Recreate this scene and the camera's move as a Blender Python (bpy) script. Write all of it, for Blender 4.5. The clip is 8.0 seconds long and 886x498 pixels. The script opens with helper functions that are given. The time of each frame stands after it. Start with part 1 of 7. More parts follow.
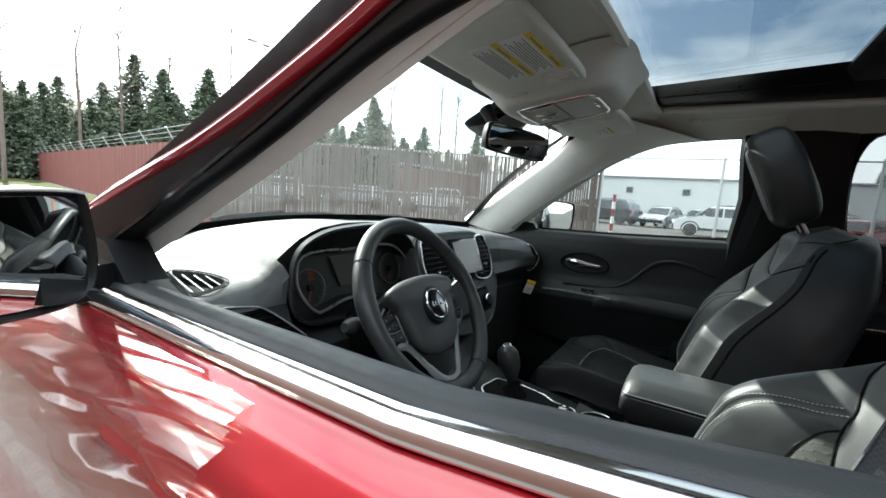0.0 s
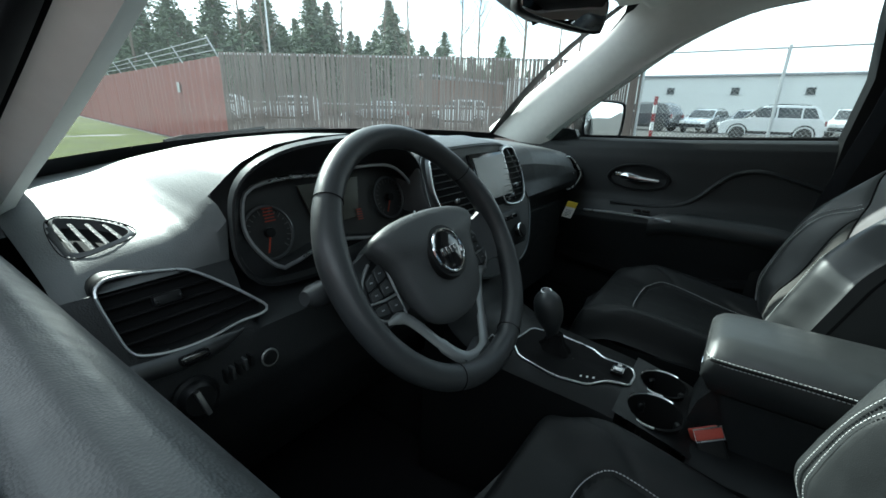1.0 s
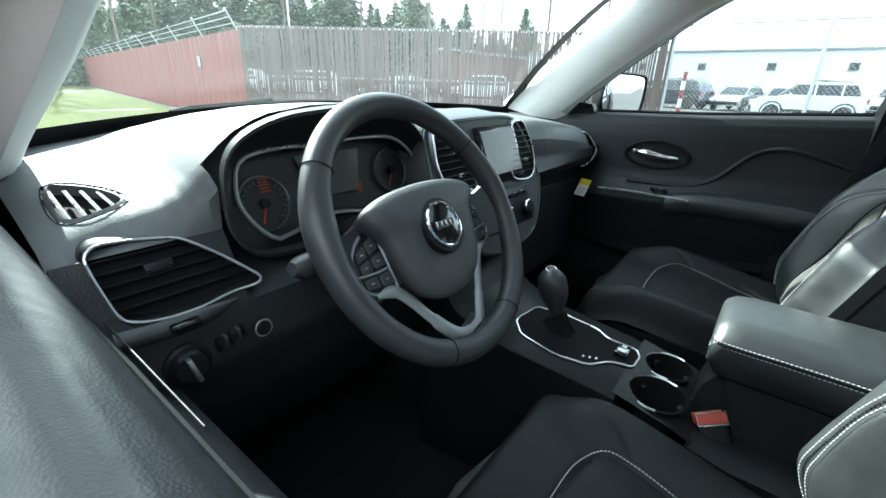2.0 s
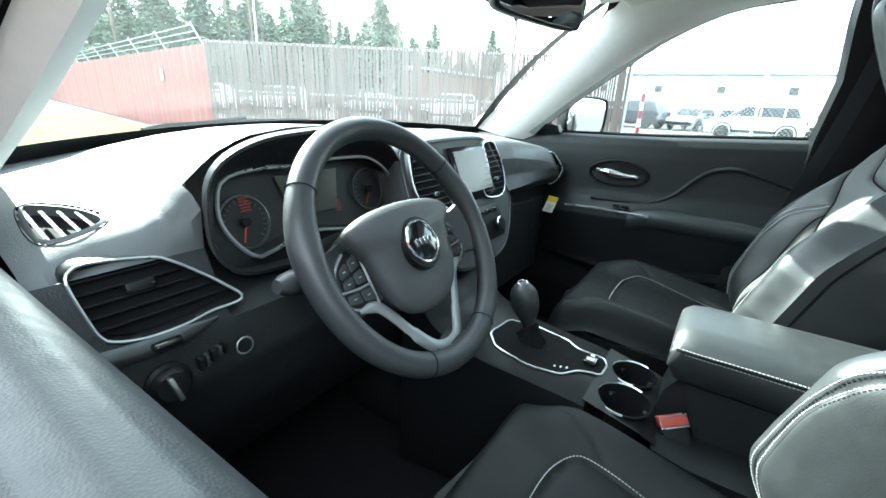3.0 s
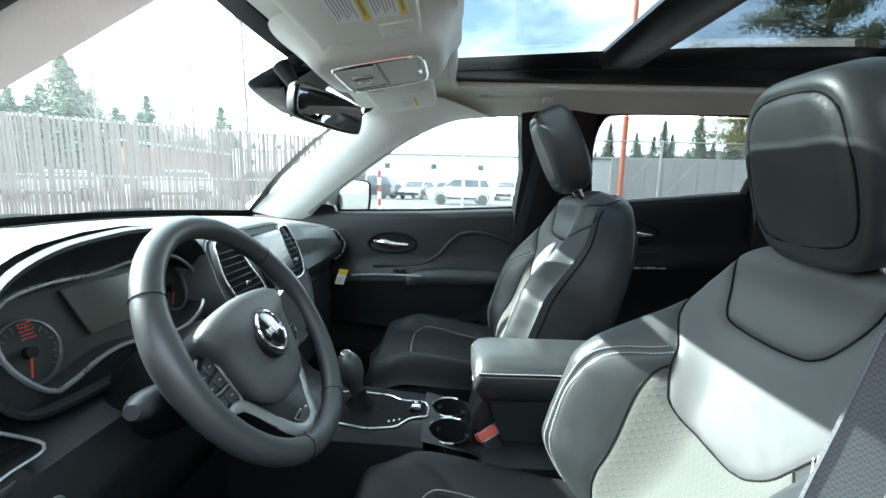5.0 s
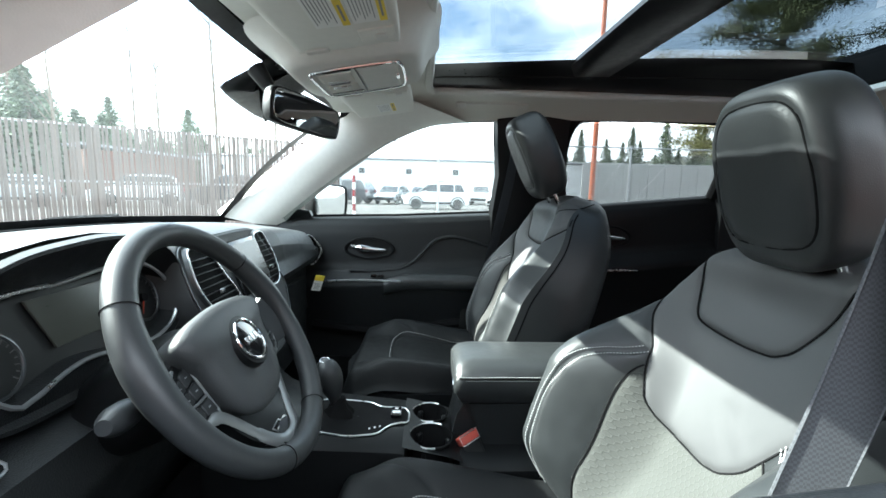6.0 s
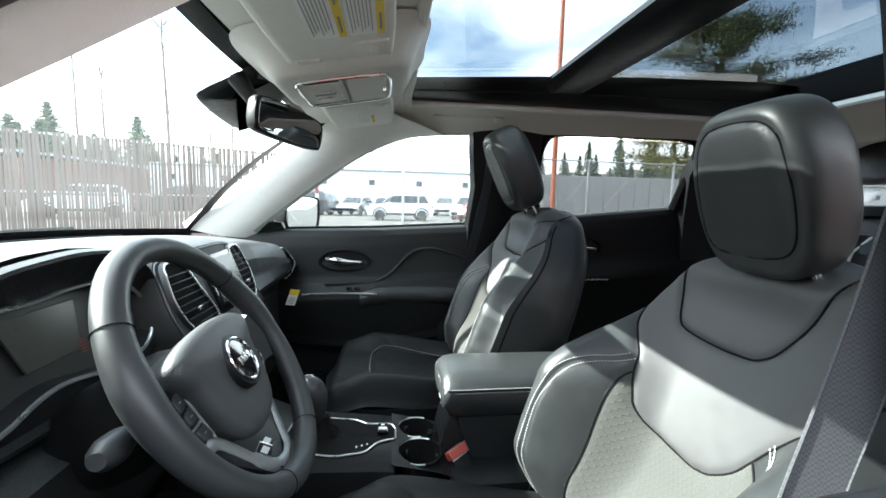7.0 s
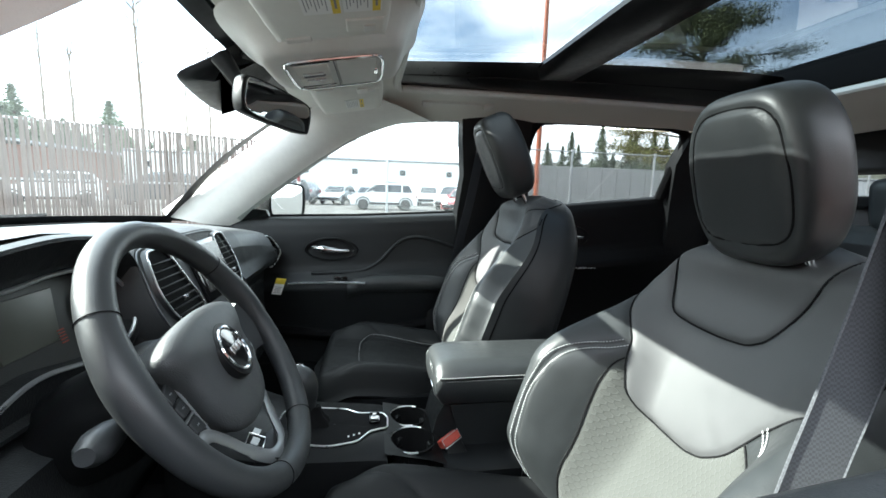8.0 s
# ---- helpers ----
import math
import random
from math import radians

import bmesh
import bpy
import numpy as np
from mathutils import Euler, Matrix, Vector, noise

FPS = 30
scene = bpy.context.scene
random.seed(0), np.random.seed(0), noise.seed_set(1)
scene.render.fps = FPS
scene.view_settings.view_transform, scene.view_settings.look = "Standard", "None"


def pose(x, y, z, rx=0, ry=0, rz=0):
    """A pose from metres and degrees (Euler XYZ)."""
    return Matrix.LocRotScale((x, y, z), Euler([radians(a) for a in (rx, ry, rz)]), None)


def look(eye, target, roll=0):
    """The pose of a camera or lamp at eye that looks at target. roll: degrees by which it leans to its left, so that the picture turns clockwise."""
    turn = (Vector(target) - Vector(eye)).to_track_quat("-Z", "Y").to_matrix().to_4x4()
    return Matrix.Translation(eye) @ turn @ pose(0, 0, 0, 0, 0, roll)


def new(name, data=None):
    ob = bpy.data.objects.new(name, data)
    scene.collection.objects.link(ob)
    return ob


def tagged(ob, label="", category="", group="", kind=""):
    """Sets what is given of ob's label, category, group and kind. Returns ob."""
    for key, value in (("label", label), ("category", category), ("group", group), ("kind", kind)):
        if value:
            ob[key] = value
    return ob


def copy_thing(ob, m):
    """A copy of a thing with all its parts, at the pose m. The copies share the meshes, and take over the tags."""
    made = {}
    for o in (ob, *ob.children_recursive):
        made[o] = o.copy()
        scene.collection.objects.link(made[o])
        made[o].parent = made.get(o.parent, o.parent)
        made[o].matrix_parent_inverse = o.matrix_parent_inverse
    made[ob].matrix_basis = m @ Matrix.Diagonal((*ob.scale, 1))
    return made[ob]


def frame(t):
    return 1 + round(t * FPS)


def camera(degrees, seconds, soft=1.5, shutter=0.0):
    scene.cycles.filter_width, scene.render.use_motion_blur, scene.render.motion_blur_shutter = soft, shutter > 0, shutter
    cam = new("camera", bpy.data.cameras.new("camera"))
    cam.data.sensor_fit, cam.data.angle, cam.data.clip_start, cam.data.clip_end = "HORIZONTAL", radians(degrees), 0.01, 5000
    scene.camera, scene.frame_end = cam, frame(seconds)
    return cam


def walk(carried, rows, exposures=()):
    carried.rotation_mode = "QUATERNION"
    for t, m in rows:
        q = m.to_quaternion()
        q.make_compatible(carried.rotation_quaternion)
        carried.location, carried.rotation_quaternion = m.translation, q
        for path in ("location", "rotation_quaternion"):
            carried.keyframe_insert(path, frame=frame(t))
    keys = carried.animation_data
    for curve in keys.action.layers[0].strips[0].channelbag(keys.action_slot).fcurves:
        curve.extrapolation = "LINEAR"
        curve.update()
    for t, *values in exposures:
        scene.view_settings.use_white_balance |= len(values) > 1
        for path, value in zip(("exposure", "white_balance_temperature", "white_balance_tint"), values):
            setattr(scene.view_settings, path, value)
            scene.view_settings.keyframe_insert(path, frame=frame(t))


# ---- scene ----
cam = camera(93.0, 8.0, soft=1.6)
PATH = [
    (0, (-1.052, -0.44, 1.273), (0.629, 0.613, 1.015), 4.1),
    (0.5, (-0.886, -0.349, 1.256), (0.728, 0.727, 0.769), 2.2),
    (1, (-0.813, -0.311, 1.243), (0.734, 0.782, 0.601), 1.4),
    (1.5, (-0.785, -0.316, 1.233), (0.683, 0.823, 0.493), 1.6),
    (2.8, (-0.801, -0.341, 1.236), (0.708, 0.757, 0.516), 1.8),
    (3, (-0.812, -0.335, 1.244), (0.759, 0.707, 0.577), 2.5),
    (3.5, (-0.858, -0.306, 1.262), (0.938, 0.404, 0.742), 2.1),
    (4, (-0.902, -0.277, 1.265), (1.024, 0.059, 0.845), 1.7),
    (4.5, (-0.931, -0.262, 1.27), (1.036, -0.133, 0.934), 1.4),
    (6, (-0.938, -0.249, 1.271), (1.04, -0.327, 0.989), 1.4),
    (6.5, (-0.939, -0.229, 1.273), (1.04, -0.415, 1.046), 0.7),
    (7, (-0.932, -0.198, 1.272), (1.039, -0.447, 1.046), 1.5),
    (7.5, (-0.923, -0.183, 1.268), (1.037, -0.486, 1.008), 1.8),
    (8, (-0.918, -0.18, 1.265), (1.036, -0.507, 0.993), 1.8),
]
walk(cam, [(t, look(eye, target, roll)) for t, eye, target, roll in PATH],
     [(0.0, 2.5, 6300, 3), (0.5, 2.0, 6000, -2), (1.0, 2.2, 5850, -4), (1.5, 2.75, 5800, -4), (3.0, 3.95, 5800, -5), (3.5, 4.25, 5800, -6), (4.0, 4.15, 5800, -6), (4.5, 3.95, 5800, -4), (6.0, 3.55, 6000, 2), (7.0, 3.45, 6150, 4), (8.0, 3.4, 6150, 4)])

# world and sun
SUN_AZ, SUN_EL = -11.5, 33.2     # degrees to the left of the car's nose (minus: right), height
world = bpy.data.worlds.new("sky")
scene.world = world
world.use_nodes = True
wn = world.node_tree
wn.nodes.clear()
sky = wn.nodes.new("ShaderNodeTexSky")
sky.sky_type, sky.sun_disc = "NISHITA", False
sky.sun_elevation, sky.sun_rotation = radians(SUN_EL), radians(-SUN_AZ)
sky.air_density, sky.dust_density = 1.0, 1.5
co = wn.nodes.new("ShaderNodeTexCoord")
mp = wn.nodes.new("ShaderNodeMapping")
mp.inputs["Scale"].default_value = (1.0, 1.0, 2.6)
cl = wn.nodes.new("ShaderNodeTexNoise")
cl.inputs["Scale"].default_value, cl.inputs["Detail"].default_value = 1.7, 7
rp = wn.nodes.new("ShaderNodeValToRGB")
rp.color_ramp.elements[0].position, rp.color_ramp.elements[1].position = 0.34, 0.53
mx = wn.nodes.new("ShaderNodeMix")
mx.data_type = "RGBA"
mx.inputs[7].default_value = (9.0, 9.2, 9.6, 1)
bg = wn.nodes.new("ShaderNodeBackground")
bg.inputs[1].default_value = 0.086
wo = wn.nodes.new("ShaderNodeOutputWorld")
for a, b in ((co.outputs["Generated"], mp.inputs[0]), (mp.outputs[0], cl.inputs[0]), (cl.outputs[0], rp.inputs[0]),
             (rp.outputs[0], mx.inputs[0]), (sky.outputs[0], mx.inputs[6]), (mx.outputs[2], bg.inputs[0]), (bg.outputs[0], wo.inputs[0])):
    wn.links.new(a, b)

sun_data = bpy.data.lights.new("sun", "SUN")
sun_data.energy, sun_data.angle, sun_data.color = 3.2, radians(0.53), (1.0, 0.95, 0.88)
sun = new("sun", sun_data)
az, el = radians(SUN_AZ), radians(SUN_EL)
to_sun = Vector((-math.sin(az) * math.cos(el), math.cos(az) * math.cos(el), math.sin(el)))
sun.matrix_world = look(to_sun * 60, (0, 0, 0))


# ---- materials ----
def mat(name, base, rough=0.5, metal=0.0, vary=0.15, big=3.0, fine=60.0, bump=0.0, bump_scale=400.0, spec=0.5, coat=0.0, rough_vary=0.1, island=0.0, sheen=0.0):
    """A surface with broad and fine variation of colour and roughness, and fine relief."""
    m = bpy.data.materials.new(name)
    m.use_nodes = True
    nt = m.node_tree
    p = nt.nodes["Principled BSDF"]
    tc = nt.nodes.new("ShaderNodeTexCoord")
    n1 = nt.nodes.new("ShaderNodeTexNoise")
    n1.inputs["Scale"].default_value, n1.inputs["Detail"].default_value = big, 4
    n2 = nt.nodes.new("ShaderNodeTexNoise")
    n2.inputs["Scale"].default_value, n2.inputs["Detail"].default_value = fine, 3
    ad = nt.nodes.new("ShaderNodeMath")
    ad.operation = "ADD"
    nt.links.new(tc.outputs["Object"], n1.inputs[0])
    nt.links.new(tc.outputs["Object"], n2.inputs[0])
    nt.links.new(n1.outputs[0], ad.inputs[0])
    nt.links.new(n2.outputs[0], ad.inputs[1])
    last = ad.outputs[0]
    if island:
        oi = nt.nodes.new("ShaderNodeObjectInfo")
        k = nt.nodes.new("ShaderNodeMath")
        k.operation = "MULTIPLY_ADD"
        k.inputs[1].default_value = island
        nt.links.new(oi.outputs["Random"], k.inputs[0])
        nt.links.new(last, k.inputs[2])
        last = k.outputs[0]
    mr = nt.nodes.new("ShaderNodeMapRange")
    mr.inputs[1].default_value, mr.inputs[2].default_value = 0.6, 1.4 + island
    mr.inputs[3].default_value, mr.inputs[4].default_value = 1 - vary, 1 + vary
    nt.links.new(last, mr.inputs[0])
    vm = nt.nodes.new("ShaderNodeVectorMath")
    vm.operation = "SCALE"
    vm.inputs[0].default_value = base
    nt.links.new(mr.outputs[0], vm.inputs["Scale"])
    nt.links.new(vm.outputs[0], p.inputs["Base Color"])
    rr = nt.nodes.new("ShaderNodeMapRange")
    rr.inputs[1].default_value, rr.inputs[2].default_value = 0.6, 1.4
    rr.inputs[3].default_value, rr.inputs[4].default_value = max(0.02, rough - rough_vary), min(1, rough + rough_vary)
    nt.links.new(ad.outputs[0], rr.inputs[0])
    nt.links.new(rr.outputs[0], p.inputs["Roughness"])
    p.inputs["Metallic"].default_value = metal
    p.inputs["Specular IOR Level"].default_value = spec
    p.inputs["Coat Weight"].default_value = coat
    p.inputs["Sheen Weight"].default_value = sheen
    if bump:
        n3 = nt.nodes.new("ShaderNodeTexVoronoi")
        n3.inputs["Scale"].default_value = bump_scale
        bp = nt.nodes.new("ShaderNodeBump")
        bp.inputs["Strength"].default_value, bp.inputs["Distance"].default_value = bump, 0.6 / bump_scale
        nt.links.new(tc.outputs["Object"], n3.inputs[0])
        nt.links.new(n3.outputs[0], bp.inputs["Height"])
        nt.links.new(bp.outputs[0], p.inputs["Normal"])
    return m


def thin_glass(name, tint):
    """A thin tinted sheet: clear through, faintly glossy."""
    m = bpy.data.materials.new(name)
    m.use_nodes = True
    nt = m.node_tree
    nt.nodes.remove(nt.nodes["Principled BSDF"])
    t, g, x = (nt.nodes.new(k) for k in ("ShaderNodeBsdfTransparent", "ShaderNodeBsdfGlossy", "ShaderNodeMixShader"))
    t.inputs[0].default_value = (*tint, 1)
    g.inputs["Roughness"].default_value = 0.02
    lw, pw, ma = nt.nodes.new("ShaderNodeLayerWeight"), nt.nodes.new("ShaderNodeMath"), nt.nodes.new("ShaderNodeMath")
    lw.inputs[0].default_value = 0.5
    pw.operation, pw.inputs[1].default_value = "POWER", 4.0
    ma.operation, ma.inputs[1].default_value, ma.inputs[2].default_value = "MULTIPLY_ADD", 0.45, 0.035
    nt.links.new(lw.outputs["Facing"], pw.inputs[0])
    nt.links.new(pw.outputs[0], ma.inputs[0])
    nt.links.new(ma.outputs[0], x.inputs[0])
    nt.links.new(t.outputs[0], x.inputs[1])
    nt.links.new(g.outputs[0], x.inputs[2])
    nt.links.new(x.outputs[0], nt.nodes["Material Output"].inputs[0])
    return m


def dusty(m, share):
    """A thin even film of dust that scatters the sun in a pane."""
    nt = m.node_tree
    outp = nt.nodes["Material Output"]
    last = outp.inputs[0].links[0].from_socket
    tr, mx_, ns, rg = (nt.nodes.new(k) for k in ("ShaderNodeBsdfTranslucent", "ShaderNodeMixShader", "ShaderNodeTexNoise", "ShaderNodeMapRange"))
    tr.inputs[0].default_value = (0.86, 0.90, 0.92, 1)
    ns.inputs["Scale"].default_value, ns.inputs["Detail"].default_value = 5.0, 6
    rg.inputs[1].default_value, rg.inputs[2].default_value = 0.35, 0.7
    rg.inputs[3].default_value, rg.inputs[4].default_value = share * 0.6, share * 1.5
    nt.links.new(ns.outputs[0], rg.inputs[0])
    nt.links.new(rg.outputs[0], mx_.inputs[0])
    nt.links.new(last, mx_.inputs[1])
    nt.links.new(tr.outputs[0], mx_.inputs[2])
    nt.links.new(mx_.outputs[0], outp.inputs[0])
    return m


def hexcloth(name, base, size=0.0100):
    """Woven cloth with a raised honeycomb."""
    m = mat(name, base, 0.9, vary=0.12, fine=900, spec=0.2, sheen=0.2)
    nt = m.node_tree
    p = nt.nodes["Principled BSDF"]
    tc = nt.nodes.new("ShaderNodeTexCoord")
    sx = nt.nodes.new("ShaderNodeSeparateXYZ")
    nt.links.new(tc.outputs["UV"], sx.inputs[0])

    def op(kind, a, b=0.0):
        n = nt.nodes.new("ShaderNodeMath")
        n.operation = kind
        for i, v in enumerate((a, b)):
            if isinstance(v, (int, float)):
                n.inputs[i].default_value = v
            else:
                nt.links.new(v, n.inputs[i])
        return n.outputs[0]

    u, v = op("DIVIDE", sx.outputs[0], size), op("DIVIDE", sx.outputs[1], size)
    q = 3 ** 0.5

    def cell(du, dv):
        a = op("ABSOLUTE", op("SUBTRACT", op("FLOORED_MODULO", op("ADD", u, du), 1.0), 0.5))
        b = op("ABSOLUTE", op("SUBTRACT", op("FLOORED_MODULO", op("ADD", v, dv), q), q / 2))
        return op("MAXIMUM", a, op("ADD", op("MULTIPLY", a, 0.5), op("MULTIPLY", b, q / 2)))

    edge = op("MINIMUM", cell(0, 0), cell(0.5, q / 2))
    groove = nt.nodes.new("ShaderNodeMapRange")
    groove.inputs[1].default_value, groove.inputs[2].default_value = 0.36, 0.48
    groove.inputs[3].default_value, groove.inputs[4].default_value = 1.0, 0.0
    nt.links.new(edge, groove.inputs[0])
    bp = nt.nodes.new("ShaderNodeBump")
    bp.inputs["Strength"].default_value, bp.inputs["Distance"].default_value = 0.45, 0.0009
    nt.links.new(groove.outputs[0], bp.inputs["Height"])
    nt.links.new(bp.outputs[0], p.inputs["Normal"])
    return m


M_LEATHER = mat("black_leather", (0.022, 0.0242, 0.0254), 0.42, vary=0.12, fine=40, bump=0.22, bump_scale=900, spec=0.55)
# same black leather, darkened for the shade over the cushions
M_SEATBASE = mat("shaded_seat_leather", (0.0085, 0.0092, 0.0098), 0.55, vary=0.14, fine=40, bump=0.28, bump_scale=900, spec=0.22)
# smoother leather, base lifted for the sky sheen on shield and yoke
M_SHIELD = mat("smooth_sheen_lifted_leather", (0.054, 0.0545, 0.0560), 0.58, vary=0.10, fine=40, bump=0.18, bump_scale=900, spec=0.5)
M_CLOTH = hexcloth("honeycomb_cloth", (0.056, 0.058, 0.054))
M_STITCH = mat("grey_thread", (0.45, 0.46, 0.46), 0.8, vary=0.1)
# dash top vinyl, base raised for the sun lying on it
M_PAD = mat("sunlit_dash_vinyl", (0.075, 0.079, 0.081), 0.5, vary=0.08, bump=0.22, bump_scale=600, spec=0.35)
M_DOORPAD = mat("grained_door_vinyl", (0.021, 0.0235, 0.025), 0.5, vary=0.08, bump=0.22, bump_scale=620, spec=0.35)
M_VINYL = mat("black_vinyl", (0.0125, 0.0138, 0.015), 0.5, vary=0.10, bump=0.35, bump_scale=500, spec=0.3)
M_COVER = mat("soft_grey_black_vinyl", (0.046, 0.0485, 0.051), 0.5, vary=0.10, bump=0.35, bump_scale=700, spec=0.4)
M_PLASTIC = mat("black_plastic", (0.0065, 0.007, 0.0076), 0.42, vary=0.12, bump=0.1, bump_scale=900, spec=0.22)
M_GLOSS = mat("piano_black", (0.008, 0.008, 0.009), 0.12, vary=0.1, coat=0.5, rough_vary=0.04)
M_RIM = mat("wheel_leather", (0.023, 0.025, 0.027), 0.45, vary=0.08, bump=0.2, bump_scale=1100, spec=0.5)
M_STRIP = mat("dull_grey_strip", (0.030, 0.031, 0.033), 0.65, 0.0, vary=0.06, spec=0.2)
M_CHROME = mat("chrome", (0.80, 0.81, 0.83), 0.12, 1.0, vary=0.04, rough_vary=0.05)
M_SATIN = mat("satin_metal", (0.46, 0.47, 0.48), 0.30, 0.9, vary=0.06)
M_BRIGHT = mat("bright_trim_line", (0.80, 0.81, 0.82), 0.30, 0.85, vary=0.04, rough_vary=0.05)
M_SPOKE = mat("grey_satin_spoke", (0.27, 0.28, 0.285), 0.36, 0.7, vary=0.05)
M_DARKMETAL = mat("dark_satin_trim", (0.10, 0.105, 0.11), 0.35, 0.8, vary=0.08)
M_LINER = mat("headliner_fabric", (0.70, 0.695, 0.645), 0.95, vary=0.06, fine=700, spec=0.1, bump=0.15, bump_scale=1500, sheen=0.2)
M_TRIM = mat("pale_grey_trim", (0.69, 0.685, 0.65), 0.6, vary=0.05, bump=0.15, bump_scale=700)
M_VISOR = mat("visor_vinyl", (0.74, 0.73, 0.68), 0.7, vary=0.05, bump=0.2, bump_scale=900)
M_PAPER = mat("label_paper", (0.82, 0.82, 0.80), 0.6, vary=0.04)
M_YELLOW = mat("label_yellow", (0.75, 0.56, 0.05), 0.6, vary=0.06)
M_INK = mat("label_ink", (0.24, 0.24, 0.25), 0.7, vary=0.1)
M_CARPET = mat("black_carpet", (0.012, 0.012, 0.013), 0.95, vary=0.3, fine=500, bump=0.5, bump_scale=700, spec=0.1)
M_RED = mat("red_paint", (0.30, 0.008, 0.016), 0.22, 0.25, vary=0.06, coat=1.0, rough_vary=0.05)
M_RUBBER = mat("black_rubber", (0.008, 0.008, 0.0085), 0.75, vary=0.15, spec=0.06)
M_BUCKLE = mat("red_plastic", (0.40, 0.060, 0.042), 0.4, vary=0.06)
M_WEB = mat("belt_webbing", (0.040, 0.042, 0.047), 0.75, vary=0.20, fine=350)
wt = M_WEB.node_tree
w_tc, w_ck, w_bp = (wt.nodes.new(k) for k in ("ShaderNodeTexCoord", "ShaderNodeTexChecker", "ShaderNodeBump"))
w_ck.inputs["Scale"].default_value = 420.0
w_bp.inputs["Strength"].default_value, w_bp.inputs["Distance"].default_value = 0.5, 0.0008
wt.links.new(w_tc.outputs["Object"], w_ck.inputs[0])
w_ck.inputs[1].default_value, w_ck.inputs[2].default_value = (0.052, 0.055, 0.062, 1), (0.034, 0.036, 0.041, 1)
wt.links.new(w_ck.outputs["Fac"], w_bp.inputs["Height"])
wt.links.new(w_ck.outputs["Color"], wt.nodes["Principled BSDF"].inputs["Base Color"])
wt.links.new(w_bp.outputs[0], wt.nodes["Principled BSDF"].inputs["Normal"])
M_GLASS = dusty(thin_glass("clear_glass", (0.95, 0.975, 0.965)), 0.0040)
M_REARTINT = thin_glass("rear_roof_glass", (0.235, 0.268, 0.295))
M_TINT = thin_glass("roof_glass", (0.50, 0.52, 0.52))
M_SIDE = thin_glass("side_glass", (0.80, 0.83, 0.82))
M_PRIV = thin_glass("privacy_glass", (0.45, 0.46, 0.46))
M_MIRROR = mat("mirror_glass", (0.86, 0.88, 0.89), 0.02, 1.0, vary=0.01, rough_vary=0.0)
M_FRIT = mat("black_frit", (0.006, 0.006, 0.007), 0.35, vary=0.1)
M_FACE = mat("gauge_face", (0.016, 0.017, 0.017), 0.35, vary=0.1, rough_vary=0.05)
M_SCREEN = mat("display_glass", (0.030, 0.028, 0.027), 0.22, vary=0.08, coat=0.0, rough_vary=0.03)
# display base lifted to grey-green for the reflection on its glass
M_LCD = mat("reflection_grey_lcd", (0.062, 0.065, 0.054), 0.30, vary=0.10, rough_vary=0.05)
M_ORANGE = mat("orange_needle", (0.26, 0.030, 0.012), 0.5, vary=0.05)
M_DIM = mat("unlit_print", (0.09, 0.09, 0.088), 0.5, vary=0.05)
M_WHITE = mat("white_print", (0.75, 0.75, 0.74), 0.6, vary=0.03)


# ---- shapes ----
ORIGIN = {}


def thing(name, at, label, category, group="", kind=""):
    e = new(name)
    e.location = at
    e.empty_display_size = 0.05
    ORIGIN[e.name] = Vector(at)
    return tagged(e, label, category, group, kind)


def part(name, geo, material, parent=None, label="", angle=42, uv=None):
    """One mesh, built in the place's own coordinates, under a thing or a part."""
    verts, faces = geo
    at = ORIGIN.get(parent.name, Vector((0, 0, 0))) if parent else Vector((0, 0, 0))
    me = bpy.data.meshes.new(name)
    v = np.asarray(verts, dtype=float) - np.array(at)
    me.from_pydata(v.tolist(), [], [tuple(int(i) for i in f) for f in faces])
    me.validate()
    me.shade_smooth()
    me.set_sharp_from_angle(angle=radians(angle))
    if uv is not None:
        layer = me.uv_layers.new(name="UVMap")
        idx = np.zeros(len(me.loops), dtype=np.int32)
        me.loops.foreach_get("vertex_index", idx)
        layer.data.foreach_set("uv", np.asarray(uv, dtype=np.float32)[idx].ravel())
    for m in material if isinstance(material, (list, tuple)) else (material,):
        me.materials.append(m)
    ob = new(name, me)
    if parent:
        ob.parent = parent
        ORIGIN[ob.name] = at
    if label:
        ob["label"] = label
    return ob


def join(*geos):
    vs, fs, n = [], [], 0
    for v, f in geos:
        v = [tuple(p) for p in v]
        vs += v
        fs += [tuple(i + n for i in q) for q in f]
        n += len(v)
    return vs, fs


def moved(geo, m):
    return [tuple(m @ Vector(p)) for p in geo[0]], geo[1]


def flip(geo):
    return geo[0], [tuple(reversed(f)) for f in geo[1]]


def mirrored(geo):
    return [(-p[0], p[1], p[2]) for p in geo[0]], [tuple(reversed(f)) for f in geo[1]]


def loft(rings, closed=True, caps=True):
    """Skin over rings of equally many points."""
    n, vs, fs = len(rings[0]), [], []
    for r in rings:
        vs += [tuple(p) for p in r]
    k = n if closed else n - 1
    for i in range(len(rings) - 1):
        for j in range(k):
            a, b = i * n + j, i * n + (j + 1) % n
            fs.append((a, b, b + n, a + n))
    if caps and closed:
        fs.append(tuple(range(n - 1, -1, -1)))
        fs.append(tuple(range((len(rings) - 1) * n, len(rings) * n)))
    return vs, fs


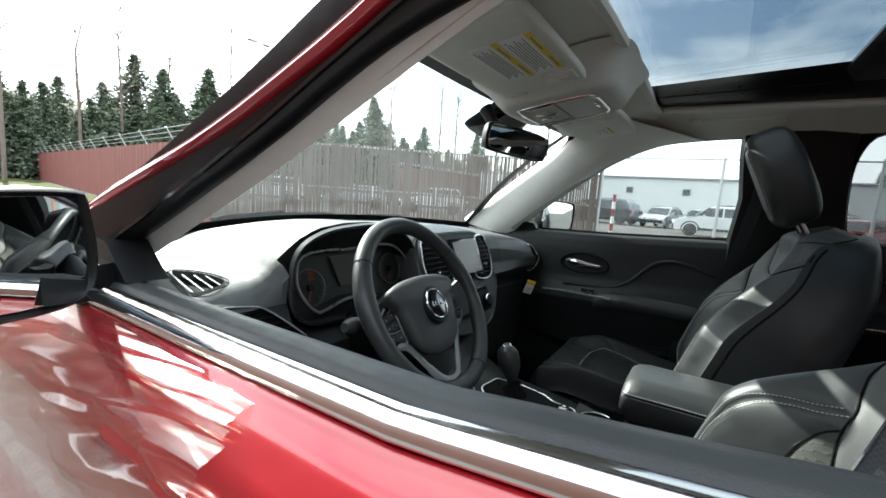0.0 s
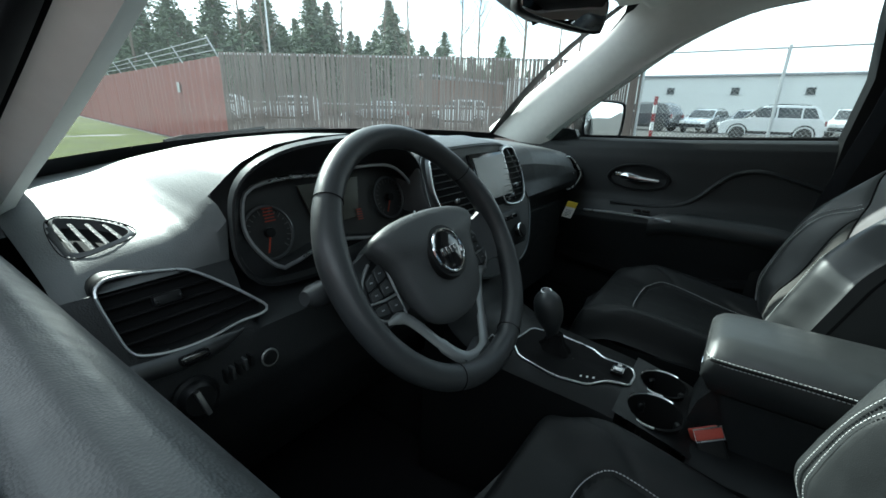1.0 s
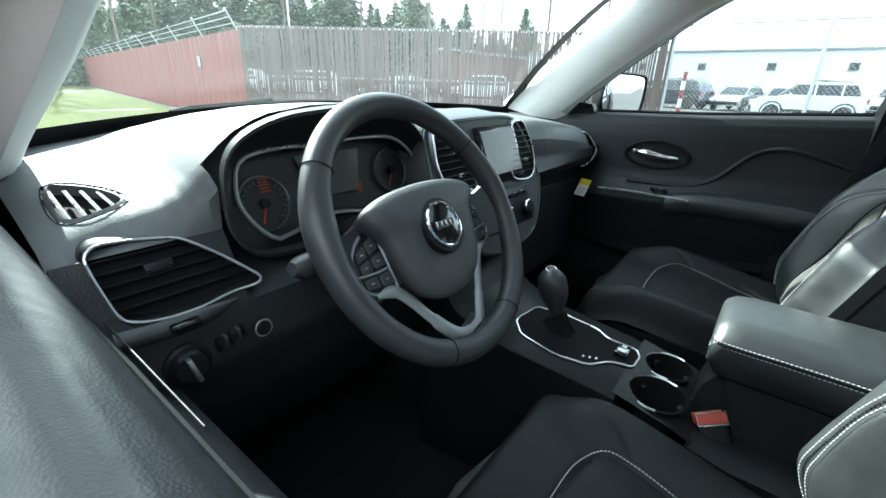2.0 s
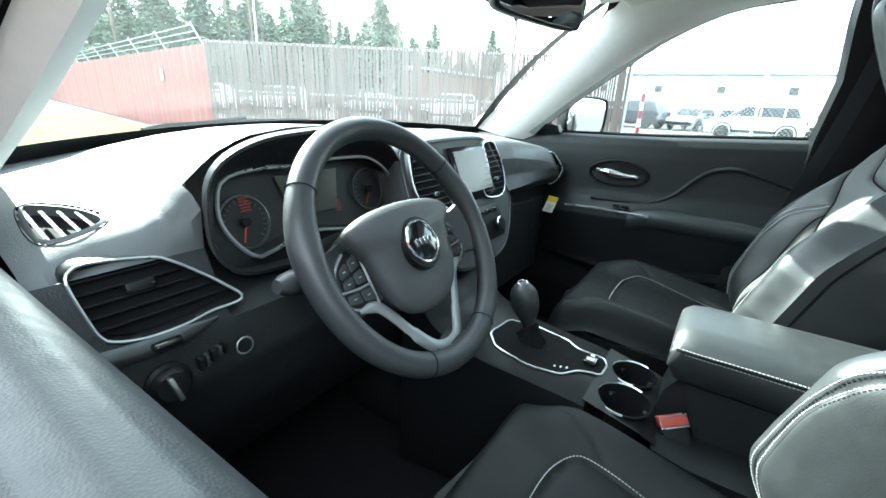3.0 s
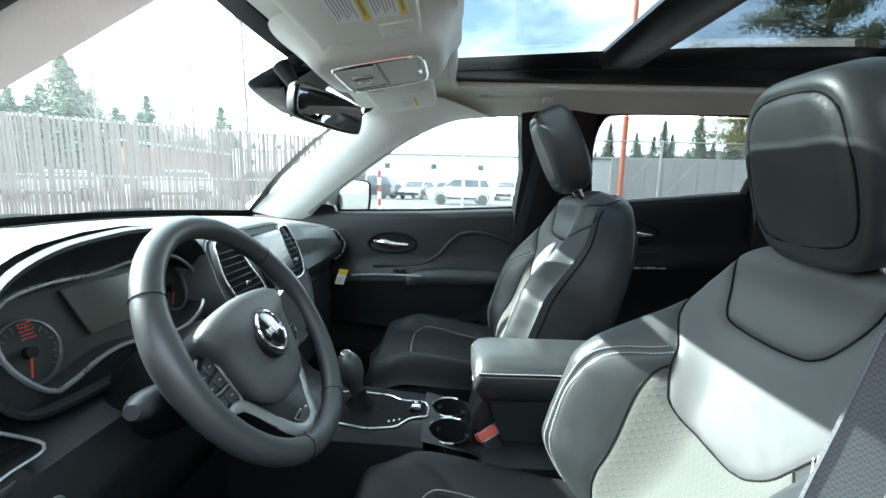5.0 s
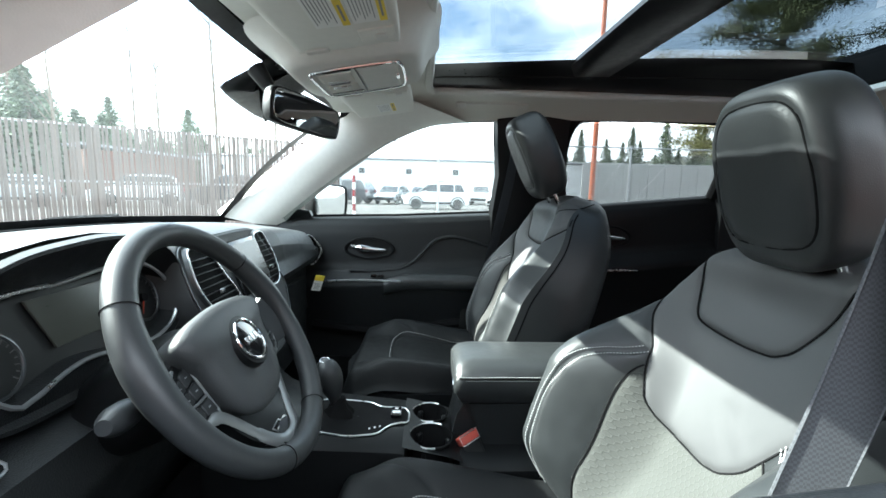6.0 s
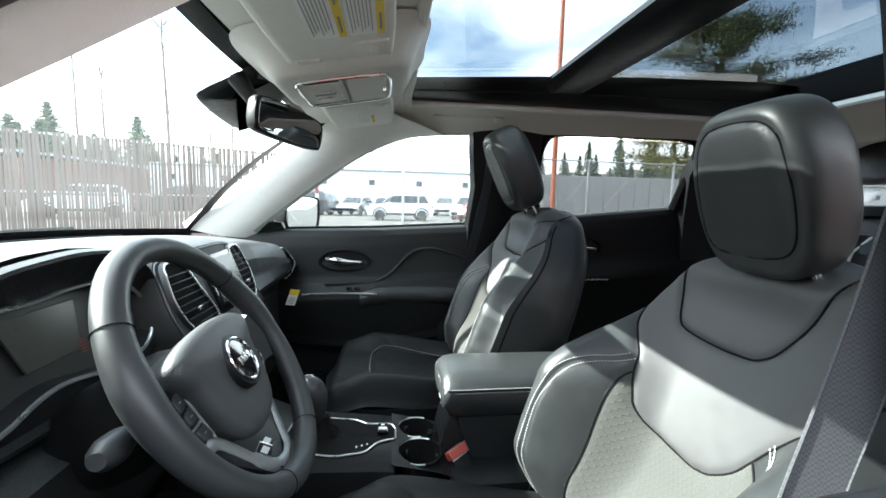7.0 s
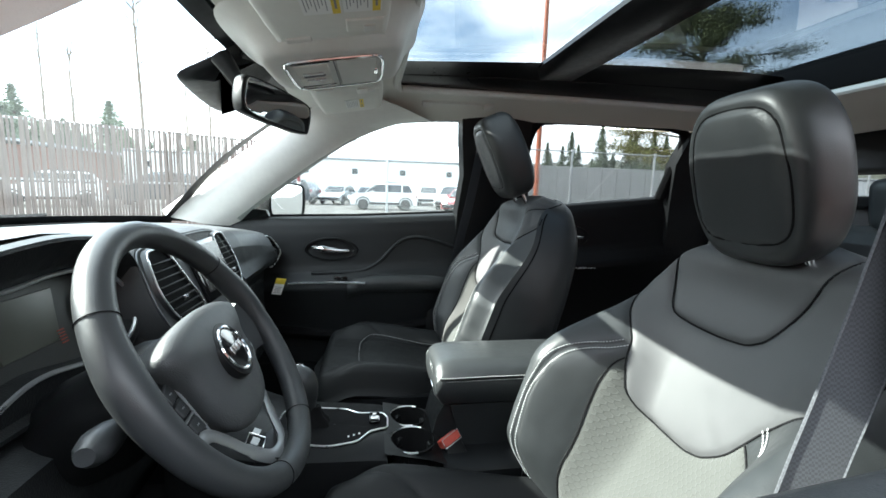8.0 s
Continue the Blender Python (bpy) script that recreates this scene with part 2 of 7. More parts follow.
def smooth_path(pts, n, closed=False):
    """A Catmull-Rom line through a few points, evenly spaced."""
    p = [np.array(q, dtype=float) for q in pts]
    m = len(p)
    out = []
    segs = m if closed else m - 1
    for i in range(segs):
        if closed:
            a, b, c, d = p[i - 1], p[i], p[(i + 1) % m], p[(i + 2) % m]
        else:
            a, b, c, d = p[max(i - 1, 0)], p[i], p[i + 1], p[min(i + 2, m - 1)]
        for k in range(12):
            t = k / 12
            out.append(0.5 * (2 * b + (c - a) * t + (2 * a - 5 * b + 4 * c - d) * t * t + (3 * b - a - 3 * c + d) * t ** 3))
    if not closed:
        out.append(p[-1])
    q = np.array(out + ([out[0]] if closed else []))
    s = np.concatenate([[0], np.cumsum(np.linalg.norm(np.diff(q, axis=0), axis=1))])
    at = np.linspace(0, s[-1], n + 1)[:-1] if closed else np.linspace(0, s[-1], n)
    return np.stack([np.interp(at, s, q[:, k]) for k in range(q.shape[1])], axis=1)


def tube(path, r, n=8, closed=False, flat=1.0, up=None):
    """A round or oval bar along a line. r: one radius or one for each point; flat squeezes it along up."""
    p = [Vector(q) for q in path]
    m = len(p)
    rr = [r] * m if isinstance(r, (int, float)) else list(r)
    rings = []
    ref = Vector(up) if up is not None else None
    prev = None
    for i in range(m):
        d = (p[(i + 1) % m] - p[i - 1]) if closed else (p[min(i + 1, m - 1)] - p[max(i - 1, 0)])
        d.normalize()
        if ref is not None:
            a = ref - d * ref.dot(d)
        elif prev is None:
            a = d.orthogonal()
        else:
            a = prev - d * prev.dot(d)
        a.normalize()
        prev = a
        b = d.cross(a)
        rings.append([p[i] + a * (math.cos(2 * math.pi * k / n) * rr[i] * flat) + b * (math.sin(2 * math.pi * k / n) * rr[i]) for k in range(n)])
    if closed:
        rings.append(rings[0])
    return loft(rings, True, not closed)


def rbox(size, bevel=0.004, seg=2, m=None):
    bm = bmesh.new()
    bmesh.ops.create_cube(bm, size=1)
    for v in bm.verts:
        v.co = Vector((v.co.x * size[0], v.co.y * size[1], v.co.z * size[2]))
    if bevel:
        bmesh.ops.bevel(bm, geom=list(bm.edges), offset=min(bevel, 0.45 * min(size)), segments=seg, affect="EDGES", profile=0.6)
    bm.verts.index_update()
    geo = [tuple(v.co) for v in bm.verts], [tuple(v.index for v in f.verts) for f in bm.faces]
    bm.free()
    return moved(geo, m) if m is not None else geo


def box_at(c, size, bevel=0.004, seg=2, rot=(0, 0, 0)):
    return rbox(size, bevel, seg, pose(*c, *rot))


def lathe(profile, n=24, m=None, caps=True):
    """Turns (r, z) round the z axis."""
    rings = [[(r * math.cos(2 * math.pi * k / n), r * math.sin(2 * math.pi * k / n), z) for k in range(n)] for r, z in profile]
    geo = loft(rings, True, caps)
    return moved(geo, m) if m is not None else geo


def offset2(pts, d):
    """A closed outline drawn in by d."""
    p = np.asarray(pts, dtype=float)
    a, b = np.roll(p, 1, axis=0), np.roll(p, -1, axis=0)
    t = b - a
    t /= np.linalg.norm(t, axis=1)[:, None] + 1e-9
    area = np.sum(p[:, 0] * b[:, 1] - b[:, 0] * p[:, 1])
    nrm = np.stack([-t[:, 1], t[:, 0]], axis=1) * (1 if area > 0 else -1)
    return p + nrm * d


def plate(outline, depth, m, bevel=0.003, n=None):
    """A slab with a rounded front edge: outline in the xy plane of m, front at +z."""
    o = np.asarray(outline, dtype=float)
    o = smooth_path(o, n, True) if n else o
    area = np.sum(o[:, 0] * np.roll(o[:, 1], -1) - np.roll(o[:, 0], -1) * o[:, 1])
    if area < 0:
        o = o[::-1]
    rings = [[(x, y, -depth) for x, y in o], [(x, y, -bevel) for x, y in o]]
    for k in (0.45, 0.85, 1.0):
        q = offset2(o, bevel * (1 - math.cos(k * math.pi / 2)))
        rings.append([(x, y, bevel * math.sin(k * math.pi / 2) - bevel) for x, y in q])
    return moved(loft(rings, True, True), m)


def plane_at(p, right, up):
    """A frame with x along right, y along up, z out of the surface."""
    r = Vector(right).normalized()
    u = Vector(up)
    u = (u - r * u.dot(r)).normalized()
    w = r.cross(u)
    m = Matrix((r, u, w)).transposed().to_4x4()
    m.translation = Vector(p)
    return m


def interp(x, table):
    return float(np.interp(x, [a for a, _ in table], [b for _, b in table]))


def sstep(x, a, b):
    t = np.clip((x - a) / (b - a), 0, 1)
    return t * t * (3 - 2 * t)


def grid_geo(fn, us, vs):
    v = [fn(a, b) for b in vs for a in us]
    n = len(us)
    f = [(j * n + i, j * n + i + 1, (j + 1) * n + i + 1, (j + 1) * n + i) for j in range(len(vs) - 1) for i in range(n - 1)]
    return v, f


def stitches(path, step=0.0056, length=0.0036, r=0.00085):
    """A row of short threads along a line."""
    p = np.asarray(path, dtype=float)
    s = np.concatenate([[0], np.cumsum(np.linalg.norm(np.diff(p, axis=0), axis=1))])
    geos = []
    for a in np.arange(0, s[-1] - length, step):
        q = [[np.interp(a + k * length, s, p[:, c]) for c in range(3)] for k in (0, 1)]
        geos.append(tube(q, r, 4))
    return join(*geos)


# ---- the car's shell: pillars, headliner, glass, floor ----
shell = thing("car", (0, 0, 0.3), "red sport utility car body with pale grey cabin trim", "car")
HEAD_Y = 0.072
DOOR_P = [(0.750, 0.335, 1.118), (0.735, 0.174, 1.250), (0.722, 0.039, 1.350), (0.705, -0.091, 1.437), (0.680, -0.240, 1.500),
          (0.665, -0.380, 1.519), (0.660, -0.508, 1.526), (0.650, -0.853, 1.536), (0.640, -1.355, 1.540), (0.620, -1.90, 1.500)]
DOOR_D = [(0.745, 0.430, 1.095), (0.712, 0.200, 1.222), (0.690, 0.030, 1.318), (0.678, -0.091, 1.390), (0.668, -0.240, 1.470),
          (0.662, -0.380, 1.512), (0.660, -0.508, 1.526), (0.650, -0.853, 1.536), (0.640, -1.355, 1.536), (0.620, -1.90, 1.500)]


def pillar(low, side):
    """Pale trim from the door opening up to the windscreen's edge."""
    lo = smooth_path(low[:6], 26)
    hi = smooth_path([(0.700, 0.540, 1.150), (0.672, 0.300, 1.330), (0.645, 0.130, 1.452), (0.610, 0.060, 1.512), (0.545, 0.020, 1.545), (0.500, -0.14, 1.573)], 26)
    if side < 0:
        # the driver's trim is broader at its middle
        hi = hi + np.array([[-0.030 * sstep(p[2], 1.16, 1.32) * (1 - 0.6 * sstep(p[2], 1.50, 1.56)), 0.0, -0.012 * sstep(p[2], 1.2, 1.35)] for p in hi])
    rings = []
    for a, b in zip(lo, hi):
        mid = (a + b) / 2
        inward = np.array([-0.030, -0.022, -0.010])
        back = np.array([0.035, 0.03, 0.02])
        rings.append([a + back, a + back * 0.3, a + inward * 0.35, a * 0.75 + b * 0.25 + inward * 0.85, mid + inward, a * 0.3 + b * 0.7 + inward * 0.75, b + inward * 0.2, b + back * 0.8])
    g = loft([[tuple(p) for p in r] for r in rings], True, True)
    return flip(g) if side > 0 else flip(mirrored(g))


def pillar_core(low):
    """The steel pillar behind the trim."""
    lo = smooth_path(low[:6], 26)
    hi = smooth_path([(0.700, 0.540, 1.150), (0.672, 0.300, 1.330), (0.645, 0.130, 1.452), (0.610, 0.060, 1.512), (0.545, 0.020, 1.545), (0.500, -0.14, 1.573)], 26)
    return loft([[tuple(a + (0.012, 0.01, 0.008)), tuple(b + (0.004, 0.012, -0.004)), tuple(b + (0.025, 0.01, -0.020)), tuple(a + (0.045, 0.01, 0.025))] for a, b in zip(lo, hi)], True, True)


part("pillar_core", flip(pillar_core(DOOR_P)), M_RUBBER, shell)
part("pillar_core", mirrored(flip(pillar_core(DOOR_D))), M_RUBBER, shell)
part("pillar_trim", pillar(DOOR_P, 1), M_TRIM, shell, "pale grey pillar trim", 60)
part("pillar_trim", pillar(DOOR_D, -1), M_TRIM, shell, "pale grey pillar trim", 60)

# headliner: front part, two side strips, rear part
OPEN_F, OPEN_X = -0.250, 0.490


def liner_z(x, y):
    return 1.603 - 0.055 * sstep(y, -0.30, 0.06) - 0.012 * (abs(x) / 0.5) ** 2 - 0.05 * sstep(-y, 1.3, 2.1)


def rail(y, side):
    t = DOOR_P if side > 0 else DOOR_D
    ys = [p[1] for p in t][::-1]
    return np.interp(y, ys, [p[0] for p in t][::-1]), np.interp(y, ys, [p[2] for p in t][::-1])


front = grid_geo(lambda a, b: (a * 0.56, b, liner_z(a * 0.56, b) - 0.012 * sstep(abs(a), 0.85, 1.0)), np.linspace(-1, 1, 41), np.linspace(HEAD_Y, OPEN_F, 16))
rear = grid_geo(lambda a, b: (a * 0.58, b, liner_z(a * 0.58, b)), np.linspace(-1, 1, 41), np.linspace(-1.52, -2.10, 14))


def side_strip(side):
    def fn(a, b):
        rx, rz = rail(b, side)
        x = rx + (OPEN_X - rx) * a
        top = liner_z(OPEN_X, b)
        z = rz + (top - rz) * math.sin(a * math.pi / 2) ** 0.9
        return (x * side, b, z)
    g = grid_geo(fn, np.linspace(0, 1, 12), np.linspace(-0.10, -2.10, 44))
    return g if side > 0 else flip(g)


part("headliner", join(front, rear, side_strip(1), side_strip(-1)), M_LINER, shell, "pale grey woven headliner round a wide sunroof", 60)
lip = [(OPEN_X, OPEN_F), (-OPEN_X, OPEN_F), (-OPEN_X, -1.52), (OPEN_X, -1.52)]
o = []
for i in range(4):
    a, b = np.array(lip[i]), np.array(lip[(i + 1) % 4])
    o += [a + (b - a) * k for k in (0.035, 0.25, 0.5, 0.75, 0.965)]
ring = [(p[0], p[1], liner_z(p[0], p[1]) - 0.004) for p in smooth_path(o, 120, True)]
part("sunroof_trim", tube(ring, 0.012, 8, True), M_TRIM, shell, "pale bead round the sunroof opening")

# the roof skin and outer red pillars, seen from outside at the start
part("roof_skin", grid_geo(lambda a, b: (a, b, 1.692 - 0.09 * (a / 0.62) ** 2 - 0.075 * sstep(b, -0.5, 0.12) - 0.05 * sstep(-b, 1.2, 2.2)),
     [-0.68, -0.64, -0.60, -0.55, -0.50], np.linspace(-0.25, -2.1, 20)), M_RED, shell, "glossy red roof edge")
part("roof_skin", grid_geo(lambda a, b: (a, b, 1.692 - 0.09 * (a / 0.62) ** 2 - 0.075 * sstep(b, -0.5, 0.12) - 0.05 * sstep(-b, 1.2, 2.2)),
     [0.50, 0.55, 0.60, 0.64, 0.68], np.linspace(0.06, -2.1, 20)), M_RED, shell, "glossy red roof edge")
for side in (-1,):
    outer = smooth_path([(0.800, 0.500, 1.155), (0.785, 0.320, 1.230), (0.757, 0.100, 1.320), (0.740, -0.09, 1.412), (0.725, -0.25, 1.497), (0.712, -0.55, 1.560), (0.705, -1.2, 1.570)], 40)
    red = [[p + np.array(q) for q in ((0.0, 0.0, 0.0), (0.006, 0.002, 0.008), (0.003, 0.006, 0.014), (-0.020, 0.018, 0.020), (-0.05, 0.014, 0.016), (-0.03, 0.0, 0.0))] for p in outer]
    g = loft([[tuple(q) for q in r] for r in red], True, True)
    part("outer_pillar", flip(g) if side > 0 else flip(mirrored(g)), M_RED, shell, "glossy red outer roof pillar", 60)

# windscreen
def wind(a, b):
    """a across, b from the base up to the roof."""
    x = a * (0.715 + (0.575 - 0.715) * b)
    y0, z0 = 0.755 - 0.42 * (a * 0.715) ** 2, 1.150 - 0.05 * (a * 0.7) ** 2
    y1, z1 = 0.100 - 0.16 * (a * 0.6) ** 2, 1.565 - 0.06 * (a * 0.6) ** 2
    bow = 0.035 * math.sin(math.pi * b)
    return Vector((x, y0 + (y1 - y0) * b + bow * 0.5, z0 + (z1 - z0) * b + bow * 0.85))


windscreen = thing("windscreen", (0, 0.75, 1.15), "clear raked laminated windscreen with black edge band", "windscreen")
ua, ub = np.linspace(-1, 1, 25), np.linspace(0, 1, 13)
inner = grid_geo(lambda a, b: tuple(wind(a, b)), ua, ub)
outer = grid_geo(lambda a, b: tuple(wind(a, b) + Vector((0, 0.0028, 0.004))), ua, ub)
n = len(inner[0])
part("pane", (inner[0] + outer[0], [tuple(f) for f in inner[1]] + [tuple(i + n for i in reversed(f)) for f in outer[1]]), M_GLASS, windscreen)


def band(b0, b1, a0=-1.0, a1=1.0):
    return grid_geo(lambda a, b: tuple(wind(a, b) - Vector((0, 0.004, 0.005))), np.linspace(a0, a1, 25), np.linspace(b0, b1, 4))


part("edge_band", join(band(-0.02, 0.055), band(0.955, 1.0), grid_geo(lambda a, b: tuple(wind(a, b) - Vector((0, 0.004, 0.005))), np.linspace(0.955, 1, 4), ub),
     grid_geo(lambda a, b: tuple(wind(a, b) - Vector((0, 0.004, 0.005))), np.linspace(-1, -0.955, 4), ub)), M_FRIT, windscreen, "black ceramic edge band")

# roof header closing the windscreen's upper edge
part("roof_header", loft([[tuple(wind(a, 0.965) + Vector((0, 0.004, 0.010))), tuple(wind(a, 1.0) + Vector((0, -0.01, 0.022))), (a * 0.57, -0.05, 1.615 - 0.02 * a * a), (a * 0.56, -0.212, 1.634 - 0.02 * a * a)] for a in np.linspace(-1, 1, 21)], False, False), M_GLOSS, shell, "glossy black roof front edge")

# sunroof: black frame, cross beam, two panes
sunroof = thing("sunroof", (0, -0.9, 1.62), "closed two-pane tinted glass sunroof with black frame", "sunroof")


def roof_z(y):
    return interp(-y, [(0.2, 1.622), (0.30, 1.628), (0.67, 1.652), (1.0, 1.668), (1.35, 1.676), (1.6, 1.668)])


GLASS_X, BEAM = 0.330, (-0.668, -0.835)


def frame_bar(x0, x1, y0, y1, drop=0.0):
    return grid_geo(lambda a, b: (a, b, liner_z(0.49, b) + 0.006 + (roof_z(b) - liner_z(0.49, b) - 0.006) * (1 - sstep(abs(a), GLASS_X, OPEN_X)) - drop),
                    np.linspace(x0, x1, 8), np.linspace(y0, y1, 24))


for side in (1, -1):
    g = frame_bar(GLASS_X if side > 0 else 0.415, OPEN_X + 0.012, OPEN_F + 0.01, -1.53)
    part("side_rail", g if side > 0 else flip(mirrored(g)), M_FRIT, sunroof, "black guide rail")
for x in (1, -1):
    part("rail_groove", tube([(x * 0.415, y, 0.5 * (roof_z(y) + 1.61) - 0.004) for y in np.linspace(OPEN_F, -1.5, 12)], 0.006, 6), M_PLASTIC, sunroof)
part("front_bar", grid_geo(lambda a, b: (a, b, 1.598 + (roof_z(-0.285) - 1.598) * sstep(-b, 0.212, 0.224)), np.linspace(-0.5, 0.5, 12), np.linspace(-0.212, -0.226, 5)), M_FRIT, sunroof)
part("cross_beam", join(*[loft([[(x, BEAM[0] - 0.006, roof_z(BEAM[0]) + 0.006), (x, BEAM[0] - 0.002, roof_z(BEAM[0]) - 0.008), (x, BEAM[0] - 0.030, 1.612 + 0.012), (x, BEAM[1] + 0.030, 1.612 + 0.016),
     (x, BEAM[1], roof_z(BEAM[1]) - 0.008), (x, BEAM[1], roof_z(BEAM[1]) + 0.006)] for x in np.linspace(-0.5, 0.5, 9)], True, True)]), M_FRIT, sunroof, "black cross beam between the panes")
part("rear_bar", box_at((0, -1.535, 1.650), (1.0, 0.06, 0.10), 0.008), M_RUBBER, sunroof)
for y0, y1 in ((-0.215, -0.70), (-0.80, -1.53)):
    lo = grid_geo(lambda a, b: (a, b, roof_z(b) + 0.012), np.linspace(-0.46, 0.40, 6), np.linspace(y0, y1, 10))
    hi = grid_geo(lambda a, b: (a, b, roof_z(b) + 0.017), np.linspace(-0.46, 0.40, 6), np.linspace(y0, y1, 10))
    k = len(lo[0])
    part("pane", (lo[0] + hi[0], [tuple(f) for f in lo[1]] + [tuple(i + k for i in reversed(f)) for f in hi[1]]), M_TINT if y0 > -0.5 else M_REARTINT, sunroof)

# B pillars, C pillars, rear quarter
for side in (1, -1):
    low = 1.165 if side > 0 else 1.12
    def bp(name, pts, depth, m, label):
        g = loft([[(x - depth, yf, z), (x - depth - 0.012, (yf * 2 + yr) / 3, z), (x - depth - 0.012, (yf + yr * 2) / 3, z), (x - depth, yr, z), (x + 0.02, yr - 0.01, z), (x + 0.02, yf + 0.01, z)] for x, yf, yr, z in pts], True, True)
        part(name, g if side > 0 else flip(mirrored(g)), m, shell, label, 50)
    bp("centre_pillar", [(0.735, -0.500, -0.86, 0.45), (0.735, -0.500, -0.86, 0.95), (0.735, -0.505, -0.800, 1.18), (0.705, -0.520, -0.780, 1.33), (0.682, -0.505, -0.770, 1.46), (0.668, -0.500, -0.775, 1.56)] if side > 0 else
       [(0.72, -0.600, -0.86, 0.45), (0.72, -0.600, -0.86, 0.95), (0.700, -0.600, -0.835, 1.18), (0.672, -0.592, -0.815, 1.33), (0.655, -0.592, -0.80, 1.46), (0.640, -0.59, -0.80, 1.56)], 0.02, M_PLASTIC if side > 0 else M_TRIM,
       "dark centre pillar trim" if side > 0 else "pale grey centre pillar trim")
    bp("rear_pillar", [(0.73, -1.42, -1.95, 0.6), (0.73, -1.42, -1.95, 1.22), (0.690, -1.40, -1.90, 1.40), (0.655, -1.44, -1.85, 1.53)], 0.03, M_VINYL, "dark rear pillar trim")

# floor, firewall, tailgate
part("cabin_floor", join(box_at((0, -0.6, 0.40), (1.5, 3.0, 0.05), 0.01), box_at((0, 0.70, 0.72), (1.5, 0.05, 0.75), 0.01), box_at((0, 0.05, 0.47), (0.26, 1.4, 0.16), 0.06, 3)), M_CARPET, shell, "black cabin carpet")
part("tailgate_trim", box_at((0, -2.12, 0.85), (1.46, 0.06, 0.9), 0.02), M_VINYL, shell, "black tailgate trim")
part("tailgate_header", box_at((0, -2.075, 1.465), (1.36, 0.06, 0.17), 0.02, 3, (12, 0, 0)), M_VINYL, shell, "dark tailgate header trim")
g = rbox((1.20, 0.006, 0.16), 0.002, 1, pose(0, -2.10, 1.32, 12, 0, 0))
q = part("rear_window", g, M_PRIV, shell, "tinted rear window")

for sx in (-1, 1):
    part("door_sill", box_at((sx * 0.745, -0.5, 0.47), (0.08, 2.7, 0.24), 0.02), M_PLASTIC, shell, "black door sill trim")
# closing panels between dashboard, firewall and body sides
part("dash_closing", join(loft([[(x, 0.790 - 0.42 * x * x, 1.150 - 0.05 * x * x), (x, 0.775 - 0.42 * x * x, 1.05), (x, 0.76 - 0.42 * x * x, 0.40)] for x in np.linspace(-0.76, 0.76, 30)], False, False),
     *[loft([[(sx * 0.755, y, 0.42), (sx * 0.755, y, 1.085)] for y in (0.80, 0.50, 0.20)], False, False) for sx in (-1, 1)]), M_RUBBER, shell)

# cowl and wipers under the windscreen
part("cowl", grid_geo(lambda a, b: (a * 0.74, 0.86 + b - 0.42 * (a * 0.72) ** 2, 1.128 - 0.05 * (a * 0.7) ** 2 - 0.10 * b), np.linspace(-1, 1, 25), np.linspace(-0.10, 0.16, 6)), M_PLASTIC, shell, "black plastic cowl")
for x0, x1 in ((-0.38, 0.16), (0.25, 0.66)):
    wip = thing("wiper", (x0, 0.8, 1.13), "black windscreen wiper resting on the cowl", "wiper", "windscreen wipers")
    pts = [Vector((x, 0.840 - 0.42 * x * x, 1.158 - 0.05 * x * x)) for x in np.linspace(x0, x1, 12)]
    part("blade", tube(pts, [0.006] + [0.011] * 10 + [0.005], 6, flat=1.4), M_RUBBER, wip)
    part("arm", tube([Vector((x0 + 0.05, 0.93, 1.11)), Vector((x0 + 0.15, 0.88, 1.150)), pts[6] + Vector((0, 0.01, 0.014))], [0.014, 0.011, 0.006], 6), M_PLASTIC, wip)

# outer roof skin behind the glass roof
part("roof_skin", grid_geo(lambda a, b: (a * 0.60, b, liner_z(a * 0.58, b) + 0.045), np.linspace(-1, 1, 13), np.linspace(-2.14, -1.56, 8)), M_RED, shell, "glossy red rear roof skin")


# ---- dashboard ----
dash = thing("dashboard", (0, 0.3, 0.6), "black grained soft-touch dashboard with silver-edged vents", "dashboard")
Z_BROW = [(-0.73, 1.068), (-0.66, 1.086), (-0.61, 1.094), (-0.59, 1.102), (-0.575, 1.113), (-0.556, 1.132), (-0.535, 1.152), (-0.515, 1.168), (-0.49, 1.180), (-0.465, 1.188), (-0.40, 1.1965), (-0.33, 1.198), (-0.28, 1.193), (-0.24, 1.183), (-0.205, 1.168), (-0.18, 1.155), (-0.15, 1.148), (0.10, 1.150), (0.34, 1.143), (0.50, 1.125), (0.62, 1.106), (0.73, 1.07)]
Y_BROW = [(-0.73, 0.225), (-0.62, 0.218), (-0.58, 0.210), (-0.54, 0.200), (-0.50, 0.194), (-0.24, 0.194), (-0.19, 0.200), (-0.15, 0.232), (0.20, 0.230), (0.34, 0.210), (0.62, 0.190), (0.73, 0.20)]


NT = 44      # points over the pad's top


